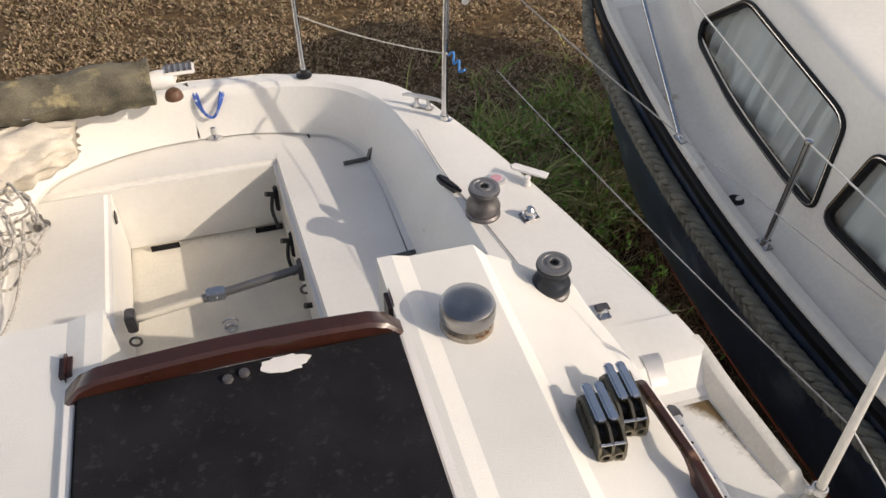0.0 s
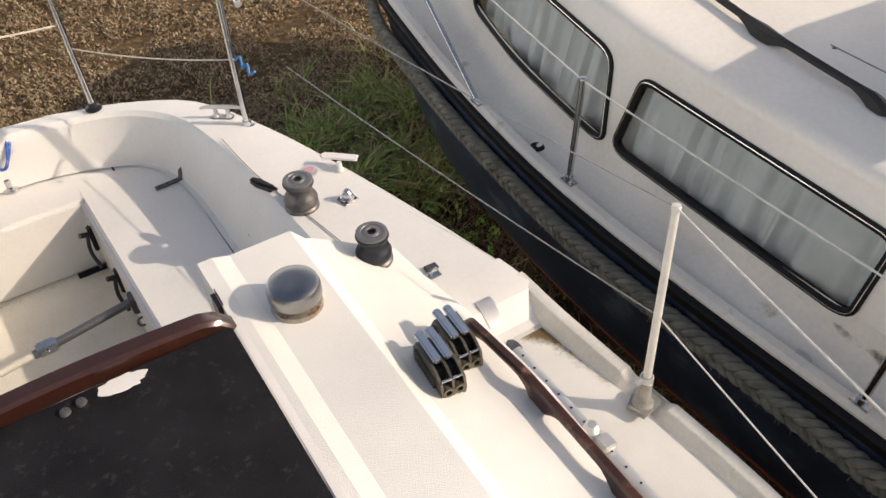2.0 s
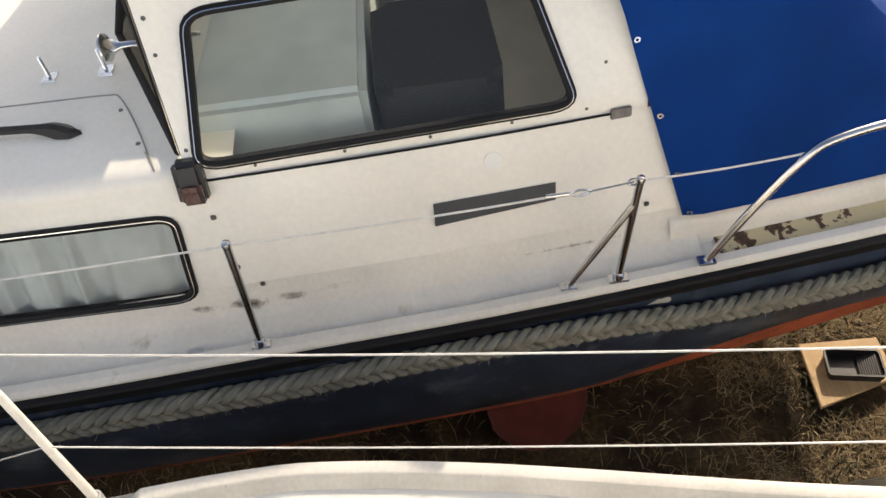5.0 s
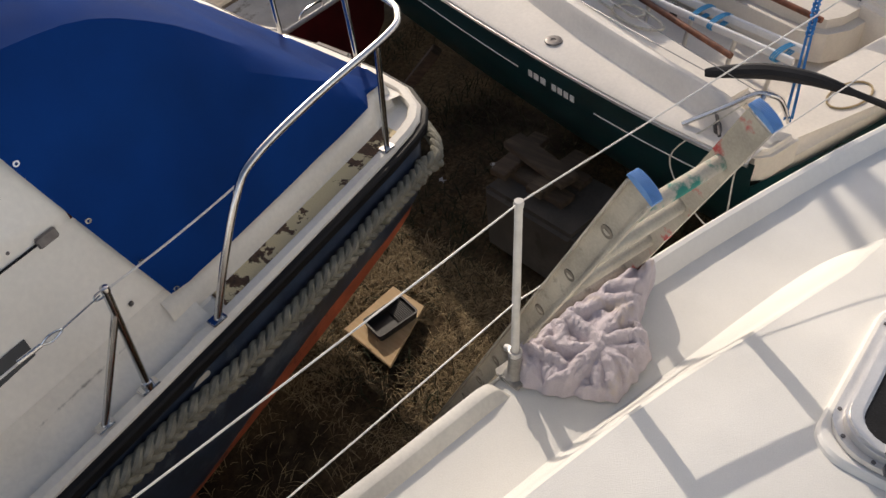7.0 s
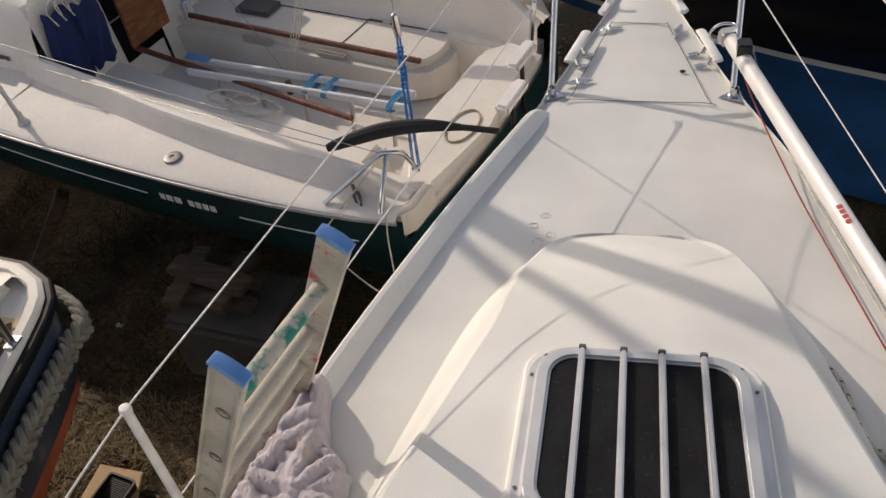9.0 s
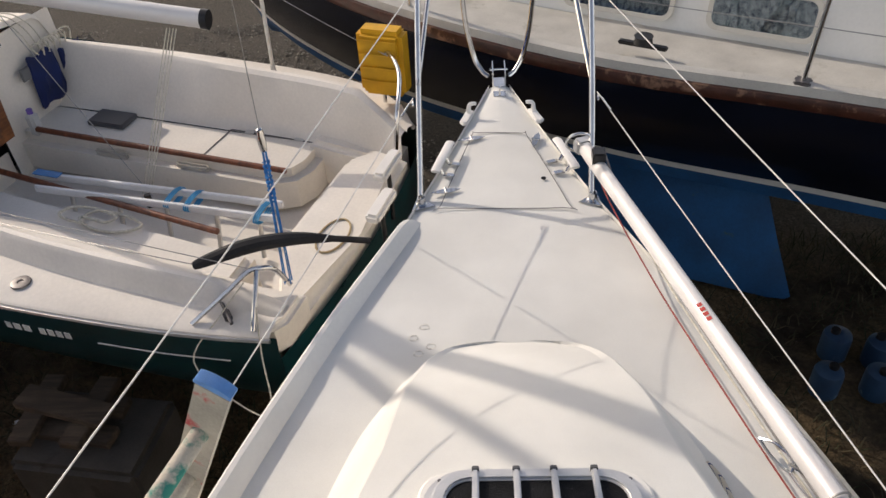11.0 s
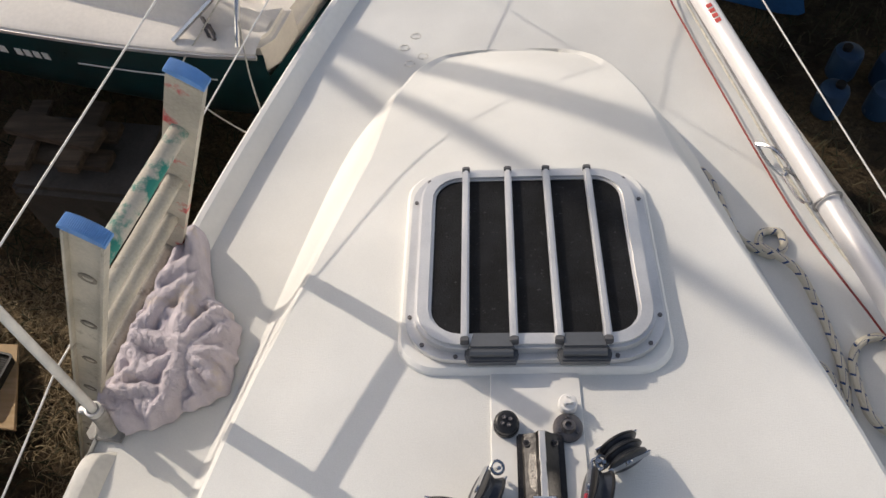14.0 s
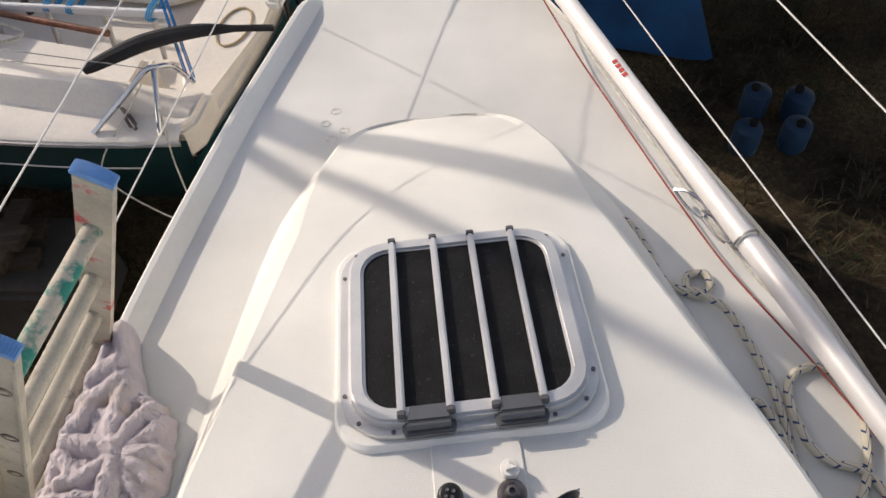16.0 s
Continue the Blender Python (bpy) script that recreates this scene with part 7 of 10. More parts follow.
    part("stripe", bm, WHITEPL, dayboat, "thin white line on the topsides")
    # name on the topsides, as plain pale bars of the letters' size
    u = 1.20
    for k, wd in enumerate((0.042, 0.052, 0.055, 0.0, 0.044, 0.044, 0.044, 0.044)):
        if wd:
            bm = bmesh.new()
            w0 = lerp_table(NEARB, u - wd / 2) * 0.985 + 0.016
            box(bm, (u - wd * 0.72, w0, 1.074), (u, w0 + 0.003, 1.110), 0.0, DAYM)
            part("name_bar", bm, WHITEPL, dayboat, "pale bar of the boat's lettering")
        u -= wd if wd else 0.03
    # seats, sole, stern locker
    bm = bmesh.new()
    prism(bm, [(0.42, -0.60), (2.42, -0.62), (2.42, -0.20), (0.60, -0.17), (0.47, -0.24), (0.42, -0.36)], 0.80, 1.085, 0.055, DAYM, 4)
    part("locker_seat", bm, DWHITE, dayboat, "white rounded locker seat")
    bm = bmesh.new()
    prism(bm, [(0.35, 0.45), (2.42, 0.27), (2.42, 0.60), (0.35, 0.74)], 0.80, 1.085, 0.03, DAYM, 3)
    part("cockpit_seat", bm, DWHITE, dayboat, "white cockpit seat")
    bm = bmesh.new()
    prism(bm, [(-0.05, -0.7), (2.5, -0.7), (2.5, 0.8), (-0.05, 0.8)], 0.78, 0.83, 0, DAYM)
    part("cockpit_sole", bm, DWHITE, dayboat, "white cockpit sole")
    bm = bmesh.new()
    prism(bm, [(-0.14, -0.40), (0.05, -0.45), (0.18, -0.30), (0.20, 0.30), (0.12, 0.66), (0.02, 0.86), (-0.08, 0.93), (-0.13, 0.86), (-0.17, 0.30)], 0.83, 1.20, 0.05, DAYM, 3)
    part("stern_locker", bm, DWHITE, dayboat, "white rounded stern moulding")
    bm = bmesh.new()
    prism(bm, [(-0.06, -0.62), (0.50, -0.74), (0.50, -0.50), (-0.04, -0.40)], 0.83, 1.13, 0.03, DAYM, 3)
    part("stern_seat", bm, DWHITE, dayboat, "white moulded corner seat")
    bm = bmesh.new()
    prism(bm, [(-0.135, 0.80), (0.12, 0.80), (0.14, 1.04), (0.0, 1.055), (-0.10, 1.03), (-0.135, 0.97)], 1.09, 1.263, 0.025, DAYM, 3)
    part("quarter_moulding", bm, DWHITE, dayboat, "white rounded quarter moulding")
    # darker blocks for the shade in the seat's finger recesses, and a lid with hinges
    for u0, u1 in ((1.0, 1.22), (1.55, 1.78)):
        bm = bmesh.new()
        box(bm, (u0, -0.215, 1.03), (u1, -0.185, 1.075), 0.012, DAYM)
        part("finger_recess_shade", bm, INSIDE, dayboat, "darker block for the shade in a finger recess")
    bm = bmesh.new()
    pts = [sb(1.08, -0.24, 1.0868), sb(1.06, -0.57, 1.0868), sb(0.48, -0.55, 1.0868)]
    for a, b in zip(pts, pts[1:]):
        sweep(bm, [a, b], 0.004, 4)
    part("lid_joint", bm, BRONZE, dayboat, "dark joint of the locker lid")
    for u in (0.93, 0.60):
        bm = bmesh.new()
        box(bm, (u - 0.03, -0.585, 1.086), (u + 0.03, -0.545, 1.094), 0.003, DAYM)
        part("hinge", bm, ALU, dayboat, "grey metal hinge")
    # cabin with its bulkhead
    bm = bmesh.new()
    rows = []
    for u in (2.35, 2.36, 2.45, 2.8, 3.4, 4.2, 4.9, 5.2, 5.35):
        w = lerp_table(NEARB, u) - 0.42
        h = 1.70 - 0.05 * (u - 2.35) - (0.12 if u > 5.1 else 0) - (0.2 if u > 5.3 else 0) - (0.03 if u < 2.355 else 0)
        rows.append([sb(u, v, z) for v, z in ((w, 1.25), (w - 0.015, 1.32), (w - 0.05, 1.5), (w - 0.10, h - 0.05), (w - 0.15, h - 0.015), (w - 0.24, h), (0.3, h + 0.03), (-0.3, h + 0.03), (-w + 0.24, h), (-w + 0.15, h - 0.015), (-w + 0.10, h - 0.05), (-w + 0.05, 1.5), (-w + 0.015, 1.32), (-w, 1.25))])
    skin(bm, rows)
    part("cabin_top", bm, DWHITE, dayboat, "white rounded cabin top")
    bm = bmesh.new()
    rows = [[sb(2.37 - 0.10 * (1.7 - z) * 0.4, v, z) for z in (0.8, 1.0, 1.2, 1.4, 1.66)] for v in steps(-0.80, -0.10, 6)]
    skin(bm, rows)
    rows = [[sb(2.37 - 0.10 * (1.7 - z) * 0.4, v, z) for z in (0.8, 1.0, 1.2, 1.4, 1.66)] for v in steps(0.24, 0.70, 4)]
    skin(bm, rows)
    rows = [[sb(2.37, v, z) for z in (0.8, 1.02)] for v in steps(-0.10, 0.24, 3)]
    skin(bm, rows)
    part("cabin_bulkhead", bm, DWHITE, dayboat, "white cabin bulkhead round the companionway")
    # a black panel stands in for the shade inside the cabin
    bm = bmesh.new()
    box(bm, (2.42, -0.14, 0.82), (2.45, 0.28, 1.66), 0, DAYM)
    part("companionway", bm, RUBBER, dayboat, "black panel for the shade inside the companionway")
    # cabin side: a dark window, a strip of small lettering as plain bars; a cable gland on the roof
    side = Matrix.Translation(sb(3.16, 0.742, 1.44)) @ Matrix(((-SU.x, 0, SV.x, 0), (-SU.y, 0, SV.y, 0), (0, 1, 0, 0), (0, 0, 0, 1))) @ Matrix.Rotation(radians(-12), 4, "X")
    bm = bmesh.new()
    ring_prism(bm, round_rect(0.56, 0.20, 0.06), round_rect(0.52, 0.16, 0.045), -0.02, 0.012, side)
    wn = part("cabin_window", bm, DWHITE, dayboat, "white moulded window surround")
    bm = bmesh.new()
    prism(bm, round_rect(0.525, 0.165, 0.046), -0.015, 0.004, 0, side)
    part("pane", bm, mat("smoked_acrylic", (0.006, 0.007, 0.009), 0.12, var=0.1), wn, "smoked acrylic pane")
    for k in range(7):
        bm = bmesh.new()
        box(bm, (0.335 + 0.030 * k, -0.115 + 0.004 * (k % 2), -0.002), (0.356 + 0.030 * k, -0.090, 0.0035), 0, side)
        part("letter_bar", bm, mat("dark_letter", (0.06, 0.06, 0.065), 0.6), dayboat, "small dark bar of lettering")
    bm = bmesh.new()
    spin(bm, [(0.07, 0.0), (0.068, 0.02), (0.04, 0.03), (0.036, 0.08), (0.045, 0.09), (0.04, 0.11), (0, 0.115)], Matrix.Translation(sb(2.46, -0.33, 1.71)), 20)
    part("roof_winch", bm, DARKALU, dayboat, "small dark winch on the cabin top")
    bm = bmesh.new()
    for k in range(3):
        sweep(bm, smooth_path([sb(2.46, -0.36 - 0.03 * k, 1.75), sb(2.36, -0.42 - 0.04 * k, 1.735), sb(2.30, -0.46 - 0.05 * k, 1.64), sb(2.29, -0.50 - 0.05 * k, 1.50)], 5), 0.004, 6)
    part("halyard_tail", bm, ROPEWHITE, dayboat, "thin halyard tails led to the bags")
    bm = bmesh.new()
    box(bm, (2.30, -0.315, 1.62), (2.325, -0.275, 1.70), 0.008, DAYM)
    part("jam_cleat", bm, PLASTIC, dayboat, "small black jam cleat")
    bm = bmesh.new()
    box(bm, (2.29, -0.09, 1.04), (2.315, 0.235, 1.74), 0.004, DAYM @ Matrix.Rotation(radians(-3), 4, "Y"))
    part("washboard", bm, mat("orange_ply", (0.26, 0.10, 0.035), 0.5, var=0.3, scale=7, bump=0.03, wave=((0.14, 0.05, 0.02), (8, 8, 40)), spots=(0.10, 0.05, 0.03), spot_scale=6, spot_cut=0.6), dayboat, "stained orange-brown plywood washboard")
    bm = bmesh.new()
    rows = []
    for u in steps(2.4, 6.0, 18):
        a, b = lerp_table(NEARB, u), lerp_table(FARB, u)
        rows.append([sb(u, -b + (a + b) * k, 1.252 + 0.004 * max(0, u - 2.5) ** 2 + 0.03 * (1 - (2 * k - 1) ** 2)) for k in steps(0, 1, 8)])
    skin(bm, rows)
    part("foredeck", bm, DWHITE, dayboat, "white foredeck")
    # fittings
    bm = bmesh.new()
    spin(bm, [(0.045, 0), (0.043, 0.006), (0.03, 0.009), (0.014, 0.008), (0.012, 0.004), (0, 0.004)], Matrix.Translation(sb(1.13, 1.08, 1.262)), 24)
    part("deck_vent", bm, BRONZE, dayboat, "round bronze deck filler")
    bm = bmesh.new()
    m = Matrix.Translation(sb(0.11, 1.03, 1.262)) @ Matrix.Rotation(radians(30), 4, "Z")
    sweep(bm, [m @ Vector(p) for p in ((0, -0.075, 0.03), (0, -0.03, 0.036), (0, 0.03, 0.036), (0, 0.075, 0.03))], 0.008, 8)
    box(bm, (-0.016, -0.03, 0), (0.016, 0.03, 0.03), 0.006, m)
    part("cleat", bm, BRONZE, dayboat, "grey mooring cleat")
    bm = bmesh.new()
    sweep(bm, smooth_path([sb(0.24, 1.10, 1.26), sb(0.12, 0.98, 1.36), sb(0.05, 0.90, 1.42), sb(0.0, 0.87, 1.425), sb(-0.03, 0.83, 1.39), sb(-0.06, 0.79, 1.28)], 5), 0.011, 10)
    hs = part("traveller_frame", bm, STEEL, dayboat, "bent steel tube frame on the quarter")
    bm = bmesh.new()
    rod(bm, sb(-0.03, 1.07, 1.26), sb(0.02, 0.885, 1.42), 0.011, 10)
    part("frame_leg", bm, STEEL, hs)
    bm = bmesh.new()
    sweep(bm, smooth_path([sb(0.32, 0.90, 1.39), sb(0.22, 0.83, 1.415), sb(0.1, 0.75, 1.435), sb(-0.05, 0.67, 1.435), sb(-0.2, 0.60, 1.41), sb(-0.34, 0.54, 1.38)], 5), lambda t: 0.014 + 0.020 * math.sin(math.pi * min(1, t * 1.25 + 0.02)) ** 0.7, 10)
    part("tiller", bm, mat("black_tiller_cover", (0.02, 0.02, 0.022), 0.8, var=0.3, scale=12, bump=0.05), dayboat, "tiller in a black fabric cover")
    for u, v, z in ((-0.20, -0.02, 1.36), (-0.28, 0.27, 1.34)):
        bm = bmesh.new()
        box(bm, (u - 0.035, v - 0.12, z), (u + 0.035, v + 0.12, z + 0.05), 0.014, DAYM)
        rl = part("step_pad", bm, WHITEPL, dayboat, "white folding step pad")
        bm = bmesh.new()
        rod(bm, sb(u, v, z - 0.3), sb(u, v, z), 0.012, 10)
        part("step_post", bm, PLASTIC, rl, "dark post")
    bm = bmesh.new()
    sweep(bm, smooth_path([sb(-0.12, -0.30, 1.22), sb(-0.16, -0.28, 1.5), sb(-0.10, -0.5, 1.62), sb(0.05, -0.72, 1.62), sb(0.12, -0.78, 1.5), sb(0.13, -0.80, 1.27)], 5), 0.012, 10)
    part("stern_rail", bm, STEEL, dayboat, "bent steel stern rail")
    # stanchions
    for u, v, lean in ((2.15, 1.12, 0.03), (0.95, -0.98, -0.03), (3.6, 1.02, 0.03)):
        bm = bmesh.new()
        rod(bm, sb(u, v, 1.26), sb(u, v + lean, 1.82), 0.012, 12)
        spin(bm, [(0.035, 0), (0.03, 0.012), (0.018, 0.03), (0.016, 0.07), (0.012, 0.072)], Matrix.Translation(sb(u, v, 1.255)), 14)
        part("stanchion", bm, STAN, dayboat, "pale stanchion in a cast foot")
    wire(sb(3.6, 1.05, 1.81), sb(2.15, 1.15, 1.81), 0.0022, 0.01, dayboat, GREYWIRE, "guard_wire", "grey guard wire")
    wire(sb(2.15, 1.15, 1.81), sb(0.02, 0.885, 1.42), 0.0022, 0.01, dayboat, GREYWIRE, "guard_wire", "grey guard wire")
    wire(sb(2.2, 0.83, 1.39), sb(0.3, 0.90, 1.40), 0.0026, 0.015, dayboat, GREYWIRE, "coaming_line", "thin grey line along the coaming")
    wire(sb(0.95, -1.01, 1.81), sb(0.05, -0.72, 1.6), 0.0022, 0.01, dayboat, GREYWIRE, "guard_wire", "grey guard wire")


day_hull()


def day_rig():
    """Boom, mast, sheets and tackles above the cockpit."""
    bm = bmesh.new()
    m = along(sb(0.98, -0.48, 1.83), sb(2.55, -0.30, 1.98))
    spin(bm, [(0, 0), (0.043, 0.0), (0.043, 1.65), (0, 1.65)], m @ Matrix.Diagonal((1, 1.2, 1, 1)), 16)
    boom = part("boom", bm, ALUPAINT, dayboat, "silver aluminium boom")
    bm = bmesh.new()
    spin(bm, [(0.0, -0.02), (0.046, -0.018), (0.046, 0.02), (0.043, 0.022)], m @ Matrix.Diagonal((1, 1.2, 1, 1)), 16)
    part("end_cap", bm, PLASTIC, boom, "black boom end cap")
    bm = bmesh.new()
    spin(bm, [(0, 0), (0.05, 0), (0.05, 7.5), (0, 7.5)], Matrix.Translation(sb(2.6, 0.14, 1.30)) @ Matrix.Diagonal((1, 1.35, 1, 1)), 16)
    part("mast", bm, ALUPAINT, dayboat, "silver aluminium mast")
    # unseen pole from the gooseneck, added to cast a shade band on the foredeck
    bm = bmesh.new()
    rod(bm, (3.24, -4.28, 2.5), (3.42, -3.76, 4.9), 0.03)
    part("shade_pole", bm, ALUPAINT, dayboat, "unseen silver pole added to cast shade on the yacht's foredeck")
    # mainsheet: grey parts near the boom, blue tackle at the quarter
    blue = mat("bright_blue_cord", (0.03, 0.20, 0.50), 0.8, var=0.2, scale=40, fine=400, bump=0.06)
    for k in range(4):
        wire(sb(1.12 + 0.02 * k, -0.40, 1.80), sb(1.28 + 0.012 * k, 0.0 + 0.01 * k, 0.98), 0.0035, 0, dayboat, ROPEWHITE, "mainsheet", "grey-white mainsheet part")
    top, low = sb(0.17, 0.43, 1.70), sb(-0.06, 0.80, 1.30)
    for k in range(4):
        d = Vector((0.020 * (k % 2) - 0.010, 0.020 * (k // 2) - 0.010, 0))
        wire(top + d * 0.6, low + d * 1.3, 0.0032, 0, dayboat, blue, "blue_tackle", "bright blue cord of the tackle")
    bm = bmesh.new()
    spin(bm, [(0, -0.06), (0.016, -0.055), (0.02, 0), (0.014, 0.05), (0, 0.06)], Matrix.Translation(top + Vector((0, 0, 0.05))), 12)
    part("tackle_block", bm, STEEL, dayboat, "small steel tackle block")
    bm = bmesh.new()
    for k in range(9):
        c = top.lerp(low, 0.1 + 0.035 * k)
        sweep(bm, [c + Vector((0.014 * math.cos(a), 0.014 * math.sin(a), 0.006 * math.sin(2 * a + k))) for a in steps(0, 2 * math.pi, 10)[:-1]], 0.004, 6, closed=True)
    kn = part("knots", bm, blue, dayboat, "bright blue knotted turns")
    kn["kind"] = "stuff"
    wire(top + Vector((0, 0, 0.1)), sb(-0.1, 0.8, 2.75), 0.0022, 0, dayboat, GREYWIRE, "backstay", "thin backstay wire")
    wire(sb(1.28, 0.0, 0.95), sb(2.9, -0.1, 3.6), 0.0022, 0, dayboat, GREYWIRE, "topping_lift", "thin rigging line")
    bm = bmesh.new()
    spin(bm, [(0, -0.03), (0.02, -0.03), (0.024, 0.0), (0.018, 0.05), (0, 0.05)], Matrix.Translation(sb(1.3, 0.02, 0.92)), 14)
    part("mainsheet_block", bm, PLASTIC, dayboat, "black mainsheet block on the sole")
    # loose line hanging from the quarter
    bm = bmesh.new()
    sweep(bm, smooth_path([sb(0.05, 0.95, 1.40), sb(0.12, 1.05, 1.30), sb(0.2, 1.2, 1.15), sb(-0.02, 1.26, 1.02), sb(-0.18, 1.28, 1.05), sb(-0.08, 1.12, 1.2), sb(-0.02, 1.0, 1.33)], 6), 0.0035, 6)
    tagged(part("loose_line", bm, ROPEWHITE), "thin white line hanging in a loop off the stern quarter", "rope")


day_rig()


def day_clutter():
    pole = mat("brown_varnished_pole", (0.20, 0.065, 0.03), 0.35, var=0.25, scale=9, bump=0.02, wave=((0.12, 0.04, 0.02), (30, 30, 3)))
    for a, b, lab in (((2.17, -0.20, 1.15), (0.50, -0.20, 1.12), "reddish brown wooden pole lying on the locker seat"), ((2.30, 0.18, 1.12), (0.60, 0.36, 1.105), "reddish brown wooden pole lying along the cockpit seat")):
        bm = bmesh.new()
        rod(bm, sb(*a), sb(*b), 0.018, 12, 0.017)
        tagged(part("wooden_pole", bm, pole), lab, "pole", "poles in the cockpit")
    # folded aluminium boarding ladder with blue lashings
    lad = thing("boarding_ladder", tuple(sb(1.1, 0.15, 1.08)), "white aluminium boarding ladder lashed with blue cord, lying in the cockpit", "ladder")
    for a, b in (((1.88, 0.18, 1.12), (0.36, 0.10, 1.13)), ((1.78, 0.29, 1.12), (0.34, 0.22, 1.13))):
        bm = bmesh.new()
        d = sb(*b) - sb(*a)
        box(bm, (-0.012, -0.02, 0), (0.012, 0.02, d.length), 0.004, along(sb(*a), sb(*b)))
        part("rail", bm, mat("white_painted_rail", (0.72, 0.72, 0.72), 0.35), lad, "white rail")
    for t in (0.15, 0.35, 0.55, 0.75, 0.92):
        p = sb(1.83, 0.24, 1.10).lerp(sb(0.35, 0.16, 1.11), t)
        bm = bmesh.new()
        rod(bm, p, p + Vector((0, 0, -0.26)) + SV * 0.05, 0.013, 10)
        part("rung", bm, ALU, lad, "aluminium rung")
    bc = mat("sky_blue_cord", (0.05, 0.30, 0.55), 0.8, fine=400, bump=0.06)
    for u in (0.95, 0.83, 0.42):
        bm = bmesh.new()
        for k in range(3):
            c = sb(u + 0.012 * k, 0.18, 1.125)
            sweep(bm, [c + SV * (0.085 * math.cos(a)) + Vector((0, 0, 0.03 * math.sin(a))) for a in steps(0, 2 * math.pi, 14)[:-1]], 0.0045, 6, closed=True)
        part("lashing", bm, bc, lad, "bright blue cord lashing")
    bm = bmesh.new()
    box(bm, (1.70, 0.155, 1.141), (1.87, 0.205, 1.146), 0.0, DAYM)
    part("blue_label", bm, mat("blue_label", (0.06, 0.22, 0.5), 0.5), lad, "blue label at the ladder's end")
    # coil of rope on the near seat, with a tail
    bm = bmesh.new()
    pts = []
    random.seed(8)
    for k in range(70):
        a = k * 0.36
        r = 0.10 + 0.05 * math.sin(k * 0.21)
        pts.append(sb(1.22 + 1.5 * r * math.cos(a) + 0.002 * k, 0.42 + 0.55 * r * math.sin(a), 1.10 + 0.012 * (k // 18) + 0.006 * math.sin(k)))
    sweep(bm, smooth_path(pts[:40], 2), 0.0085, 7)
    tagged(part("rope_coil", bm, ROPEWHITE), "loose coil of off-white rope on the cockpit seat", "rope")
    # grey box, bottle, bags, yellow buoyancy
    bm = bmesh.new()
    box(bm, (1.72, -0.56, 1.086), (1.98, -0.40, 1.12), 0.006, DAYM)
    tagged(part("grey_tray", bm, mat("dark_grey_plastic", (0.09, 0.09, 0.095), 0.5)), "flat dark grey plastic box on the locker seat", "box")
    bot = thing("bottle", tuple(sb(2.22, -0.24, 1.085)), "pale plastic bottle with a purple cap beside the washboard", "bottle")
    bm = bmesh.new()
    box(bm, (2.19, -0.275, 1.085), (2.25, -0.205, 1.23), 0.015, DAYM)
    part("body", bm, mat("milky_bottle", (0.6, 0.6, 0.58), 0.4), bot)
    bm = bmesh.new()
    spin(bm, [(0.018, 0), (0.018, 0.03), (0, 0.03)], Matrix.Translation(sb(2.22, -0.24, 1.228)), 12)
    part("cap", bm, mat("purple_cap", (0.16, 0.1, 0.4), 0.4), bot, "purple cap")
    bagm = mat("navy_bag_cloth", (0.01, 0.02, 0.09), 0.85, var=0.2, scale=10, fine=300, bump=0.06)
    for v0, v1, z0, z1 in ((-0.66, -0.42, 1.16, 1.48), (-0.90, -0.68, 1.13, 1.42)):
        bm = bmesh.new()
        rows = []
        for t in steps(0, 1, 8):
            z = z0 + (z1 - z0) * t
            wd = (v1 - v0) / 2 * (1.0 - 0.15 * t)
            c = (v0 + v1) / 2
            th = 0.05 * math.sin(math.pi * (0.12 + 0.8 * t))
            rows.append([sb(2.31 - th * (1 + 0.4 * math.sin(5 * a + 6 * t)) * max(0, math.sin(a)) - 0.004, c - wd * math.cos(a), z + 0.012 * math.sin(4 * a + 3 * t)) for a in steps(0, math.pi, 10)])
        skin(bm, rows)
        bmesh.ops.solidify(bm, geom=bm.faces[:], thickness=0.006)
        tagged(part("rope_bag", bm, bagm), "navy cloth rope bag hung on the bulkhead", "bag", "rope bags on the bulkhead")
    for v0, v1, z0, z1, push in ((0.31, 0.50, 1.17, 1.56, 0.03), (0.47, 0.68, 1.13, 1.58, 0.0)):
        bm = bmesh.new()
        rows = []
        for t in steps(0, 1, 10):
            z = z0 + (z1 - z0) * t
            wd = (v1 - v0) / 2 * (0.82 + 0.18 * math.sin(math.pi * min(1.0, t * 1.1)))
            c = (v0 + v1) / 2 + 0.015 * math.sin(5 * t)
            th = 0.055 * math.sin(math.pi * (0.10 + 0.8 * t))
            rows.append([sb(2.32 - push - th * (1 + 0.35 * math.sin(6 * a + 7 * t)) * max(0, math.sin(a)), c - wd * math.cos(a), z + 0.016 * math.sin(4 * a + 3 * t)) for a in steps(0, math.pi, 12)])
        skin(bm, rows)
        bmesh.ops.solidify(bm, geom=bm.faces[:], thickness=0.006)
        tagged(part("rope_bag", bm, bagm), "slumped navy cloth rope bag hung on the bulkhead beside the companionway", "bag", "rope bags on the bulkhead")
    bm = bmesh.new()
    for k in range(5):
        c = sb(2.27, 0.36 + 0.06 * k, 1.53)
        sweep(bm, smooth_path([c - Vector((0, 0, 0.02)), c + Vector((0, 0, 0.08)) + SV * 0.03, c + Vector((0, 0, 0.12)) - SV * 0.03, c + SV * -0.05 + Vector((0, 0, 0.02))], 4), 0.004, 6)
    tagged(part("bagged_rope", bm, ROPEWHITE), "pale rope ends hanging out of the slumped bags", "rope", kind="stuff")
    bm = bmesh.new()
    for k in range(6):
        c = sb(2.28, -0.52 - 0.05 * k, 1.47)
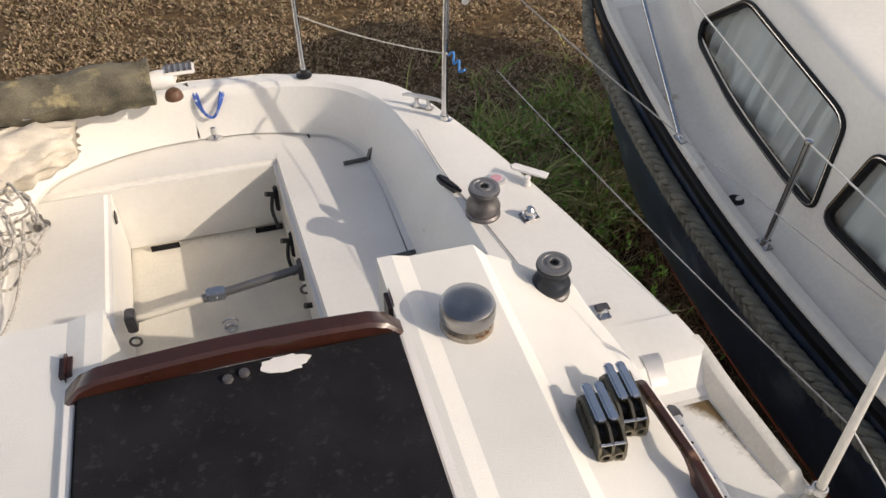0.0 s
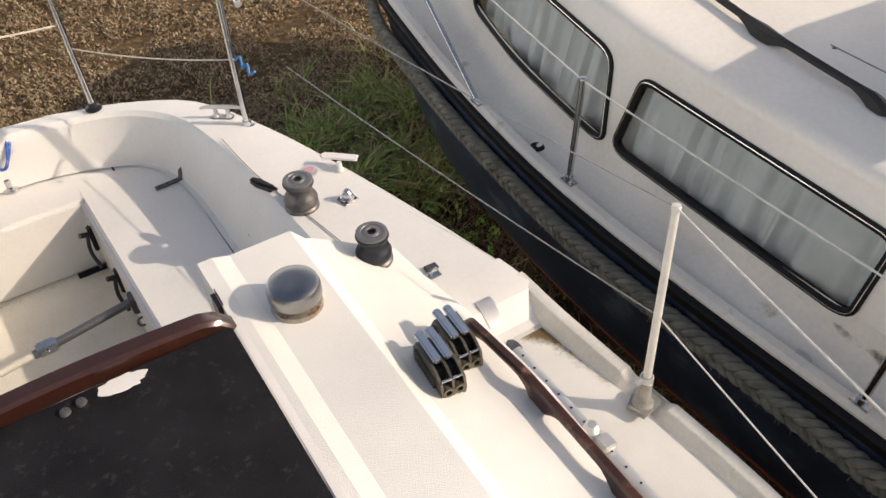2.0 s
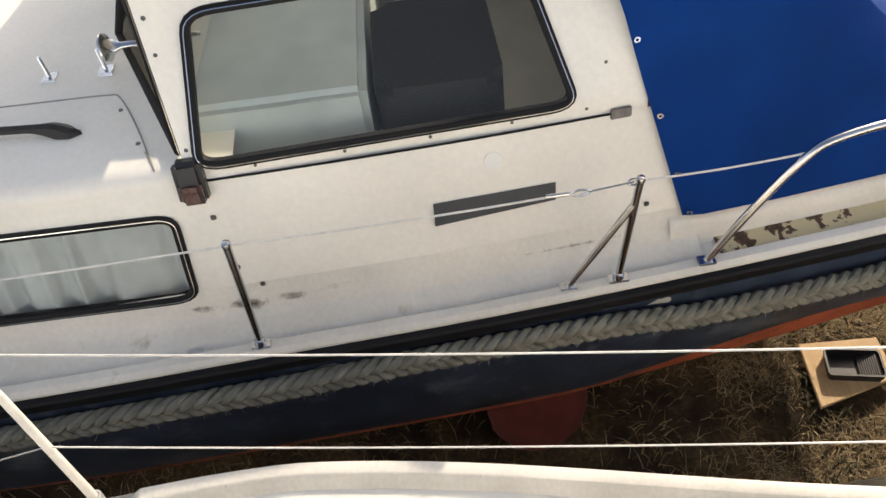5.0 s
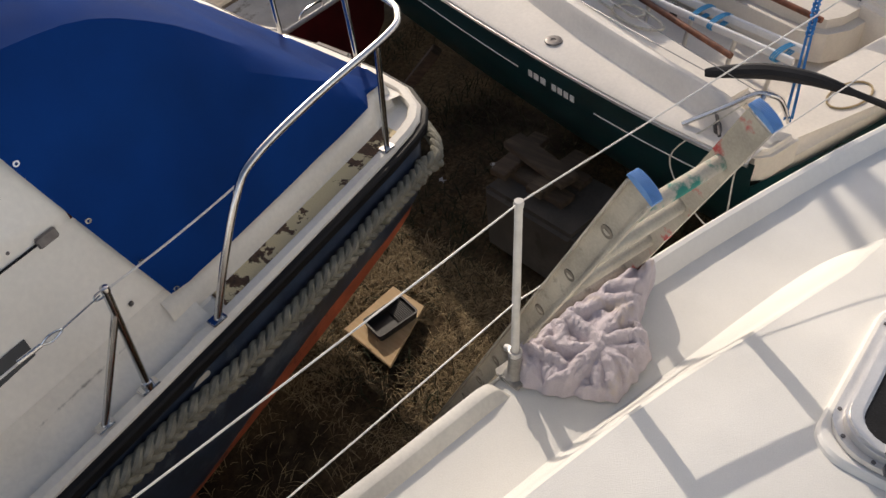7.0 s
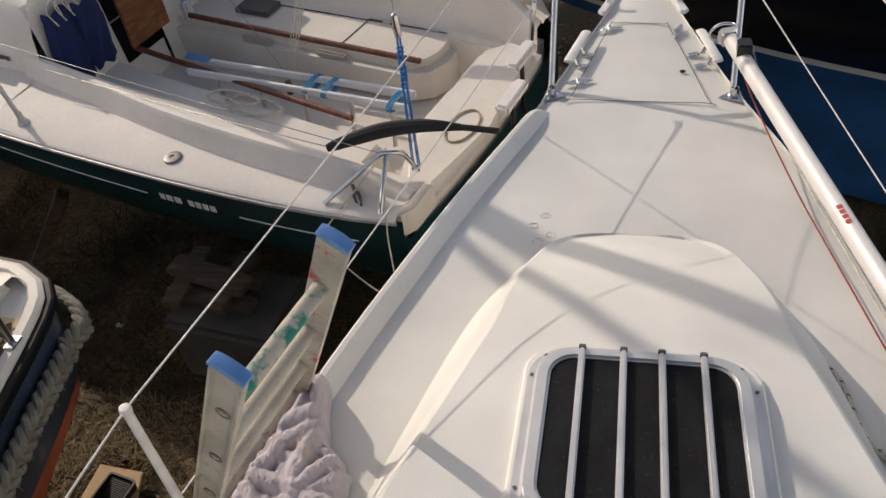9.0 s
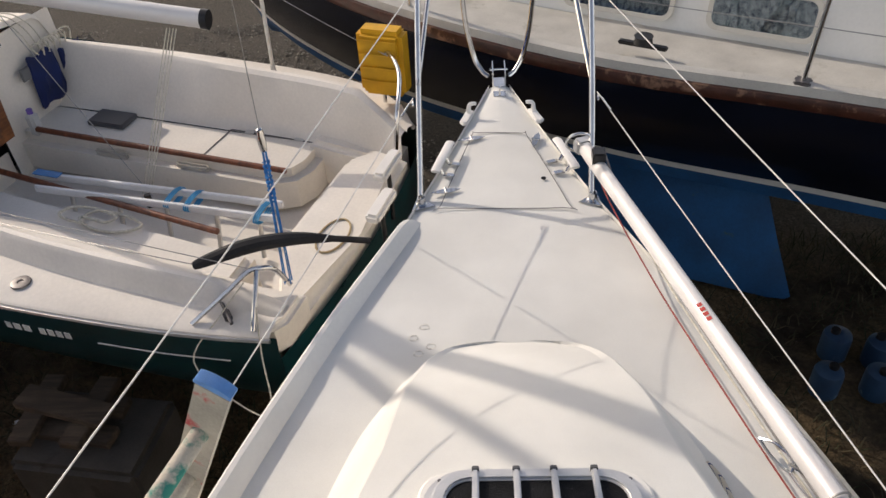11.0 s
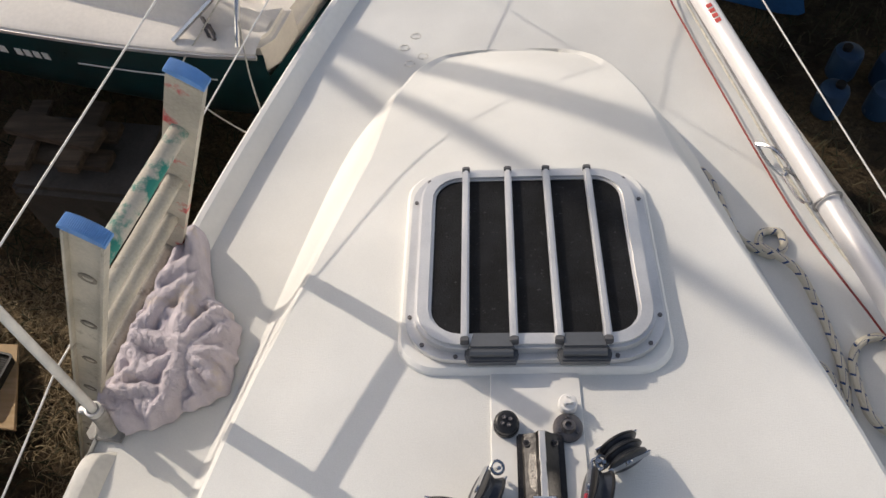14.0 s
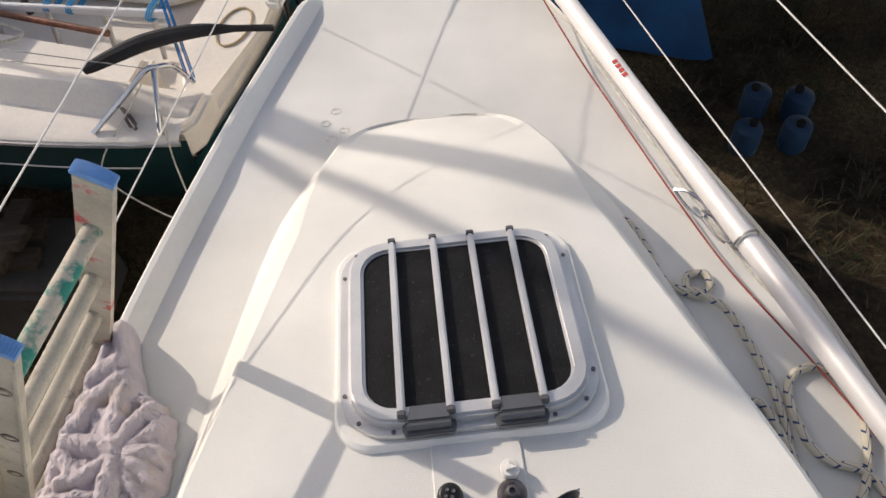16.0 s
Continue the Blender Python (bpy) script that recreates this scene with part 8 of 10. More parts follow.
        sweep(bm, smooth_path([c, c + Vector((0, 0, 0.07)) + SV * 0.03, c + Vector((0, 0, 0.05)) - SV * 0.05, c + SV * -0.04 - Vector((0, 0, 0.02))], 4), 0.005, 6)
    bg = part("bagged_rope", bm, ROPEWHITE)
    tagged(bg, "pale rope ends hanging out of the navy bags", "rope", kind="stuff")
    bm = bmesh.new()
    box(bm, (2.30, -0.48, 1.36), (2.318, -0.36, 1.44), 0.006, DAYM)
    tagged(part("grey_pad", bm, mat("mid_grey_pad", (0.16, 0.16, 0.16), 0.6)), "grey instrument cover on the bulkhead", "cover")
    yel = mat("yellow_foam_cover", (0.62, 0.33, 0.01), 0.6, var=0.12, scale=9, fine=200, bump=0.04, spots=(0.4, 0.2, 0.02), spot_cut=0.66)
    bm = bmesh.new()
    box(bm, (-0.02, -0.88, 1.33), (0.25, -0.74, 1.72), 0.03, DAYM)
    for z in (1.42, 1.5, 1.58, 1.66):
        box(bm, (0.0, -0.738, z), (0.23, -0.728, z + 0.02), 0.006, DAYM)
    tagged(part("lifebuoy_case", bm, yel), "yellow horseshoe lifebuoy in its case on the stern rail", "lifebuoy")
    # cushion-like white cover on the stern moulding and a rope ring
    bm = bmesh.new()
    sweep(bm, [sb(-0.05 + 0.07 * math.cos(a), 0.35 + 0.13 * math.sin(a), 1.205) for a in steps(0, 2 * math.pi, 20)[:-1]], 0.005, 6, closed=True)
    tagged(part("rope_ring", bm, mat("tan_cord", (0.42, 0.32, 0.18), 0.9, fine=300, bump=0.06)), "loop of tan cord on the white stern moulding", "rope")


day_clutter()

# ---- the dark twin-keel yacht ahead of the bow ----
BO = Vector((-2.295, -4.87, 0))
BU = Vector((0.883, -0.47, 0))
BV = Vector((0.47, 0.883, 0))
BE = [(-6.0, 0.9), (-3.5, 1.25), (-1.5, 1.36), (0.0, 1.46), (1.13, 1.57), (2.15, 1.51), (3.12, 1.34), (4.2, 0.92), (5.0, 0.48), (5.6, 0.05)]
BIGM = Matrix(((BU.x, BV.x, 0, BO.x), (BU.y, BV.y, 0, BO.y), (0, 0, 1, 0), (0, 0, 0, 1)))


def bb(u, v, z):
    return BO + BU * u + BV * v + Vector((0, 0, z))


bigboat = thing("twin_keel_yacht", tuple(bb(0, 0, 0.2)), "large yacht ashore with near-black topsides and blue antifouling", "yacht")


def big_hull():
    bm = bmesh.new()
    mats = [0, 0, 0, 1, 2, 2, 2]
    for s in (1, -1):
        rows = []
        for u in steps(-6.0, 5.6, 46):
            w = lerp_table(BE, u)
            sh = 1.58 + 0.012 * max(0, u - 1) ** 2
            r = 0.10 * max(0, u - 1.5) ** 1.3
            rows.append([bb(u, s * w, sh), bb(u - r * 0.2, s * w * 0.97, 1.35), bb(u - r * 0.55, s * w * 0.87, 1.08), bb(u - r * 0.8, s * w * 0.775, 0.90), bb(u - r * 0.85, s * w * 0.755, 0.845), bb(u - r, s * w * 0.735, 0.755), bb(u - r * 1.1, s * w * 0.5, 0.62), bb(u - r * 1.2, 0, 0.50)])
        skin(bm, rows, mats=mats)
    part("hull", bm, [BLACKHULL, WHITEPL, ANTIBLUE], bigboat, "glossy near-black topsides with a white boot stripe")
    for s in (1, -1):
        bm = bmesh.new()
        rows = []
        for z, u0, u1, v in ((0.78, 1.75, 0.33, 0.92), (0.4, 1.55, 0.16, 1.01), (0.06, 1.25, 0.0, 1.08), (0.03, 1.18, 0.03, 1.08)):
            v *= s
            rows.append([bb(u0, v, z), bb(u0 - 0.12, v + 0.05, z), bb((u0 + u1) / 2, v + 0.07, z), bb(u1 + 0.1, v + 0.03, z), bb(u1, v, z), bb(u1 + 0.1, v - 0.03, z), bb((u0 + u1) / 2, v - 0.07, z), bb(u0 - 0.12, v - 0.05, z)])
        skin(bm, rows, closed=True, cap=True)
        part("bilge_keel", bm, ANTIBLUE, bigboat, "blue painted bilge keel")
    # rubbing strake, bulwark, side deck, cabin
    bm = bmesh.new()
    us = steps(-5.9, 5.5, 44)
    rows = []
    for u in us:
        w, sh = lerp_table(BE, u), 1.58 + 0.012 * max(0, u - 1) ** 2
        rows.append([bb(u, w - 0.03, sh + 0.02), bb(u, w + 0.012, sh + 0.018), bb(u, w + 0.02, sh - 0.01), bb(u, w + 0.012, sh - 0.045), bb(u, w - 0.02, sh - 0.05)])
    skin(bm, rows, closed=True, cap=True)
    part("rubbing_strake", bm, OLDWOOD, bigboat, "brown wooden rubbing strake")
    bm = bmesh.new()
    rows = []
    for u in us:
        w, sh = lerp_table(BE, u), 1.58 + 0.012 * max(0, u - 1) ** 2
        c = min(w - 0.03, 0.98 if u < 2.2 else max(0.02, 0.98 - (u - 2.2) * 0.4))
        rows.append([bb(u, w - 0.01, sh + 0.015), bb(u, w - 0.015, sh + 0.065), bb(u, w - 0.06, sh + 0.075), bb(u, w - 0.075, sh + 0.02), bb(u, max(c, w - 0.2), sh + 0.015), bb(u, c, sh + 0.012)])
    skin(bm, rows)
    part("side_deck", bm, mat("grey_cream_deck", (0.50, 0.48, 0.43), 0.6, var=0.12, scale=5, fine=120, bump=0.02, spots=(0.36, 0.34, 0.29), spot_scale=6, spot_cut=0.6), bigboat, "white bulwark and pale side deck")
    bm = bmesh.new()
    rows = []
    for u in steps(-4.5, 3.4, 26):
        w = 0.98 if u < 2.2 else max(0.3, 0.98 - (u - 2.2) * 0.45)
        h = 1.98 - 0.03 * max(0, u) - (0.25 if u > 3.3 else 0)
        rows.append([bb(u, w, 1.585), bb(u, w - 0.02, 1.70), bb(u, w - 0.07, h - 0.03), bb(u, w - 0.11, h), bb(u, 0, h + 0.05), bb(u, -w + 0.11, h), bb(u, -w, 1.6)])
    skin(bm, rows)
    part("cabin", bm, GEL, bigboat, "cream cabin sides and roof")
    # windows: frame ring, dark pane, patterned curtain
    cur = mat("patterned_curtain", (0.30, 0.31, 0.33), 0.8, var=0.2, scale=30, wave=((0.06, 0.07, 0.10), (50, 50, 30)))
    for u0, u1 in ((1.62, 0.98), (0.80, 0.24), (-0.1, -0.9)):
        c = (u0 + u1) / 2
        m = BIGM @ Matrix.Translation((c, 0.965, 1.755)) @ Matrix.Rotation(radians(180), 4, "Z") @ Matrix.Rotation(radians(74), 4, "X")
        bm = bmesh.new()
        ring_prism(bm, round_rect(abs(u1 - u0), 0.235, 0.06), round_rect(abs(u1 - u0) - 0.05, 0.185, 0.045), -0.01, 0.012, m)
        w = part("cabin_window", bm, mat("cream_window_frame", (0.62, 0.58, 0.5), 0.4), bigboat, "cream framed cabin window")
        bm = bmesh.new()
        prism(bm, round_rect(abs(u1 - u0) - 0.05, 0.185, 0.045), -0.006, 0.002, 0, m)
        part("curtain", bm, cur, w, "grey patterned curtain")
        bm = bmesh.new()
        prism(bm, round_rect(abs(u1 - u0) - 0.05, 0.185, 0.045), 0.005, 0.008, 0, m)
        part("pane", bm, GLASS, w)
    # stanchions, guard wires, deck fitting
    for u in (-1.9, 0.22, 2.4, 4.2):
        w = lerp_table(BE, u)
        bm = bmesh.new()
        rod(bm, bb(u, w - 0.06, 1.62), bb(u - 0.03, w - 0.04, 2.22), 0.0125, 12)
        st = part("stanchion", bm, STEEL, bigboat, "steel stanchion")
        bm = bmesh.new()
        box(bm, (u - 0.04, w - 0.10, 1.62), (u + 0.04, w - 0.02, 1.66), 0.008, BIGM)
        part("foot", bm, BRONZE, st, "dark foot")
    for z in (1.93, 2.2):
        for a, b in ((-1.9, 0.22), (0.22, 2.4), (2.4, 4.2)):
            wire(bb(a - 0.03, lerp_table(BE, a) - 0.045, z), bb(b - 0.03, lerp_table(BE, b) - 0.045, z), 0.0025, 0.012, bigboat, GREYWIRE, "guard_wire", "grey guard wire")
    bm = bmesh.new()
    box(bm, (-0.13, -0.02, 0), (0.13, 0.02, 0.02), 0.006, BIGM @ Matrix.Translation((1.02, 1.36, 1.65)))
    spin(bm, [(0.05, 0.02), (0.045, 0.05), (0.05, 0.06), (0, 0.06)], BIGM @ Matrix.Translation((1.02, 1.36, 1.65)), 16)
    part("deck_fitting", bm, PLASTIC, bigboat, "black winch base on the bulwark")


big_hull()


# ---- loose things on and about the yacht ----
def ladder():
    """Fibreglass ladder leaning on the gunwale, paint-splashed, with blue end caps."""
    old = mat("paint_splashed_grp", (0.46, 0.42, 0.34), 0.7, var=0.18, scale=9, fine=160, bump=0.06, spots=(0.24, 0.21, 0.17), spot_scale=12, spot_cut=0.58)
    red = mat("red_splashed_grp", (0.46, 0.42, 0.34), 0.7, var=0.18, scale=9, fine=160, bump=0.06, spots=(0.50, 0.07, 0.07), spot_scale=16, spot_cut=0.57)
    green = mat("green_splashed_rung", (0.52, 0.47, 0.38), 0.7, var=0.15, scale=10, fine=160, bump=0.05, spots=(0.02, 0.22, 0.17), spot_scale=14, spot_cut=0.47)
    dull = mat("grey_brown_rung_end", (0.22, 0.19, 0.15), 0.7, var=0.3, scale=30, bump=0.03)
    capm = mat("blue_rubber_cap", (0.13, 0.31, 0.62), 0.55, var=0.1, scale=20)
    n1, n0 = Vector((0.66, -0.885, 2.48)), Vector((1.041, -0.969, 1.66))
    f1, f0 = Vector((0.572, -1.172, 2.48)), Vector((0.93, -1.36, 1.66))
    lad = thing("ladder", (1.6, -1.2, 0.0), "paint-splashed fibreglass ladder with blue end caps leaning on the gunwale", "ladder")
    axis = []
    for top, low, mt in ((n1, n0, old), (f1, f0, red)):
        d = (low - top).normalized()
        bottom = top + d * ((top.z - 0.0) / -d.z)
        L = (bottom - top).length
        across = (f1 - n1).normalized()
        across = (across - d * across.dot(d)).normalized()
        face = across.cross(d).normalized()
        m = Matrix(((face.x, across.x, -d.x, bottom.x), (face.y, across.y, -d.y, bottom.y), (face.z, across.z, -d.z, bottom.z), (0, 0, 0, 1)))
        s = 1 if top is n1 else -1
        # channel section: wide web, flanges turned outwards
        bm = bmesh.new()
        prof = [(-0.034, 0.0), (0.034, 0.0), (0.034, -0.018 * s), (0.029, -0.018 * s), (0.029, -0.005 * s), (-0.029, -0.005 * s), (-0.029, -0.018 * s), (-0.034, -0.018 * s)]
        skin(bm, [[(a, b, z) for a, b in prof] for z in (0.0, L * 0.5, L - 0.02)], closed=True, cap=True)
        bmesh.ops.transform(bm, matrix=m, verts=bm.verts)
        part("rail", bm, mt, lad, "worn channel-section ladder rail")
        bm = bmesh.new()
        # thin cap with a domed, finely ribbed rim
        rows = []
        for q in range(49):
            x = -0.037 + 0.074 * q / 48
            rib = 0.0016 * (q % 2)
            dome = 0.002 + 0.015 * math.sqrt(max(0.0, 1 - (x / 0.0385) ** 2)) + rib
            rows.append([(x, y * s, L - 0.006 + z) for y, z in ((-0.020 - rib * 0.6, 0.0), (-0.020 - rib * 0.6, dome * 0.9), (-0.016, dome), (0.001, dome), (0.004 + rib * 0.6, dome * 0.9), (0.004 + rib * 0.6, 0.0))])
        skin(bm, rows, closed=True, cap=True)
        bmesh.ops.transform(bm, matrix=m, verts=bm.verts)
        part("end_cap", bm, capm, lad, "ribbed blue rubber end cap")
        axis.append((top, d, L, face))
    k = 0
    z = 0.175
    (ta, da, La, fa), (tb, db, Lb, fb) = axis
    while z < La - 0.1:
        bm = bmesh.new()
        a, b = ta + da * (z + 0.02), tb + db * (z + 0.02)
        sweep(bm, [a, b], lambda t: (0.019, 0.015), 12)
        part("rung", bm, green if k < 1 else old, lad, "round rung splashed with green and red paint" if k < 1 else "worn round rung")
        for q in (a, b):
            bm = bmesh.new()
            e = (a - b).normalized()
            sgn = 1 if q is a else -1
            spin(bm, [(0.017, 0.0), (0.017, 0.0025), (0.013, 0.003), (0.010, 0.001), (0, 0.001)], along(q + e * sgn * 0.004, q + e * sgn * 0.02), 14)
            part("rung_end", bm, dull, lad, "flared rung end")
        z += 0.235
        k += 1


ladder()


def towel():
    """Mauve towel dropped in a heap: round folds gathered to a knot, with sharp creases between them."""
    cx, cy = 0.855, -1.06
    out = [(0.865, -1.412), (0.915, -1.33), (0.96, -1.20), (0.985, -1.08), (1.03, -0.93), (1.0, -0.882), (0.89, -0.868), (0.79, -0.92), (0.715, -0.965), (0.704, -1.06), (0.72, -1.15), (0.797, -1.245), (0.835, -1.39)]
    kx, ky = 0.815, -1.043
    # folds that run out from the knot: far end, bend and half width; then the loose ones, with both ends
    radial = [(0.815, -1.21, 0.02, 0.034), (0.74, -1.16, 0.012, 0.030), (0.705, -1.13, -0.006, 0.022), (0.694, -1.022, 0.006, 0.028), (0.71, -0.955, 0.008, 0.024),
              (0.736, -0.925, -0.010, 0.020), (0.872, -0.855, 0.008, 0.030), (0.945, -0.99, 0.014, 0.026), (0.945, -1.083, -0.008, 0.034), (0.865, -1.15, -0.016, 0.024)]
    loose = [(0.853, -1.39, 0.81, -1.28, 0.006, 0.036), (0.81, -1.29, 0.912, -1.24, 0.004, 0.034), (0.812, -1.248, 0.925, -1.185, 0.010, 0.034), (0.90, -1.185, 0.945, -1.10, 0.010, 0.034),
             (0.796, -1.178, 0.715, -1.14, 0.012, 0.020), (0.968, -1.065, 0.903, -1.0, 0.005, 0.026), (0.998, -0.942, 0.87, -0.943, 0.004, 0.022), (0.975, -0.915, 0.88, -0.86, 0.003, 0.020),
             (0.82, -0.892, 0.738, -0.948, 0.008, 0.020), (1.018, -0.85, 0.985, -0.914, 0.004, 0.024), (0.88, -1.32, 0.905, -1.26, 0.004, 0.022)]
    folds = [(kx, ky) + f for f in radial] + loose
    edge = smooth_path([(x, y, 0) for x, y in out], 14, closed=True)
    ang = np.array([math.atan2(p.y - cy, p.x - cx) for p in edge])
    rad = np.array([math.hypot(p.x - cx, p.y - cy) for p in edge])
    order = np.argsort(ang)
    ang, rad = ang[order], rad[order]
    n = 150
    s = np.linspace(-1, 1, n)
    U, V = np.meshgrid(s, s, indexing="ij")
    # a square of cloth drawn to a disc, then out to the heap's outline
    X, Y = U * np.sqrt(1 - V * V / 2), V * np.sqrt(1 - U * U / 2)
    R, A = np.hypot(X, Y), np.arctan2(Y, X)
    far = np.interp(A, ang, rad, period=2 * math.pi)
    far = far * (1 + 0.035 * np.sin(9 * A + 1) * np.sin(4 * A) + 0.02 * np.sin(23 * A))
    X, Y = cx + R * far * np.cos(A), cy + R * far * np.sin(A)
    d = np.clip(1 - R, 0, 1)

    def cloud(fx, fy, k, depth=0.0):
        return np.array([[noise.noise((a * fx + depth * b, b * fy - depth * a, k)) for a, b in zip(r, q)] for r, q in zip(X, Y)])
    wx, wy = X + 0.010 * cloud(14, 14, 1.7), Y + 0.010 * cloud(14, 14, 6.2)
    lift = np.zeros((n, n))
    for x0, y0, x1, y1, bend, wide in folds:
        ux, uy = x1 - x0, y1 - y0
        ll = math.hypot(ux, uy)
        k = ((wx - x0) * ux + (wy - y0) * uy) / ll ** 2
        across = ((wx - x0) * -uy + (wy - y0) * ux) / ll - bend * 4 * np.clip(k, 0, 1) * (1 - np.clip(k, 0, 1))
        over = np.maximum(np.maximum(-k, k - 1), 0) * ll
        dist = np.hypot(across, over) / (0.86 * wide)
        lift = np.maximum(lift, 1.1 * wide * np.clip(1 - dist ** 2, 0, None) ** 0.6)
    # loose cloth between and over the long folds: soft swells with creases
    swell = np.abs(cloud(15, 11, 4.1, 6.0))
    small = np.minimum(np.abs(cloud(40, 26, 9.3, 14.0)), np.abs(cloud(30, 44, 2.6, -9.0)) + 0.08)
    mound = 0.050 * (1 - np.exp(-d * 7)) + 0.036 * np.exp(-((X - 0.85) ** 2 + (Y + 1.345) ** 2) / 0.006)
    rim = np.clip(d * 14, 0, 1) ** 0.5
    Z = 0.006 + mound * rim + rim * np.maximum(lift, 0.034 * swell) + rim * (0.014 * swell + 0.016 * small)
    for turn in range(1):
        Z[1:-1, 1:-1] += 0.22 * (Z[2:, 1:-1] + Z[:-2, 1:-1] + Z[1:-1, 2:] + Z[1:-1, :-2] - 4 * Z[1:-1, 1:-1]) * 0.8
    nap = cloud(190, 190, 3.0) + 0.6 * cloud(340, 340, 7.0)
    Z += 0.0013 * nap * rim
    bm = bmesh.new()
    skin(bm, [[(X[i, j], Y[i, j], DECK + max(0.003, Z[i, j])) for j in range(n)] for i in range(n)])
    m = mat("mauve_terry_towel", (0.56, 0.51, 0.54), 0.95, var=0.10, scale=22, fine=260, bump=0.1, spots=(0.55, 0.48, 0.43), spot_scale=8, spot_cut=0.58, spec=0.1)
    m.node_tree.nodes["Bump"].inputs["Distance"].default_value = 0.004
    tagged(part("towel", bm, m, angle=180), "crumpled pale mauve terry towel beside the stanchion", "towel")


towel()


def spar():
    """Aluminium spar laid along the starboard rail, with its lines."""
    a, b = Vector((-0.315, -2.96, 1.80)), Vector((-1.34, 0.7, 1.70))
    m = along(a, b)
    L = (b - a).length
    sp = thing("spar", tuple(a), "silver aluminium spar lying along the starboard rail", "spar")
    bm = bmesh.new()
    spin(bm, [(0.0, 0.0), (0.025, 0.0), (0.028, 0.006), (0.028, L), (0, L)], m @ Matrix.Diagonal((1, 1.12, 1, 1)), 24)
    part("tube", bm, ALUPAINT, sp)
    # faded maker's mark as plain red bars
    redm = mat("faded_red_mark", (0.5, 0.06, 0.05), 0.6)
    ex = m.to_3x3() @ Vector((0, 0, 1))
    for k in range(4):
        bm = bmesh.new()
        z = 0.93 + 0.020 * k
        box(bm, (-0.008, 0.0, z), (0.008, 0.001, z + 0.013), 0, m @ Matrix.Rotation(radians(20), 4, "Z") @ Matrix.Translation((0, 0.0314, 0)))
        part("mark_bar", bm, redm, sp, "faded red bar of the maker's mark")
    # end fitting: ring and claw
    bm = bmesh.new()
    c = a + Vector((0.02, -0.03, 0.01))
    sweep(bm, [c + Vector((0.052 * math.cos(t), 0.018 * math.sin(t), 0.052 * math.sin(t))) for t in steps(0, 2 * math.pi, 24)[:-1]], 0.006, 8, closed=True)
    part("end_ring", bm, STEEL, sp, "steel ring at the spar's end")
    bm = bmesh.new()
    box(bm, (-0.035, -0.03, -0.05), (0.035, 0.03, 0.005), 0.01, m)
    part("end_fitting", bm, ALU, sp, "cast end fitting")
    bm = bmesh.new()
    box(bm, (-0.375, -2.88, 1.80), (-0.325, -2.82, 1.86), 0.006)
    tagged(part("rail_clamp", bm, PLASTIC), "black clamp on the pulpit leg beside the spar", "clamp")
    # bands and lines
    bm = bmesh.new()
    mm = m @ Matrix.Translation((0, 0, 1.62))
    sweep(bm, [mm @ Vector((0.034 * math.cos(t), 0.038 * math.sin(t), 0)) for t in steps(0, 2 * math.pi, 24)[:-1]], 0.0035, 6, closed=True)
    part("band", bm, GREYWIRE, sp, "wire band")
    redl = mat("red_line", (0.30, 0.06, 0.05), 0.8, fine=500, bump=0.05)
    rl = [(-0.335, -2.90, 1.80), (-0.38, -2.72, 1.72), (-0.49, -2.3, 1.66), (-0.55, -2.08, 1.645), (-0.612, -1.83, 1.645), (-0.665, -1.62, 1.645), (-0.735, -1.38, 1.645), (-0.86, -1.07, 1.645), (-0.98, -0.7, 1.645), (-1.06, -0.2, 1.645)]
    bm = bmesh.new()
    sweep(bm, smooth_path(rl, 5), 0.0028, 6)
    tagged(part("red_line", bm, redl), "thin faded red line laid beside the spar", "rope")
    for off, mt, lab in ((0.03, ROPEWHITE, "thin grey-white line laid beside the spar"), (0.045, GREYWIRE, "thin grey wire laid beside the spar")):
        bm = bmesh.new()
        sweep(bm, smooth_path([(x - off, y - 0.01, z + 0.02) for x, y, z in rl], 5), 0.0034, 6)
        tagged(part("grey_line", bm, mt), lab, "rope")
    bm = bmesh.new()
    c = Vector((-0.655, -1.66, 1.665))
    sweep(bm, smooth_path([c, c + Vector((-0.03, 0.03, 0.02)), c + Vector((-0.06, 0.08, 0.015)), c + Vector((-0.05, 0.11, 0.0)), c + Vector((-0.02, 0.06, -0.005)), c], 5), 0.0045, 6)
    sweep(bm, smooth_path([c + Vector((-0.05, 0.09, 0.01)), c + Vector((-0.09, 0.14, 0.01)), c + Vector((-0.10, 0.20, 0.0)), c + Vector((-0.07, 0.18, 0)), c + Vector((-0.05, 0.11, 0))], 5), 0.0045, 6)
    tagged(part("shackle_tail", bm, STEEL), "steel snap hook and rope eye beside the spar", "hook")


spar()


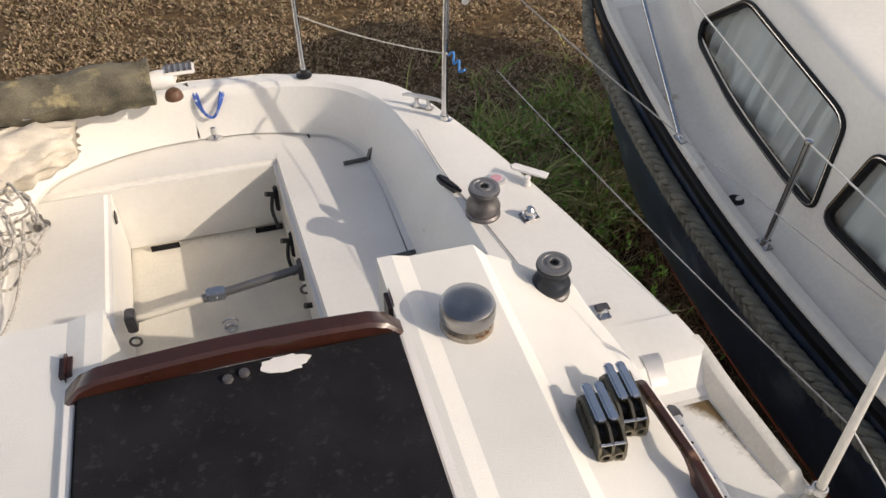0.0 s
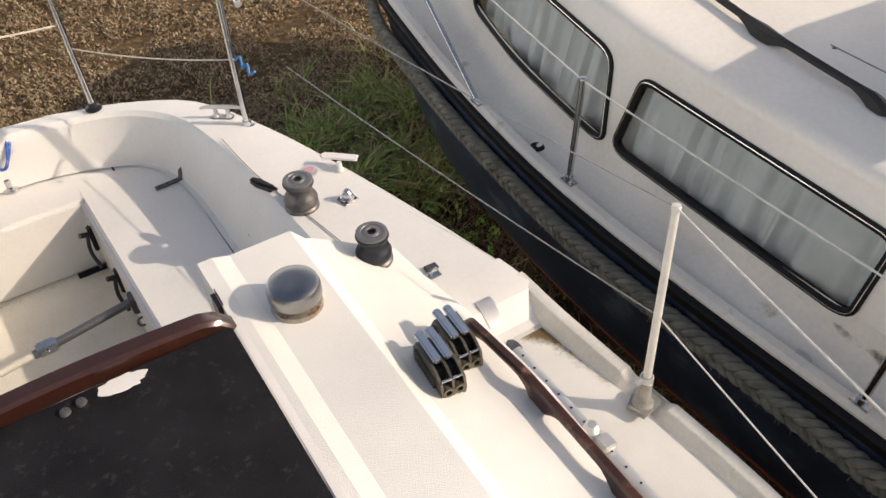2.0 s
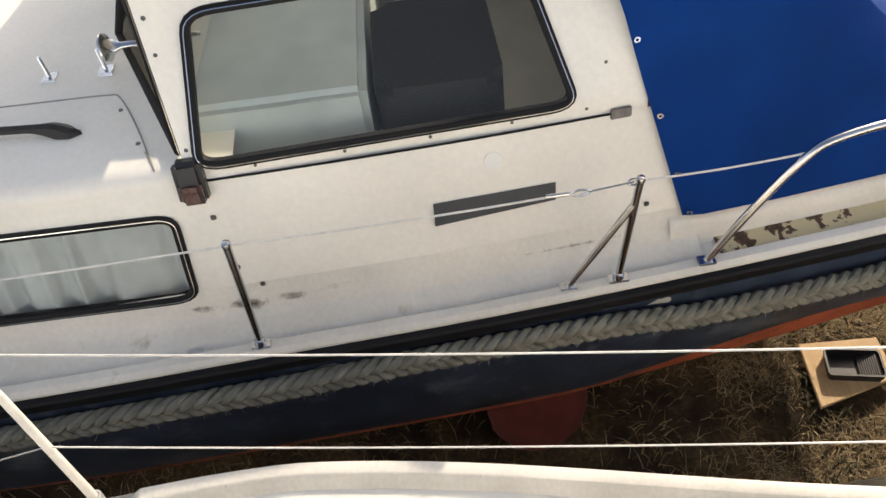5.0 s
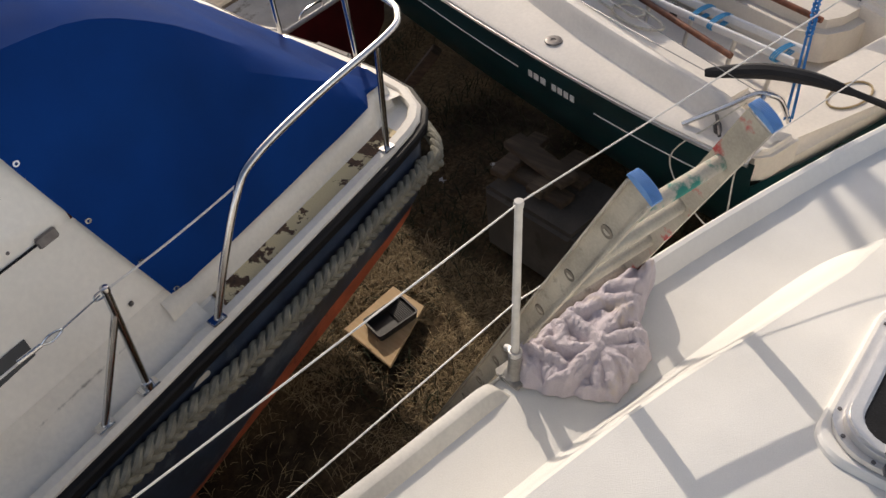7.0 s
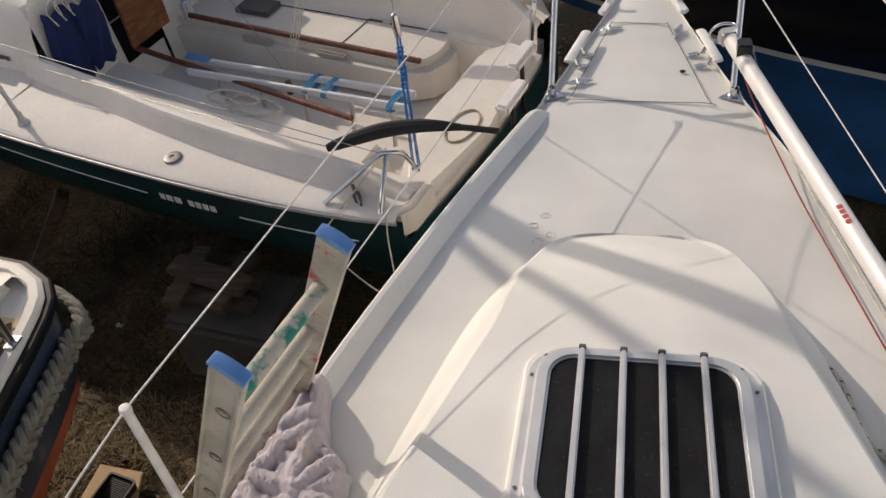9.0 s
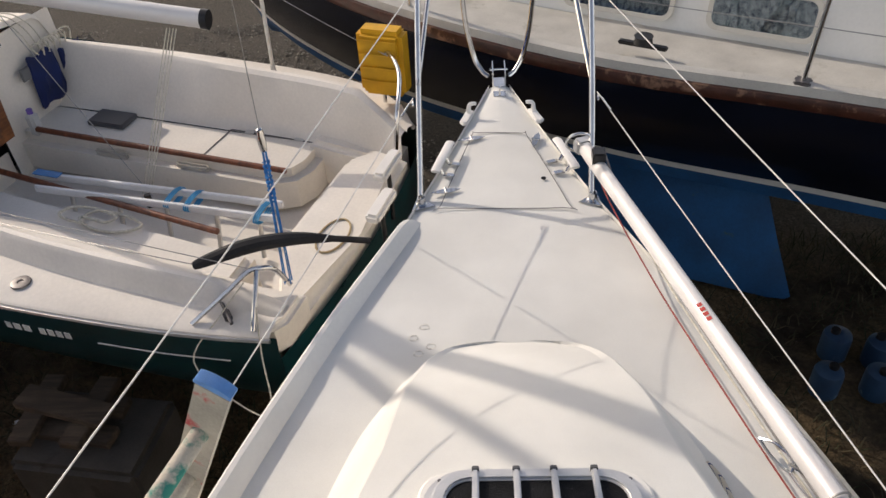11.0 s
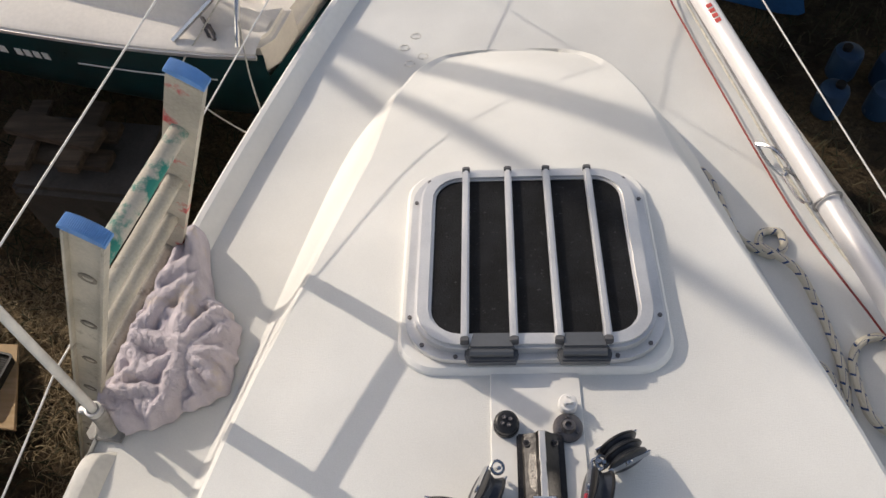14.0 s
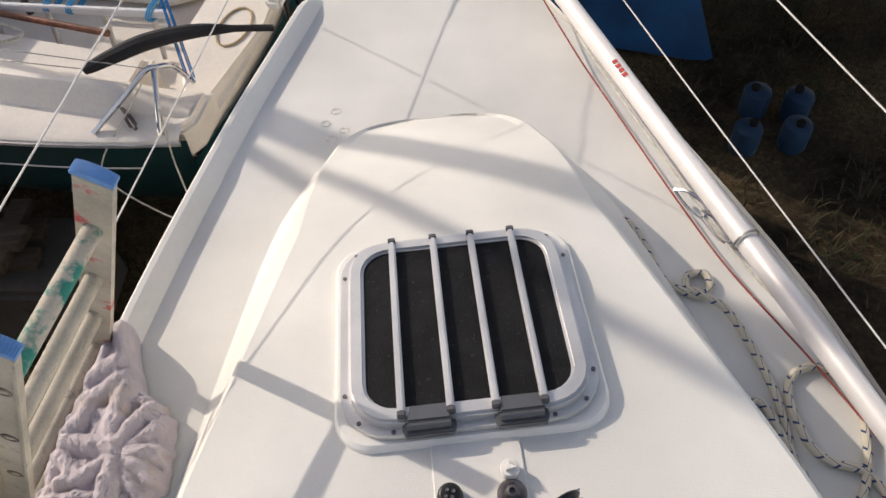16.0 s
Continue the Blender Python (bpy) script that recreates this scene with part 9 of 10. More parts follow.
def fleck_rope():
    """White rope with blue flecks lying in loops on the starboard side deck."""
    m = bpy.data.materials.new("flecked_rope")
    m.use_nodes = True
    nt = m.node_tree
    n, ln = nt.nodes, nt.links
    b = n["Principled BSDF"]
    b.inputs["Roughness"].default_value = 0.85
    uv = n.new("ShaderNodeAttribute")
    uv.attribute_name = "along"
    mp = n.new("ShaderNodeMath")
    mp.operation = "MODULO"
    ln.new(uv.outputs["Fac"], mp.inputs[0])
    mp.inputs[1].default_value = 1.0
    lt = n.new("ShaderNodeMath")
    lt.operation = "LESS_THAN"
    ln.new(mp.outputs[0], lt.inputs[0])
    lt.inputs[1].default_value = 0.15
    mx = n.new("ShaderNodeMixRGB")
    ln.new(lt.outputs[0], mx.inputs[0])
    mx.inputs[1].default_value = (0.60, 0.55, 0.44, 1)
    mx.inputs[2].default_value = (0.03, 0.06, 0.16, 1)
    ln.new(mx.outputs[0], b.inputs["Base Color"])
    tx = n.new("ShaderNodeTexNoise")
    tx.inputs["Scale"].default_value = 500
    bp = n.new("ShaderNodeBump")
    bp.inputs["Strength"].default_value, bp.inputs["Distance"].default_value = 0.6, 0.002
    ln.new(tx.outputs["Fac"], bp.inputs["Height"])
    ln.new(bp.outputs[0], b.inputs["Normal"])
    z = DECK + 0.012
    P = [(-0.50, -1.60), (-0.528, -1.54), (-0.555, -1.394), (-0.603, -1.34), (-0.64, -1.322), (-0.672, -1.347), (-0.669, -1.39), (-0.627, -1.391), (-0.612, -1.355), (-0.64, -1.315), (-0.686, -1.263), (-0.719, -1.166), (-0.731, -1.089), (-0.736, -1.001), (-0.728, -0.918), (-0.714, -0.812), (-0.735, -0.745),
         (-0.79, -0.73), (-0.86, -0.80), (-0.91, -0.93), (-0.905, -1.04), (-0.86, -1.088), (-0.80, -1.08), (-0.765, -1.03), (-0.755, -0.95), (-0.765, -0.885), (-0.81, -0.85), (-0.87, -0.82), (-0.90, -0.72), (-0.84, -0.66), (-0.76, -0.72), (-0.705, -0.84), (-0.685, -0.92), (-0.668, -0.974), (-0.682, -1.02), (-0.705, -0.99), (-0.712, -0.90), (-0.735, -0.78), (-0.79, -0.6), (-0.84, -0.4), (-0.9, -0.1), (-0.95, 0.3)]
    zs = [0.0] * len(P)
    for i in (9, 10, 24, 25, 31, 32, 36, 37):
        zs[i] = 0.016
    pts = smooth_path([(x, y, z + h) for (x, y), h in zip(P, zs)], 8)
    bm = bmesh.new()
    r = 0.0105
    sweep(bm, pts, r, 9)
    s, acc = 0.0, []
    for i, p in enumerate(pts):
        if i:
            s += (pts[i] - pts[i - 1]).length
        acc.append(s)
    ob = part("flecked_rope", bm, m)
    at = ob.data.attributes.new("along", "FLOAT", "POINT")
    for i in range(len(pts)):
        for j in range(9):
            at.data[i * 9 + j].value = acc[i] / 0.042 + j / 9
    tagged(ob, "white rope with blue flecks in loose loops on the side deck", "rope")


fleck_rope()


def cockpit_stuff():
    # rolled olive cover over the stern with its cast boom end
    olive = mat("olive_tarpaulin", (0.13, 0.115, 0.08), 0.75, var=0.4, scale=11, fine=160, bump=0.09, spots=(0.30, 0.255, 0.14), spot_scale=7, spot_cut=0.54)
    cov = thing("rolled_cover", (-0.9, 3.45, 1.95), "rolled olive tarpaulin round a spar over the stern", "cover")
    bm = bmesh.new()
    rows = []
    for t in steps(0, 1, 60):
        c = Vector((-2.3, 3.22, 1.86)).lerp(Vector((-0.25, 3.45, 1.80)), t)
        row = []
        for a in steps(0, 2 * math.pi, 28)[:-1]:
            r = 0.078 + 0.020 * noise.noise((t * 14, math.cos(a) * 1.5, math.sin(a) * 1.5)) + 0.012 * (1 - 2 * abs(noise.noise((t * 34 + math.cos(a), math.cos(a) * 2.6, math.sin(a) * 2.6)))) + 0.004 * math.sin(t * 60 + 3 * a)
            r *= 1 - 0.25 * math.exp(-((t - 0.62) / 0.02) ** 2)
            row.append(c + Vector((0.0, r * math.cos(a), r * math.sin(a) * 1.05)))
        rows.append(row)
    skin(bm, rows, closed=True, cap=True)
    part("tarpaulin", bm, olive, cov)
    bm = bmesh.new()
    spin(bm, [(0.0, 0.0), (0.035, 0), (0.04, 0.05), (0.035, 0.10), (0.0, 0.12)], along((-0.27, 3.447, 1.80), (-0.1, 3.466, 1.80)), 16)
    box(bm, (-0.2, 3.43, 1.82), (-0.08, 3.50, 1.835), 0.004)
    part("spar_end", bm, WHITEPL, cov, "pale cast spar end")
    bm = bmesh.new()
    for k in range(5):
        box(bm, (-0.19 + 0.022 * k, 3.435, 1.836), (-0.178 + 0.022 * k, 3.495, 1.842))
    sl = part("spar_slots", bm, BRONZE, cov)
    sl["kind"] = "stuff"
    bm = bmesh.new()
    spin(bm, [(0.036, 0), (0.036, 0.012), (0.028, 0.03), (0.02, 0.036), (0, 0.036)], at_z(-0.18, 3.44, 1.72), 20)
    part("roller_foot", bm, mat("brown_bush", (0.12, 0.06, 0.035), 0.5), cov, "brown turned foot")
    # blue rope round the tiller opening with a steel fitting
    bl = mat("blue_and_white_rope", (0.05, 0.12, 0.42), 0.85, var=0.2, fine=300, bump=0.06, spots=(0.55, 0.58, 0.62), spot_scale=60, spot_cut=0.55)
    bm = bmesh.new()
    for k in range(2):
        sweep(bm, smooth_path([(-0.115 + 0.012 * k, 3.61, 1.655), (-0.11 + 0.012 * k, 3.56, 1.62), (-0.085, 3.535, 1.57), (-0.055, 3.53, 1.545), (-0.03, 3.535, 1.57), (-0.005 + 0.012 * k, 3.57, 1.63), (0.0 + 0.012 * k, 3.62, 1.655)], 6), 0.0062, 8)
    tagged(part("blue_rope", bm, bl), "blue and white rope hung over the transom", "rope")
    bm = bmesh.new()
    spin(bm, [(0.04, 0), (0.038, 0.008), (0.018, 0.016), (0.016, 0.05), (0.01, 0.055), (0, 0.055)], at_z(-0.065, 3.56, 1.43), 20)
    part("rudder_head", bm, STEEL, yacht, "steel fitting on the aft bench")
    # sail bundle and heap of sheets to starboard
    cream = mat("cream_sailcloth", (0.66, 0.60, 0.50), 0.85, var=0.14, scale=10, fine=180, bump=0.1, spec=0.15, spots=(0.46, 0.40, 0.32), spot_scale=12, spot_cut=0.66)
    bm = bmesh.new()
    rows = []
    for t in steps(0, 1, 70):
        c = Vector((-1.35, 3.06, 1.66)).lerp(Vector((-0.57, 3.30, 1.69)), t)
        e = math.sin(math.pi * min(1, 0.12 + t * 0.78)) ** 0.55
        row = []
        for a in steps(0, 2 * math.pi, 64)[:-1]:
            q = (t * 5, math.cos(a) * 1.3, math.sin(a) * 1.3)
            crease = 1 - 2.2 * abs(noise.noise((t * 9 + 1.2 * math.cos(a), math.cos(a) * 2.2, math.sin(a) * 2.2)))
            fold = 0.10 * math.sin(5 * a + 7 * t + 2 * noise.noise(q))
            k = 1 + 0.22 * noise.noise(q) + 0.12 * crease + fold
            row.append(c + Vector((0.02 * crease, 0.145 * e * k * math.cos(a), 0.105 * e * k * math.sin(a))))
        rows.append(row)
    skin(bm, rows, closed=True, cap=True)
    tagged(part("folded_sail", bm, cream, angle=80), "bundled cream sailcloth on the side of the cockpit", "sail")
    bm = bmesh.new()
    spin(bm, [(0.03, 0), (0.028, 0.008), (0.014, 0.006), (0, 0.004)], at_z(-0.70, 3.33, 1.795), 16)
    tagged(part("metal_eye", bm, STEEL), "round metal eye on the sailcloth", "eyelet")
    random.seed(11)
    fleck = mat("grey_flecked_sheet", (0.50, 0.47, 0.42), 0.9, var=0.3, scale=90, fine=400, bump=0.08, spots=(0.16, 0.15, 0.15), spot_scale=80, spot_cut=0.56)
    for k in range(9):
        bm = bmesh.new()
        pts = []
        cx, cy = -0.79 - 0.03 * k, 2.94 - 0.035 * k
        for j in range(30):
            a = j * 0.50 + k * 1.7
            pts.append((cx + (0.09 + random.uniform(-0.03, 0.04)) * math.cos(a), cy + (0.14 + random.uniform(-0.05, 0.06)) * math.sin(a), 1.58 + 0.10 * math.sin(a * 0.5 + k) + 0.02 * k + random.uniform(-0.02, 0.02)))
        sweep(bm, smooth_path(pts, 5), 0.0055, 7)
        tagged(part("coiled_sheet", bm, fleck), "grey flecked sheet coiled over the cockpit coaming", "rope", "coiled sheets")
    bm = bmesh.new()
    sweep(bm, smooth_path([(-0.74, 2.95, 1.62), (-0.75, 2.8, 1.56), (-0.80, 2.62, 1.47), (-0.90, 2.4, 1.445)], 5), 0.0055, 7)
    tagged(part("sheet_tail", bm, fleck), "tail of grey flecked rope on the seat", "rope")
    # stains: dirt in the side deck's corner and on the sole
    dirt = bpy.data.materials.new("dirt_stain")
    dirt.use_nodes = True
    nt = dirt.node_tree
    n, ln = nt.nodes, nt.links
    tr = n.new("ShaderNodeBsdfTransparent")
    b = n["Principled BSDF"]
    b.inputs["Base Color"].default_value = (0.13, 0.085, 0.035, 1)
    b.inputs["Roughness"].default_value = 0.9
    at = n.new("ShaderNodeAttribute")
    at.attribute_name = "amount"
    tx = n.new("ShaderNodeTexNoise")
    tx.inputs["Scale"].default_value, tx.inputs["Detail"].default_value, tx.inputs["Roughness"].default_value = 22, 9, 0.8
    cor = n.new("ShaderNodeTexCoord")
    ln.new(cor.outputs["Object"], tx.inputs["Vector"])
    ad = n.new("ShaderNodeMath")
    ad.operation = "ADD"
    ln.new(at.outputs["Fac"], ad.inputs[0])
    ln.new(tx.outputs["Fac"], ad.inputs[1])
    mr = n.new("ShaderNodeMapRange")
    mr.inputs["From Min"].default_value, mr.inputs["From Max"].default_value = 0.92, 1.35
    ln.new(ad.outputs[0], mr.inputs["Value"])
    mx = n.new("ShaderNodeMixShader")
    ln.new(mr.outputs[0], mx.inputs[0])
    ln.new(tr.outputs[0], mx.inputs[1])
    ln.new(b.outputs[0], mx.inputs[2])
    ln.new(mx.outputs[0], n["Material Output"].inputs[0])

    def stain(name, fn, nu, nv, amount, parent, label):
        bm = bmesh.new()
        skin(bm, [[fn(i / nu, j / nv) for j in range(nv + 1)] for i in range(nu + 1)])
        pos = {tuple(round(c, 5) for c in fn(i / nu, j / nv)): amount(i / nu, j / nv) for i in range(nu + 1) for j in range(nv + 1)}
        off = offset_of(parent)
        ob = part(name, bm, dirt, parent, label)
        at2 = ob.data.attributes.new("amount", "FLOAT", "POINT")
        for v in ob.data.vertices:
            q = v.co + off
            key = min(pos, key=lambda k: (Vector(k) - q).length_squared)
            at2.data[v.index].value = pos[key]
        ob.visible_shadow = False
    stain("dirt_stain", lambda u, v: (1.05 + (beam(1.58 - 0.36 * v) - 0.07 - 1.05) * u, 1.585 - 0.36 * v, DECK + 0.0045), 14, 14, lambda u, v: 0.75 * (u ** 2.5 * (1 - v) ** 0.4 + 0.8 * max(0, 1 - v * 5) * u ** 0.5) + 0.1 * (1 - v), yacht, "brown dirt gathered in the corner of the side deck")
    stain("dirt_stain", lambda u, v: (-0.46 + 0.60 * u, 3.30 - 0.55 * v, 1.0795), 14, 14, lambda u, v: 0.42 * max((1 - v) ** 4, max(0, abs(u - 0.5) * 2) ** 8 * 0.9), yacht, "brown dirt along the edges of the sole")

    def fillet(y, w):
        """A place on the round between side deck and cabin side."""
        g, z, f, top, tx = side_section(y)
        x = lerp_table([(0.02, -0.035), (0.042, -0.012), (0.068, 0.004), (0.10, 0.018), (0.135, 0.032)], w)
        return (f + x - 0.003, y, z + w + 0.002)
    stain("dirt_stain", lambda u, v: fillet(1.75 - 1.55 * u, 0.022 + 0.11 * v), 48, 10, lambda u, v: (0.34 * math.exp(-((u - 0.53) / 0.16) ** 2) * (1 - abs(v - 0.35)) * (0.7 + 0.6 * math.sin(u * 61 + 5 * v)) + 0.42 * max(0.0, 1 - abs(v - 0.55 - 0.12 * math.sin(u * 9)) * 4) * (0.55 + 0.45 * math.sin(u * 3.1))) * min(1.0, 8 * v, 8 * (1 - v)) * min(1.0, 8 * u, 8 * (1 - u)), cruiser, "dark dirt line along the foot of the cabin side")
    stain("dirt_stain", lambda u, v: fillet(3.1 - 1.3 * u, 0.022 + 0.11 * v), 36, 8, lambda u, v: 0.50 * max(0.0, 1 - abs(v - 0.6) * 6) * math.sin(math.pi * u), cruiser, "faint dirt line along the foot of the cabin side")
    stain("dirt_stain", lambda u, v: fillet(0.15 - 0.6 * u, 0.022 + 0.11 * v), 24, 8, lambda u, v: 0.55 * max(0.0, 1 - abs(v - 0.5) * 5) * math.sin(math.pi * u) ** 0.5, cruiser, "dirt speckled at the foot of the wheelhouse side")


cockpit_stuff()


def open_dinghy():
    """Small open boat astern of the cruiser: red outside, pale inside, weathered thwarts."""
    din = thing("open_dinghy", (5.4, -3.25, 0.2), "small open dinghy ashore, dark red outside and dirty white inside", "dinghy")
    tab = [(4.2, 0.48), (4.6, 0.58), (5.3, 0.64), (6.0, 0.58), (6.5, 0.38), (6.9, 0.04)]
    red = mat("dark_red_hull", (0.12, 0.012, 0.014), 0.4, var=0.3, scale=5, bump=0.01)
    pale = mat("dirty_white_inside", (0.68, 0.66, 0.62), 0.6, var=0.15, scale=4, spots=(0.30, 0.27, 0.22), spot_scale=6, spot_cut=0.58)
    def at(x, v, z):
        return (x, -3.23 + v, z)
    for name, dz, dw, mt, lab in (("hull", 0.0, 0.0, red, "dark red hull"), ("lining", 0.012, -0.022, pale, "dirty white inside")):
        bm = bmesh.new()
        rows = []
        for x in steps(4.2 if dz == 0 else 4.225, 6.9, 20):
            w = max(0.012, lerp_table(tab, x) + dw)
            rows.append([at(x, w * f, z + dz) for f, z in ((1, 0.75), (0.99, 0.6), (0.9, 0.38), (0.6, 0.24), (0, 0.2), (-0.6, 0.24), (-0.9, 0.38), (-0.99, 0.6), (-1, 0.75))])
        skin(bm, rows, cap=(dz == 0))
        part(name, bm, mt, din, lab)
    bm = bmesh.new()
    prof = [(x, lerp_table(tab, x)) for x in steps(4.2, 6.9, 24)]
    sweep(bm, [at(x, w, 0.755) for x, w in prof] + [at(x, -w, 0.755) for x, w in prof[::-1]], 0.018, 8, closed=True)
    part("gunwale", bm, pale, din, "pale gunwale")
    plank = mat("grey_weathered_plank", (0.30, 0.25, 0.18), 0.8, var=0.3, scale=8, bump=0.05, wave=((0.17, 0.14, 0.10), (40, 5, 40)))
    for x, z in ((5.1, 0.66), (5.75, 0.62)):
        bm = bmesh.new()
        w = lerp_table(tab, x) - 0.03
        box(bm, at(x - 0.1, -w, z), at(x + 0.1, w, z + 0.025), 0.004)
        part("thwart", bm, plank, din, "grey weathered plank")
    bm = bmesh.new()
    rod(bm, at(4.5, -0.2, 0.62), at(6.3, 0.25, 0.70), 0.022)
    tagged(part("oar", bm, plank), "grey weathered oar lying across the thwarts", "oar")
    bm = bmesh.new()
    sweep(bm, smooth_path([at(4.24, 0.1, 0.72), at(4.22, 0.12, 0.80), at(4.22, 0.3, 0.80), at(4.24, 0.32, 0.72)], 5), 0.008, 8)
    part("handle", bm, STEEL, din, "bright lifting handle")


open_dinghy()


# ---- things on the ground ----
def ground_things():
    ply = mat("plywood", (0.60, 0.43, 0.25), 0.8, var=0.12, scale=5, fine=120, bump=0.03, wave=((0.54, 0.37, 0.20), (4, 40, 4)))
    bm = bmesh.new()
    q = [(2.60, -1.86), (2.35, -1.845), (2.235, -1.42), (2.62, -1.465)]
    prism(bm, q[::-1], 0.022, 0.04, 0.003, Matrix.Identity(4))
    tagged(part("plywood_board", bm, ply), "sawn sheet of plywood lying on the straw", "board")
    tray = thing("paint_tray", (2.43, -1.66, 0.04), "black plastic paint tray on the plywood board", "paint tray")
    m = at_z(2.43, -1.655, 0.041, -12)
    bm = bmesh.new()
    o, i = round_rect(0.17, 0.27, 0.02, 3), round_rect(0.15, 0.25, 0.016, 3)
    ob, ib = round_rect(0.15, 0.25, 0.016, 3), round_rect(0.142, 0.242, 0.014, 3)
    rows = [[(x, y, 0.0) for x, y in ob], [(x, y, 0.055) for x, y in o], [(x, y, 0.055) for x, y in i], [(x, y, 0.006) for x, y in ib]]
    skin(bm, rows, closed=True, cap=True)
    bmesh.ops.transform(bm, matrix=m, verts=bm.verts)
    part("tub", bm, PLASTIC, tray)
    bm = bmesh.new()
    skin(bm, [[(-0.07, -0.02, 0.012), (0.07, -0.02, 0.012)], [(-0.07, -0.118, 0.044), (0.07, -0.118, 0.044)]])
    for k in range(9):
        yy = -0.03 - 0.0095 * k
        box(bm, (-0.068, yy - 0.002, 0.012 + 0.0033 * k), (0.068, yy + 0.002, 0.018 + 0.0033 * k))
    bmesh.ops.transform(bm, matrix=m, verts=bm.verts)
    part("ribbed_ramp", bm, PLASTIC, tray)
    blue = mat("faded_blue_drum", (0.010, 0.04, 0.09), 0.6, var=0.2, scale=9, bump=0.03, spots=(0.15, 0.21, 0.26), spot_scale=7, spot_cut=0.6)
    base = None
    for x, y in ((-1.90, -3.49), (-1.76, -3.22), (-2.12, -3.42), (-2.03, -3.20)):
        if base is None:
            base = thing("blue_canister", (x, y, 0.0), "faded blue plastic canister standing under the boats", "canister", "blue canisters")
            bm = bmesh.new()
            spin(bm, [(0.0, 0.0), (0.076, 0.0), (0.08, 0.01), (0.08, 0.15), (0.074, 0.17), (0.05, 0.184), (0.0, 0.187)], at_z(x, y, 0), 24)
            part("body", bm, blue, base)
            bm = bmesh.new()
            spin(bm, [(0.026, 0.18), (0.026, 0.206), (0.022, 0.21), (0, 0.21)], at_z(x + 0.02, y, 0), 16)
            part("cap", bm, RUBBER, base, "dark screw cap")
        else:
            copy_thing(base, at_z(x, y, 0, random.uniform(0, 300)))
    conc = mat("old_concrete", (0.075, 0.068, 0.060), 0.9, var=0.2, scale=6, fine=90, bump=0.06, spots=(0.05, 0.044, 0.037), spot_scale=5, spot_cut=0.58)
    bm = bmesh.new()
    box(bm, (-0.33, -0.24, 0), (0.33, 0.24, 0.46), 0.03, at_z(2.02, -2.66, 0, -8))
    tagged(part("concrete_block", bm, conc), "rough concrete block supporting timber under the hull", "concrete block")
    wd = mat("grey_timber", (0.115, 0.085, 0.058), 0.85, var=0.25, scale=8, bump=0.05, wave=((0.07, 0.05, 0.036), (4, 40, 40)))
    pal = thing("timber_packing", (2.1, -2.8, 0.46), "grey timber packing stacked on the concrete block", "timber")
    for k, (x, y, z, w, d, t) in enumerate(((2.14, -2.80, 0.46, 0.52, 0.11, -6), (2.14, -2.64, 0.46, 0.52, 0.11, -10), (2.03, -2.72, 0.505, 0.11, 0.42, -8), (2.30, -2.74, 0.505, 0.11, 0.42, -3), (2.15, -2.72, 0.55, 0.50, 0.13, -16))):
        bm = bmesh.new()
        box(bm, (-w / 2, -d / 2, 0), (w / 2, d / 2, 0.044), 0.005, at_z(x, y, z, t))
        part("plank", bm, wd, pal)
    # timber props under the small boat and the dark yacht
    for p, q in ((sb(2.4, 1.02, 0.6), sb(2.75, 1.35, 0.0)), (sb(3.6, 0.9, 0.7), sb(3.9, 1.3, 0.0))):
        bm = bmesh.new()
        d = (p - q).length
        box(bm, (-0.045, -0.035, 0), (0.045, 0.035, d), 0.006, along(q, p))
        tagged(part("timber_prop", bm, wd), "grey timber prop leaning against the hull", "prop", "timber props")
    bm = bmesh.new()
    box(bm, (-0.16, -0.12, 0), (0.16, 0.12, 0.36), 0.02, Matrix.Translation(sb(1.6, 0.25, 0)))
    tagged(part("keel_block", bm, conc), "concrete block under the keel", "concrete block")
    # litter
    random.seed(21)
    for k, (x, y) in enumerate(((2.75, -3.05), (2.3, -3.2), (2.95, -2.75), (-1.3, -2.6), (-1.5, -2.2))):
        bm = bmesh.new()
        rows = [[(x + 0.022 * a + random.uniform(-0.009, 0.009), y + 0.016 * b + random.uniform(-0.009, 0.009), 0.012 + random.uniform(0, 0.03)) for a in range(-1, 2)] for b in range(-1, 2)]
        skin(bm, rows)
        bmesh.ops.solidify(bm, geom=bm.faces[:], thickness=0.003)
        tagged(part("litter", bm, mat("crumpled_film", (0.5, 0.5, 0.5), 0.4)), "scrap of crumpled pale plastic on the earth", "litter", "scraps of litter")


ground_things()


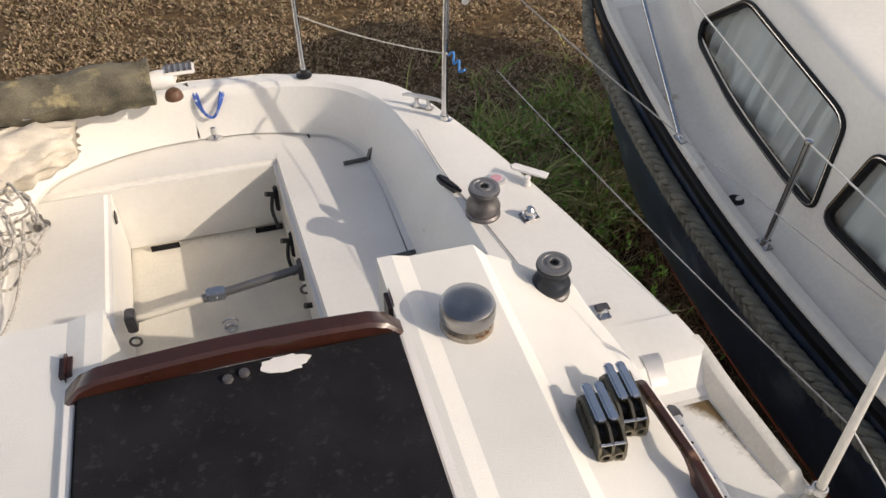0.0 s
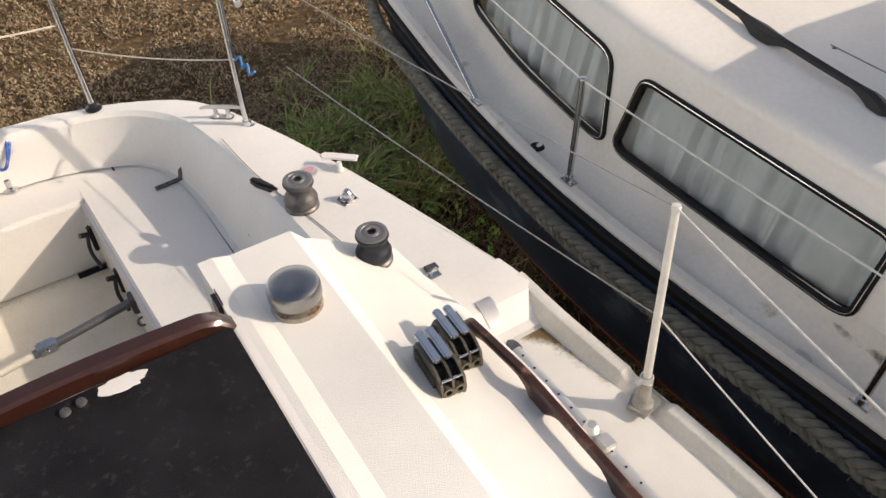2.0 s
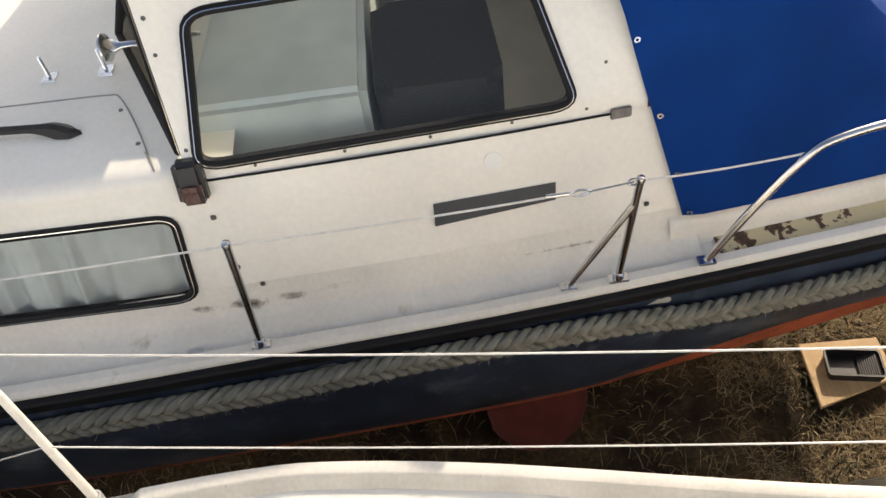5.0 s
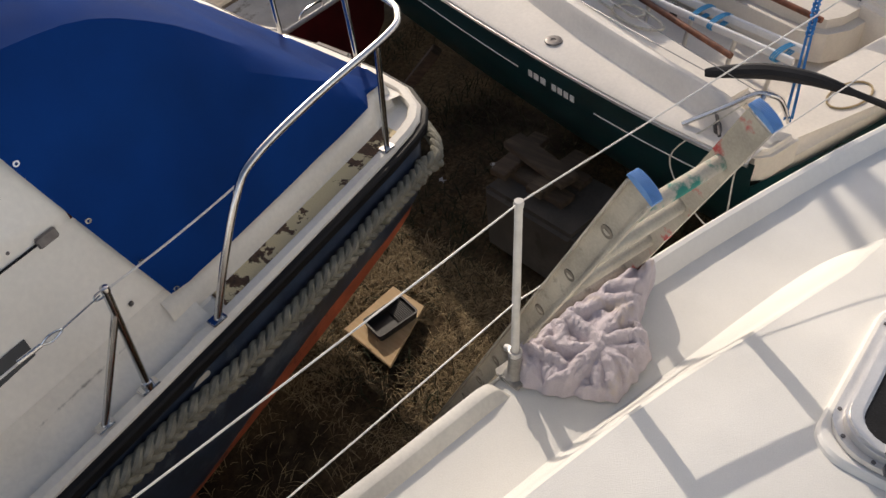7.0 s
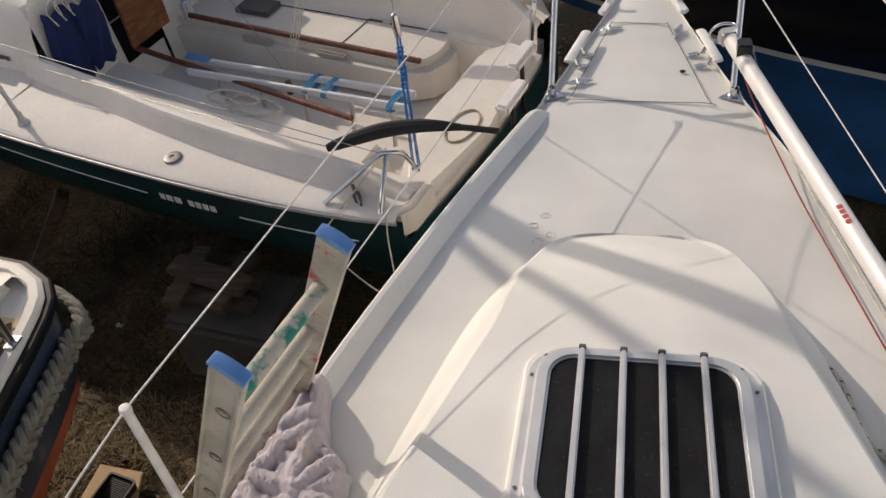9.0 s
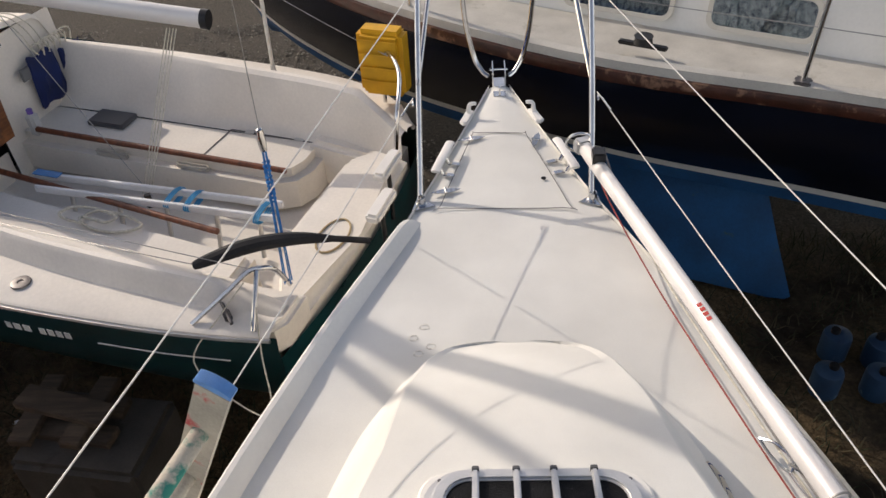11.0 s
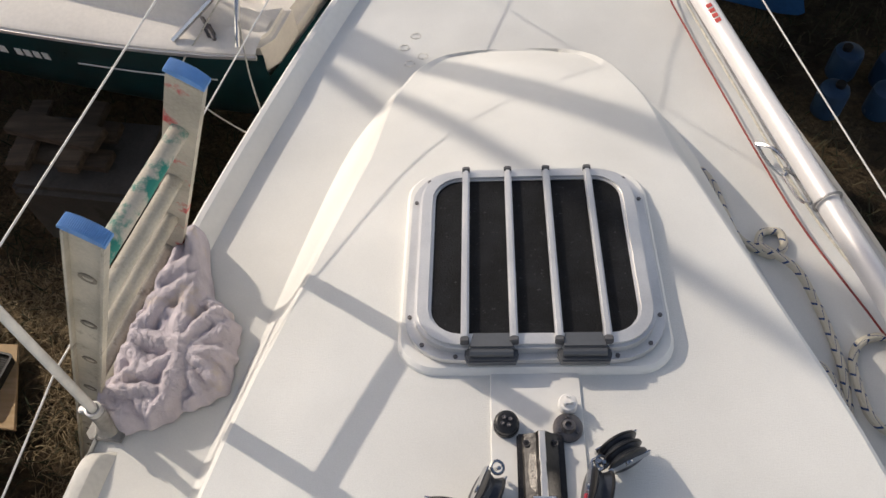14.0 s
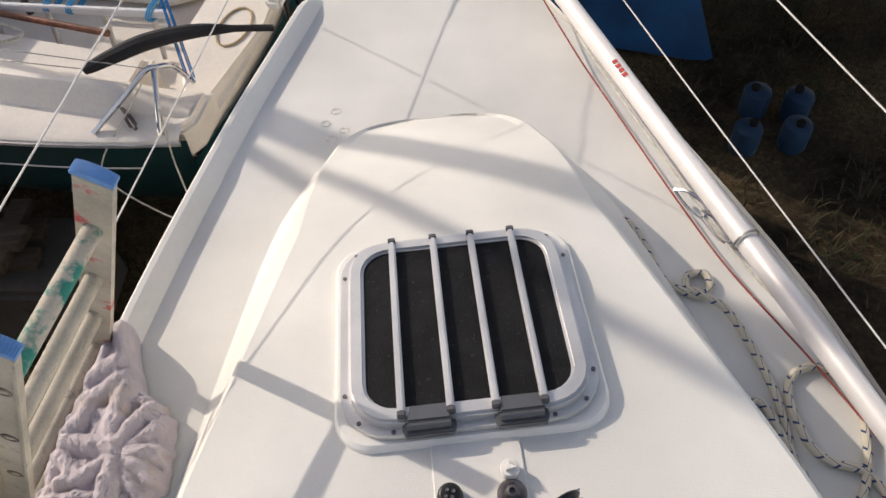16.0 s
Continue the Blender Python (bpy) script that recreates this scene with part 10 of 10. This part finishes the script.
def grasses():
    """Straw, marsh scrub and green grass: many thin blades in a few meshes."""
    def blades(name, spots, mt, label, wid, bend=0.5):
        verts, faces = [], []
        for x, y, h, a, lean in spots:
            ca, sa = math.cos(a), math.sin(a)
            nx, ny = -sa * wid, ca * wid
            z0 = bank(y) - 0.03
            m1 = (x + ca * lean * h * 0.4, y + sa * lean * h * 0.4, z0 + h * 0.6)
            t1 = (x + ca * lean * h, y + sa * lean * h, z0 + h * (1 - bend * lean * 0.4))
            k = len(verts)
            verts += [(x - nx, y - ny, z0), (x + nx, y + ny, z0), (m1[0] + nx * 0.7, m1[1] + ny * 0.7, m1[2]), (m1[0] - nx * 0.7, m1[1] - ny * 0.7, m1[2]), t1]
            faces += [(k, k + 1, k + 2, k + 3), (k + 3, k + 2, k + 4)]
        me = bpy.data.meshes.new(name)
        me.from_pydata(verts, [], faces)
        me.materials.append(mt)
        tagged(new(name, me), label, name.replace("_", " "), kind="stuff")

    def leafy(name, cols, rough=0.8):
        m = bpy.data.materials.new(name)
        m.use_nodes = True
        n, ln = m.node_tree.nodes, m.node_tree.links
        b = n["Principled BSDF"]
        b.inputs["Roughness"].default_value = rough
        b.inputs["Specular IOR Level"].default_value = 0.2
        g = n.new("ShaderNodeNewGeometry")
        r = n.new("ShaderNodeValToRGB")
        while len(r.color_ramp.elements) < len(cols):
            r.color_ramp.elements.new(0.5)
        for k, (e, c) in enumerate(zip(r.color_ramp.elements, cols)):
            e.position, e.color = k / (len(cols) - 1), (*c, 1)
        ln.new(g.outputs["Random Per Island"], r.inputs[0])
        ln.new(r.outputs[0], b.inputs["Base Color"])
        return m
    rnd = random.Random(4)

    def flecks(name, clumps, mt, label):
        """Small bushy clumps, each a dome of little leaves that face every way."""
        verts, faces = [], []
        for x, y, rad, high, n, size, long in clumps:
            z0 = bank(y) - 0.03
            for _ in range(n):
                a, q = rnd.uniform(0, 6.283), math.sqrt(rnd.random())
                lx, ly = x + rad * q * math.cos(a), y + rad * q * math.sin(a)
                lz = z0 + high * (1 - 0.75 * q * q) * (0.35 + 0.65 * rnd.random() ** 0.5)
                b, tilt = rnd.uniform(0, 6.283), rnd.uniform(-1.1, 1.1)
                s = size * rnd.uniform(0.6, 1.3)
                ux, uy, uz = math.cos(b) * math.cos(tilt), math.sin(b) * math.cos(tilt), math.sin(tilt)
                roll = rnd.uniform(-0.9, 0.9)
                vx, vy, vz = -math.sin(b) * math.cos(roll), math.cos(b) * math.cos(roll), math.sin(roll)
                k = len(verts)
                L, W = s * long, s * 0.5
                verts += [(lx - ux * L, ly - uy * L, lz - uz * L), (lx + vx * W, ly + vy * W, lz + vz * W), (lx + ux * L, ly + uy * L, lz + uz * L), (lx - vx * W, ly - vy * W, lz - vz * W)]
                faces.append((k, k + 1, k + 2, k + 3))
        me = bpy.data.meshes.new(name)
        me.from_pydata(verts, [], faces)
        me.materials.append(mt)
        tagged(new(name, me), label, name.replace("_", " "), kind="stuff")
    marsh = leafy("marsh_scrub", [(0.11, 0.072, 0.045), (0.31, 0.215, 0.135), (0.50, 0.38, 0.255), (0.22, 0.175, 0.105), (0.39, 0.27, 0.175), (0.27, 0.24, 0.125), (0.17, 0.10, 0.065)])
    sp = []
    while len(sp) < 17500:
        x, y = rnd.uniform(-5.5, 6.0), 4.6 + 7.4 * rnd.random() ** 1.15
        if y < 5.3 - 0.25 * max(0.0, 1.2 - x) + 0.5 * noise.noise((x * 0.7, y * 0.7, 2)):
            continue
        clump = noise.noise((x * 1.3, y * 1.3, 9)) + 0.5 * noise.noise((x * 3.4, y * 3.4, 3))
        if clump < rnd.uniform(-0.5, 0.12):
            continue
        big = 1 + 0.08 * max(0.0, y - 5)
        rad = rnd.uniform(0.04, 0.10) * big
        sp.append((x, y, rad, (0.05 + 0.07 * rnd.random()) * (0.7 + 1.5 * max(0, clump)), 13, 0.0120 * big, 1.25))
    flecks("marsh_scrub", sp, marsh, "brown dried salt-marsh scrub in low bushy tufts")
    twig = leafy("dead_stalks", [(0.36, 0.27, 0.17), (0.50, 0.40, 0.27), (0.22, 0.15, 0.09), (0.30, 0.17, 0.10)])
    sp = []
    while len(sp) < 4200:
        x, y = rnd.uniform(1.0, 3.3), rnd.gauss(4.5, 0.6)
        if y > 6.0 or x < 1.1:
            continue
        sp.append((x, y, 0.08 + 0.22 * rnd.random() ** 2, rnd.uniform(0, 6.283), rnd.uniform(0.4, 2.4)))
    blades("dead_stalks", sp, twig, "dead pale stalks among the weeds", 0.0026, 0.8)
    green = leafy("fresh_grass", [(0.12, 0.22, 0.04), (0.26, 0.38, 0.08), (0.16, 0.27, 0.055), (0.42, 0.44, 0.15), (0.44, 0.37, 0.19), (0.24, 0.18, 0.09)])
    sp = []
    while len(sp) < 3600:
        x, y = rnd.gauss(2.3, 0.45), rnd.gauss(4.5, 0.5)
        if noise.noise((x * 3.4, y * 3.4, 1)) < rnd.uniform(0.0, 0.35) or x < 0.95:
            continue
        sp.append((x, y, (0.07 + 0.15 * rnd.random()) * (1 + 0.8 * noise.noise((x * 3.4, y * 3.4, 1))), rnd.uniform(0, 6.283), rnd.uniform(0.4, 1.6)))
    blades("green_grass", sp, green, "tufts of fresh green grass and weeds beside the hull", 0.0075)
    weed = leafy("broad_weeds", [(0.15, 0.32, 0.055), (0.24, 0.46, 0.08), (0.33, 0.55, 0.11), (0.18, 0.38, 0.07)], 0.5)
    sp = []
    for cx, cy, spread, count in ((2.06, 4.83, 0.15, 30), (1.88, 4.85, 0.13, 18), (2.37, 4.14, 0.2, 36), (2.41, 4.52, 0.16, 18), (2.21, 3.53, 0.1, 12), (1.91, 3.86, 0.2, 16), (2.72, 4.37, 0.18, 14)):
        for _ in range(count):
            sp.append((rnd.gauss(cx, spread), rnd.gauss(cy, spread), rnd.uniform(0.03, 0.07), rnd.uniform(0.10, 0.22), 22, 0.020, 0.95))
    flecks("broad_weeds", sp, weed, "bright green broad-leaved weeds beside the hull")
    straw = leafy("dry_straw", [(0.10, 0.07, 0.04), (0.26, 0.19, 0.10), (0.42, 0.33, 0.20), (0.16, 0.11, 0.06)])
    sp = []
    while len(sp) < 46000:
        x, y = rnd.uniform(1.0, 3.6), rnd.uniform(-2.3, 4.6)
        if y < -1.0:
            keep = 0.9
        elif y > 2.8:
            keep = 0.6
        else:
            keep = 0.07
        if rnd.random() > keep or noise.noise((x * 1.6, y * 1.6, 6)) < rnd.uniform(-0.7, 0.3):
            continue
        if 2.2 < x < 2.65 and -1.9 < y < -1.4:
            continue
        sp.append((x, y, 0.02 + 0.05 * rnd.random(), rnd.uniform(0, 6.283), rnd.uniform(0.8, 2.6)))
    blades("dry_straw", sp, straw, "loose dry straw and dead grass on the earth", 0.0022, 0.8)
    weeds = leafy("dark_weeds", [(0.02, 0.03, 0.012), (0.05, 0.045, 0.025), (0.09, 0.07, 0.04)])
    sp = []
    while len(sp) < 14000:
        x, y = rnd.uniform(-3.5, 4.5), rnd.uniform(-4.6, -1.2)
        if noise.noise((x * 1.4, y * 1.4, 8)) < rnd.uniform(-0.4, 0.5):
            continue
        sp.append((x, y, 0.03 + 0.08 * rnd.random(), rnd.uniform(0, 6.283), rnd.uniform(0.5, 2.0)))
    blades("thin_weeds", sp, weeds, "sparse weeds and dead stalks on the shaded earth", 0.004, 0.8)
    # gravel beyond the small boat
    bm_v, bm_f = [], []
    for k in range(9000):
        x, y = rnd.uniform(-0.6, 4.5), rnd.uniform(-8.5, -4.6)
        r = rnd.uniform(0.008, 0.022)
        h = r * rnd.uniform(0.5, 0.9)
        a = rnd.uniform(0, 6.283)
        c, s = math.cos(a), math.sin(a)
        k0 = len(bm_v)
        for ux, uy, uz in ((r, 0, 0), (0, r * 0.7, 0), (-r, 0, 0), (0, -r * 0.7, 0), (0.2 * r, 0.1 * r, h)):
            bm_v.append((x + ux * c - uy * s, y + ux * s + uy * c, -0.02 + uz))
        bm_f += [(k0 + i, k0 + (i + 1) % 4, k0 + 4) for i in range(4)]
    me = bpy.data.meshes.new("gravel")
    me.from_pydata(bm_v, [], bm_f)
    me.materials.append(leafy("gravel_stones", [(0.08, 0.07, 0.06), (0.20, 0.18, 0.15), (0.34, 0.31, 0.26), (0.13, 0.11, 0.09)]))
    tagged(new("gravel", me), "brown-grey gravel beyond the small boat", "gravel", kind="stuff")


grasses()
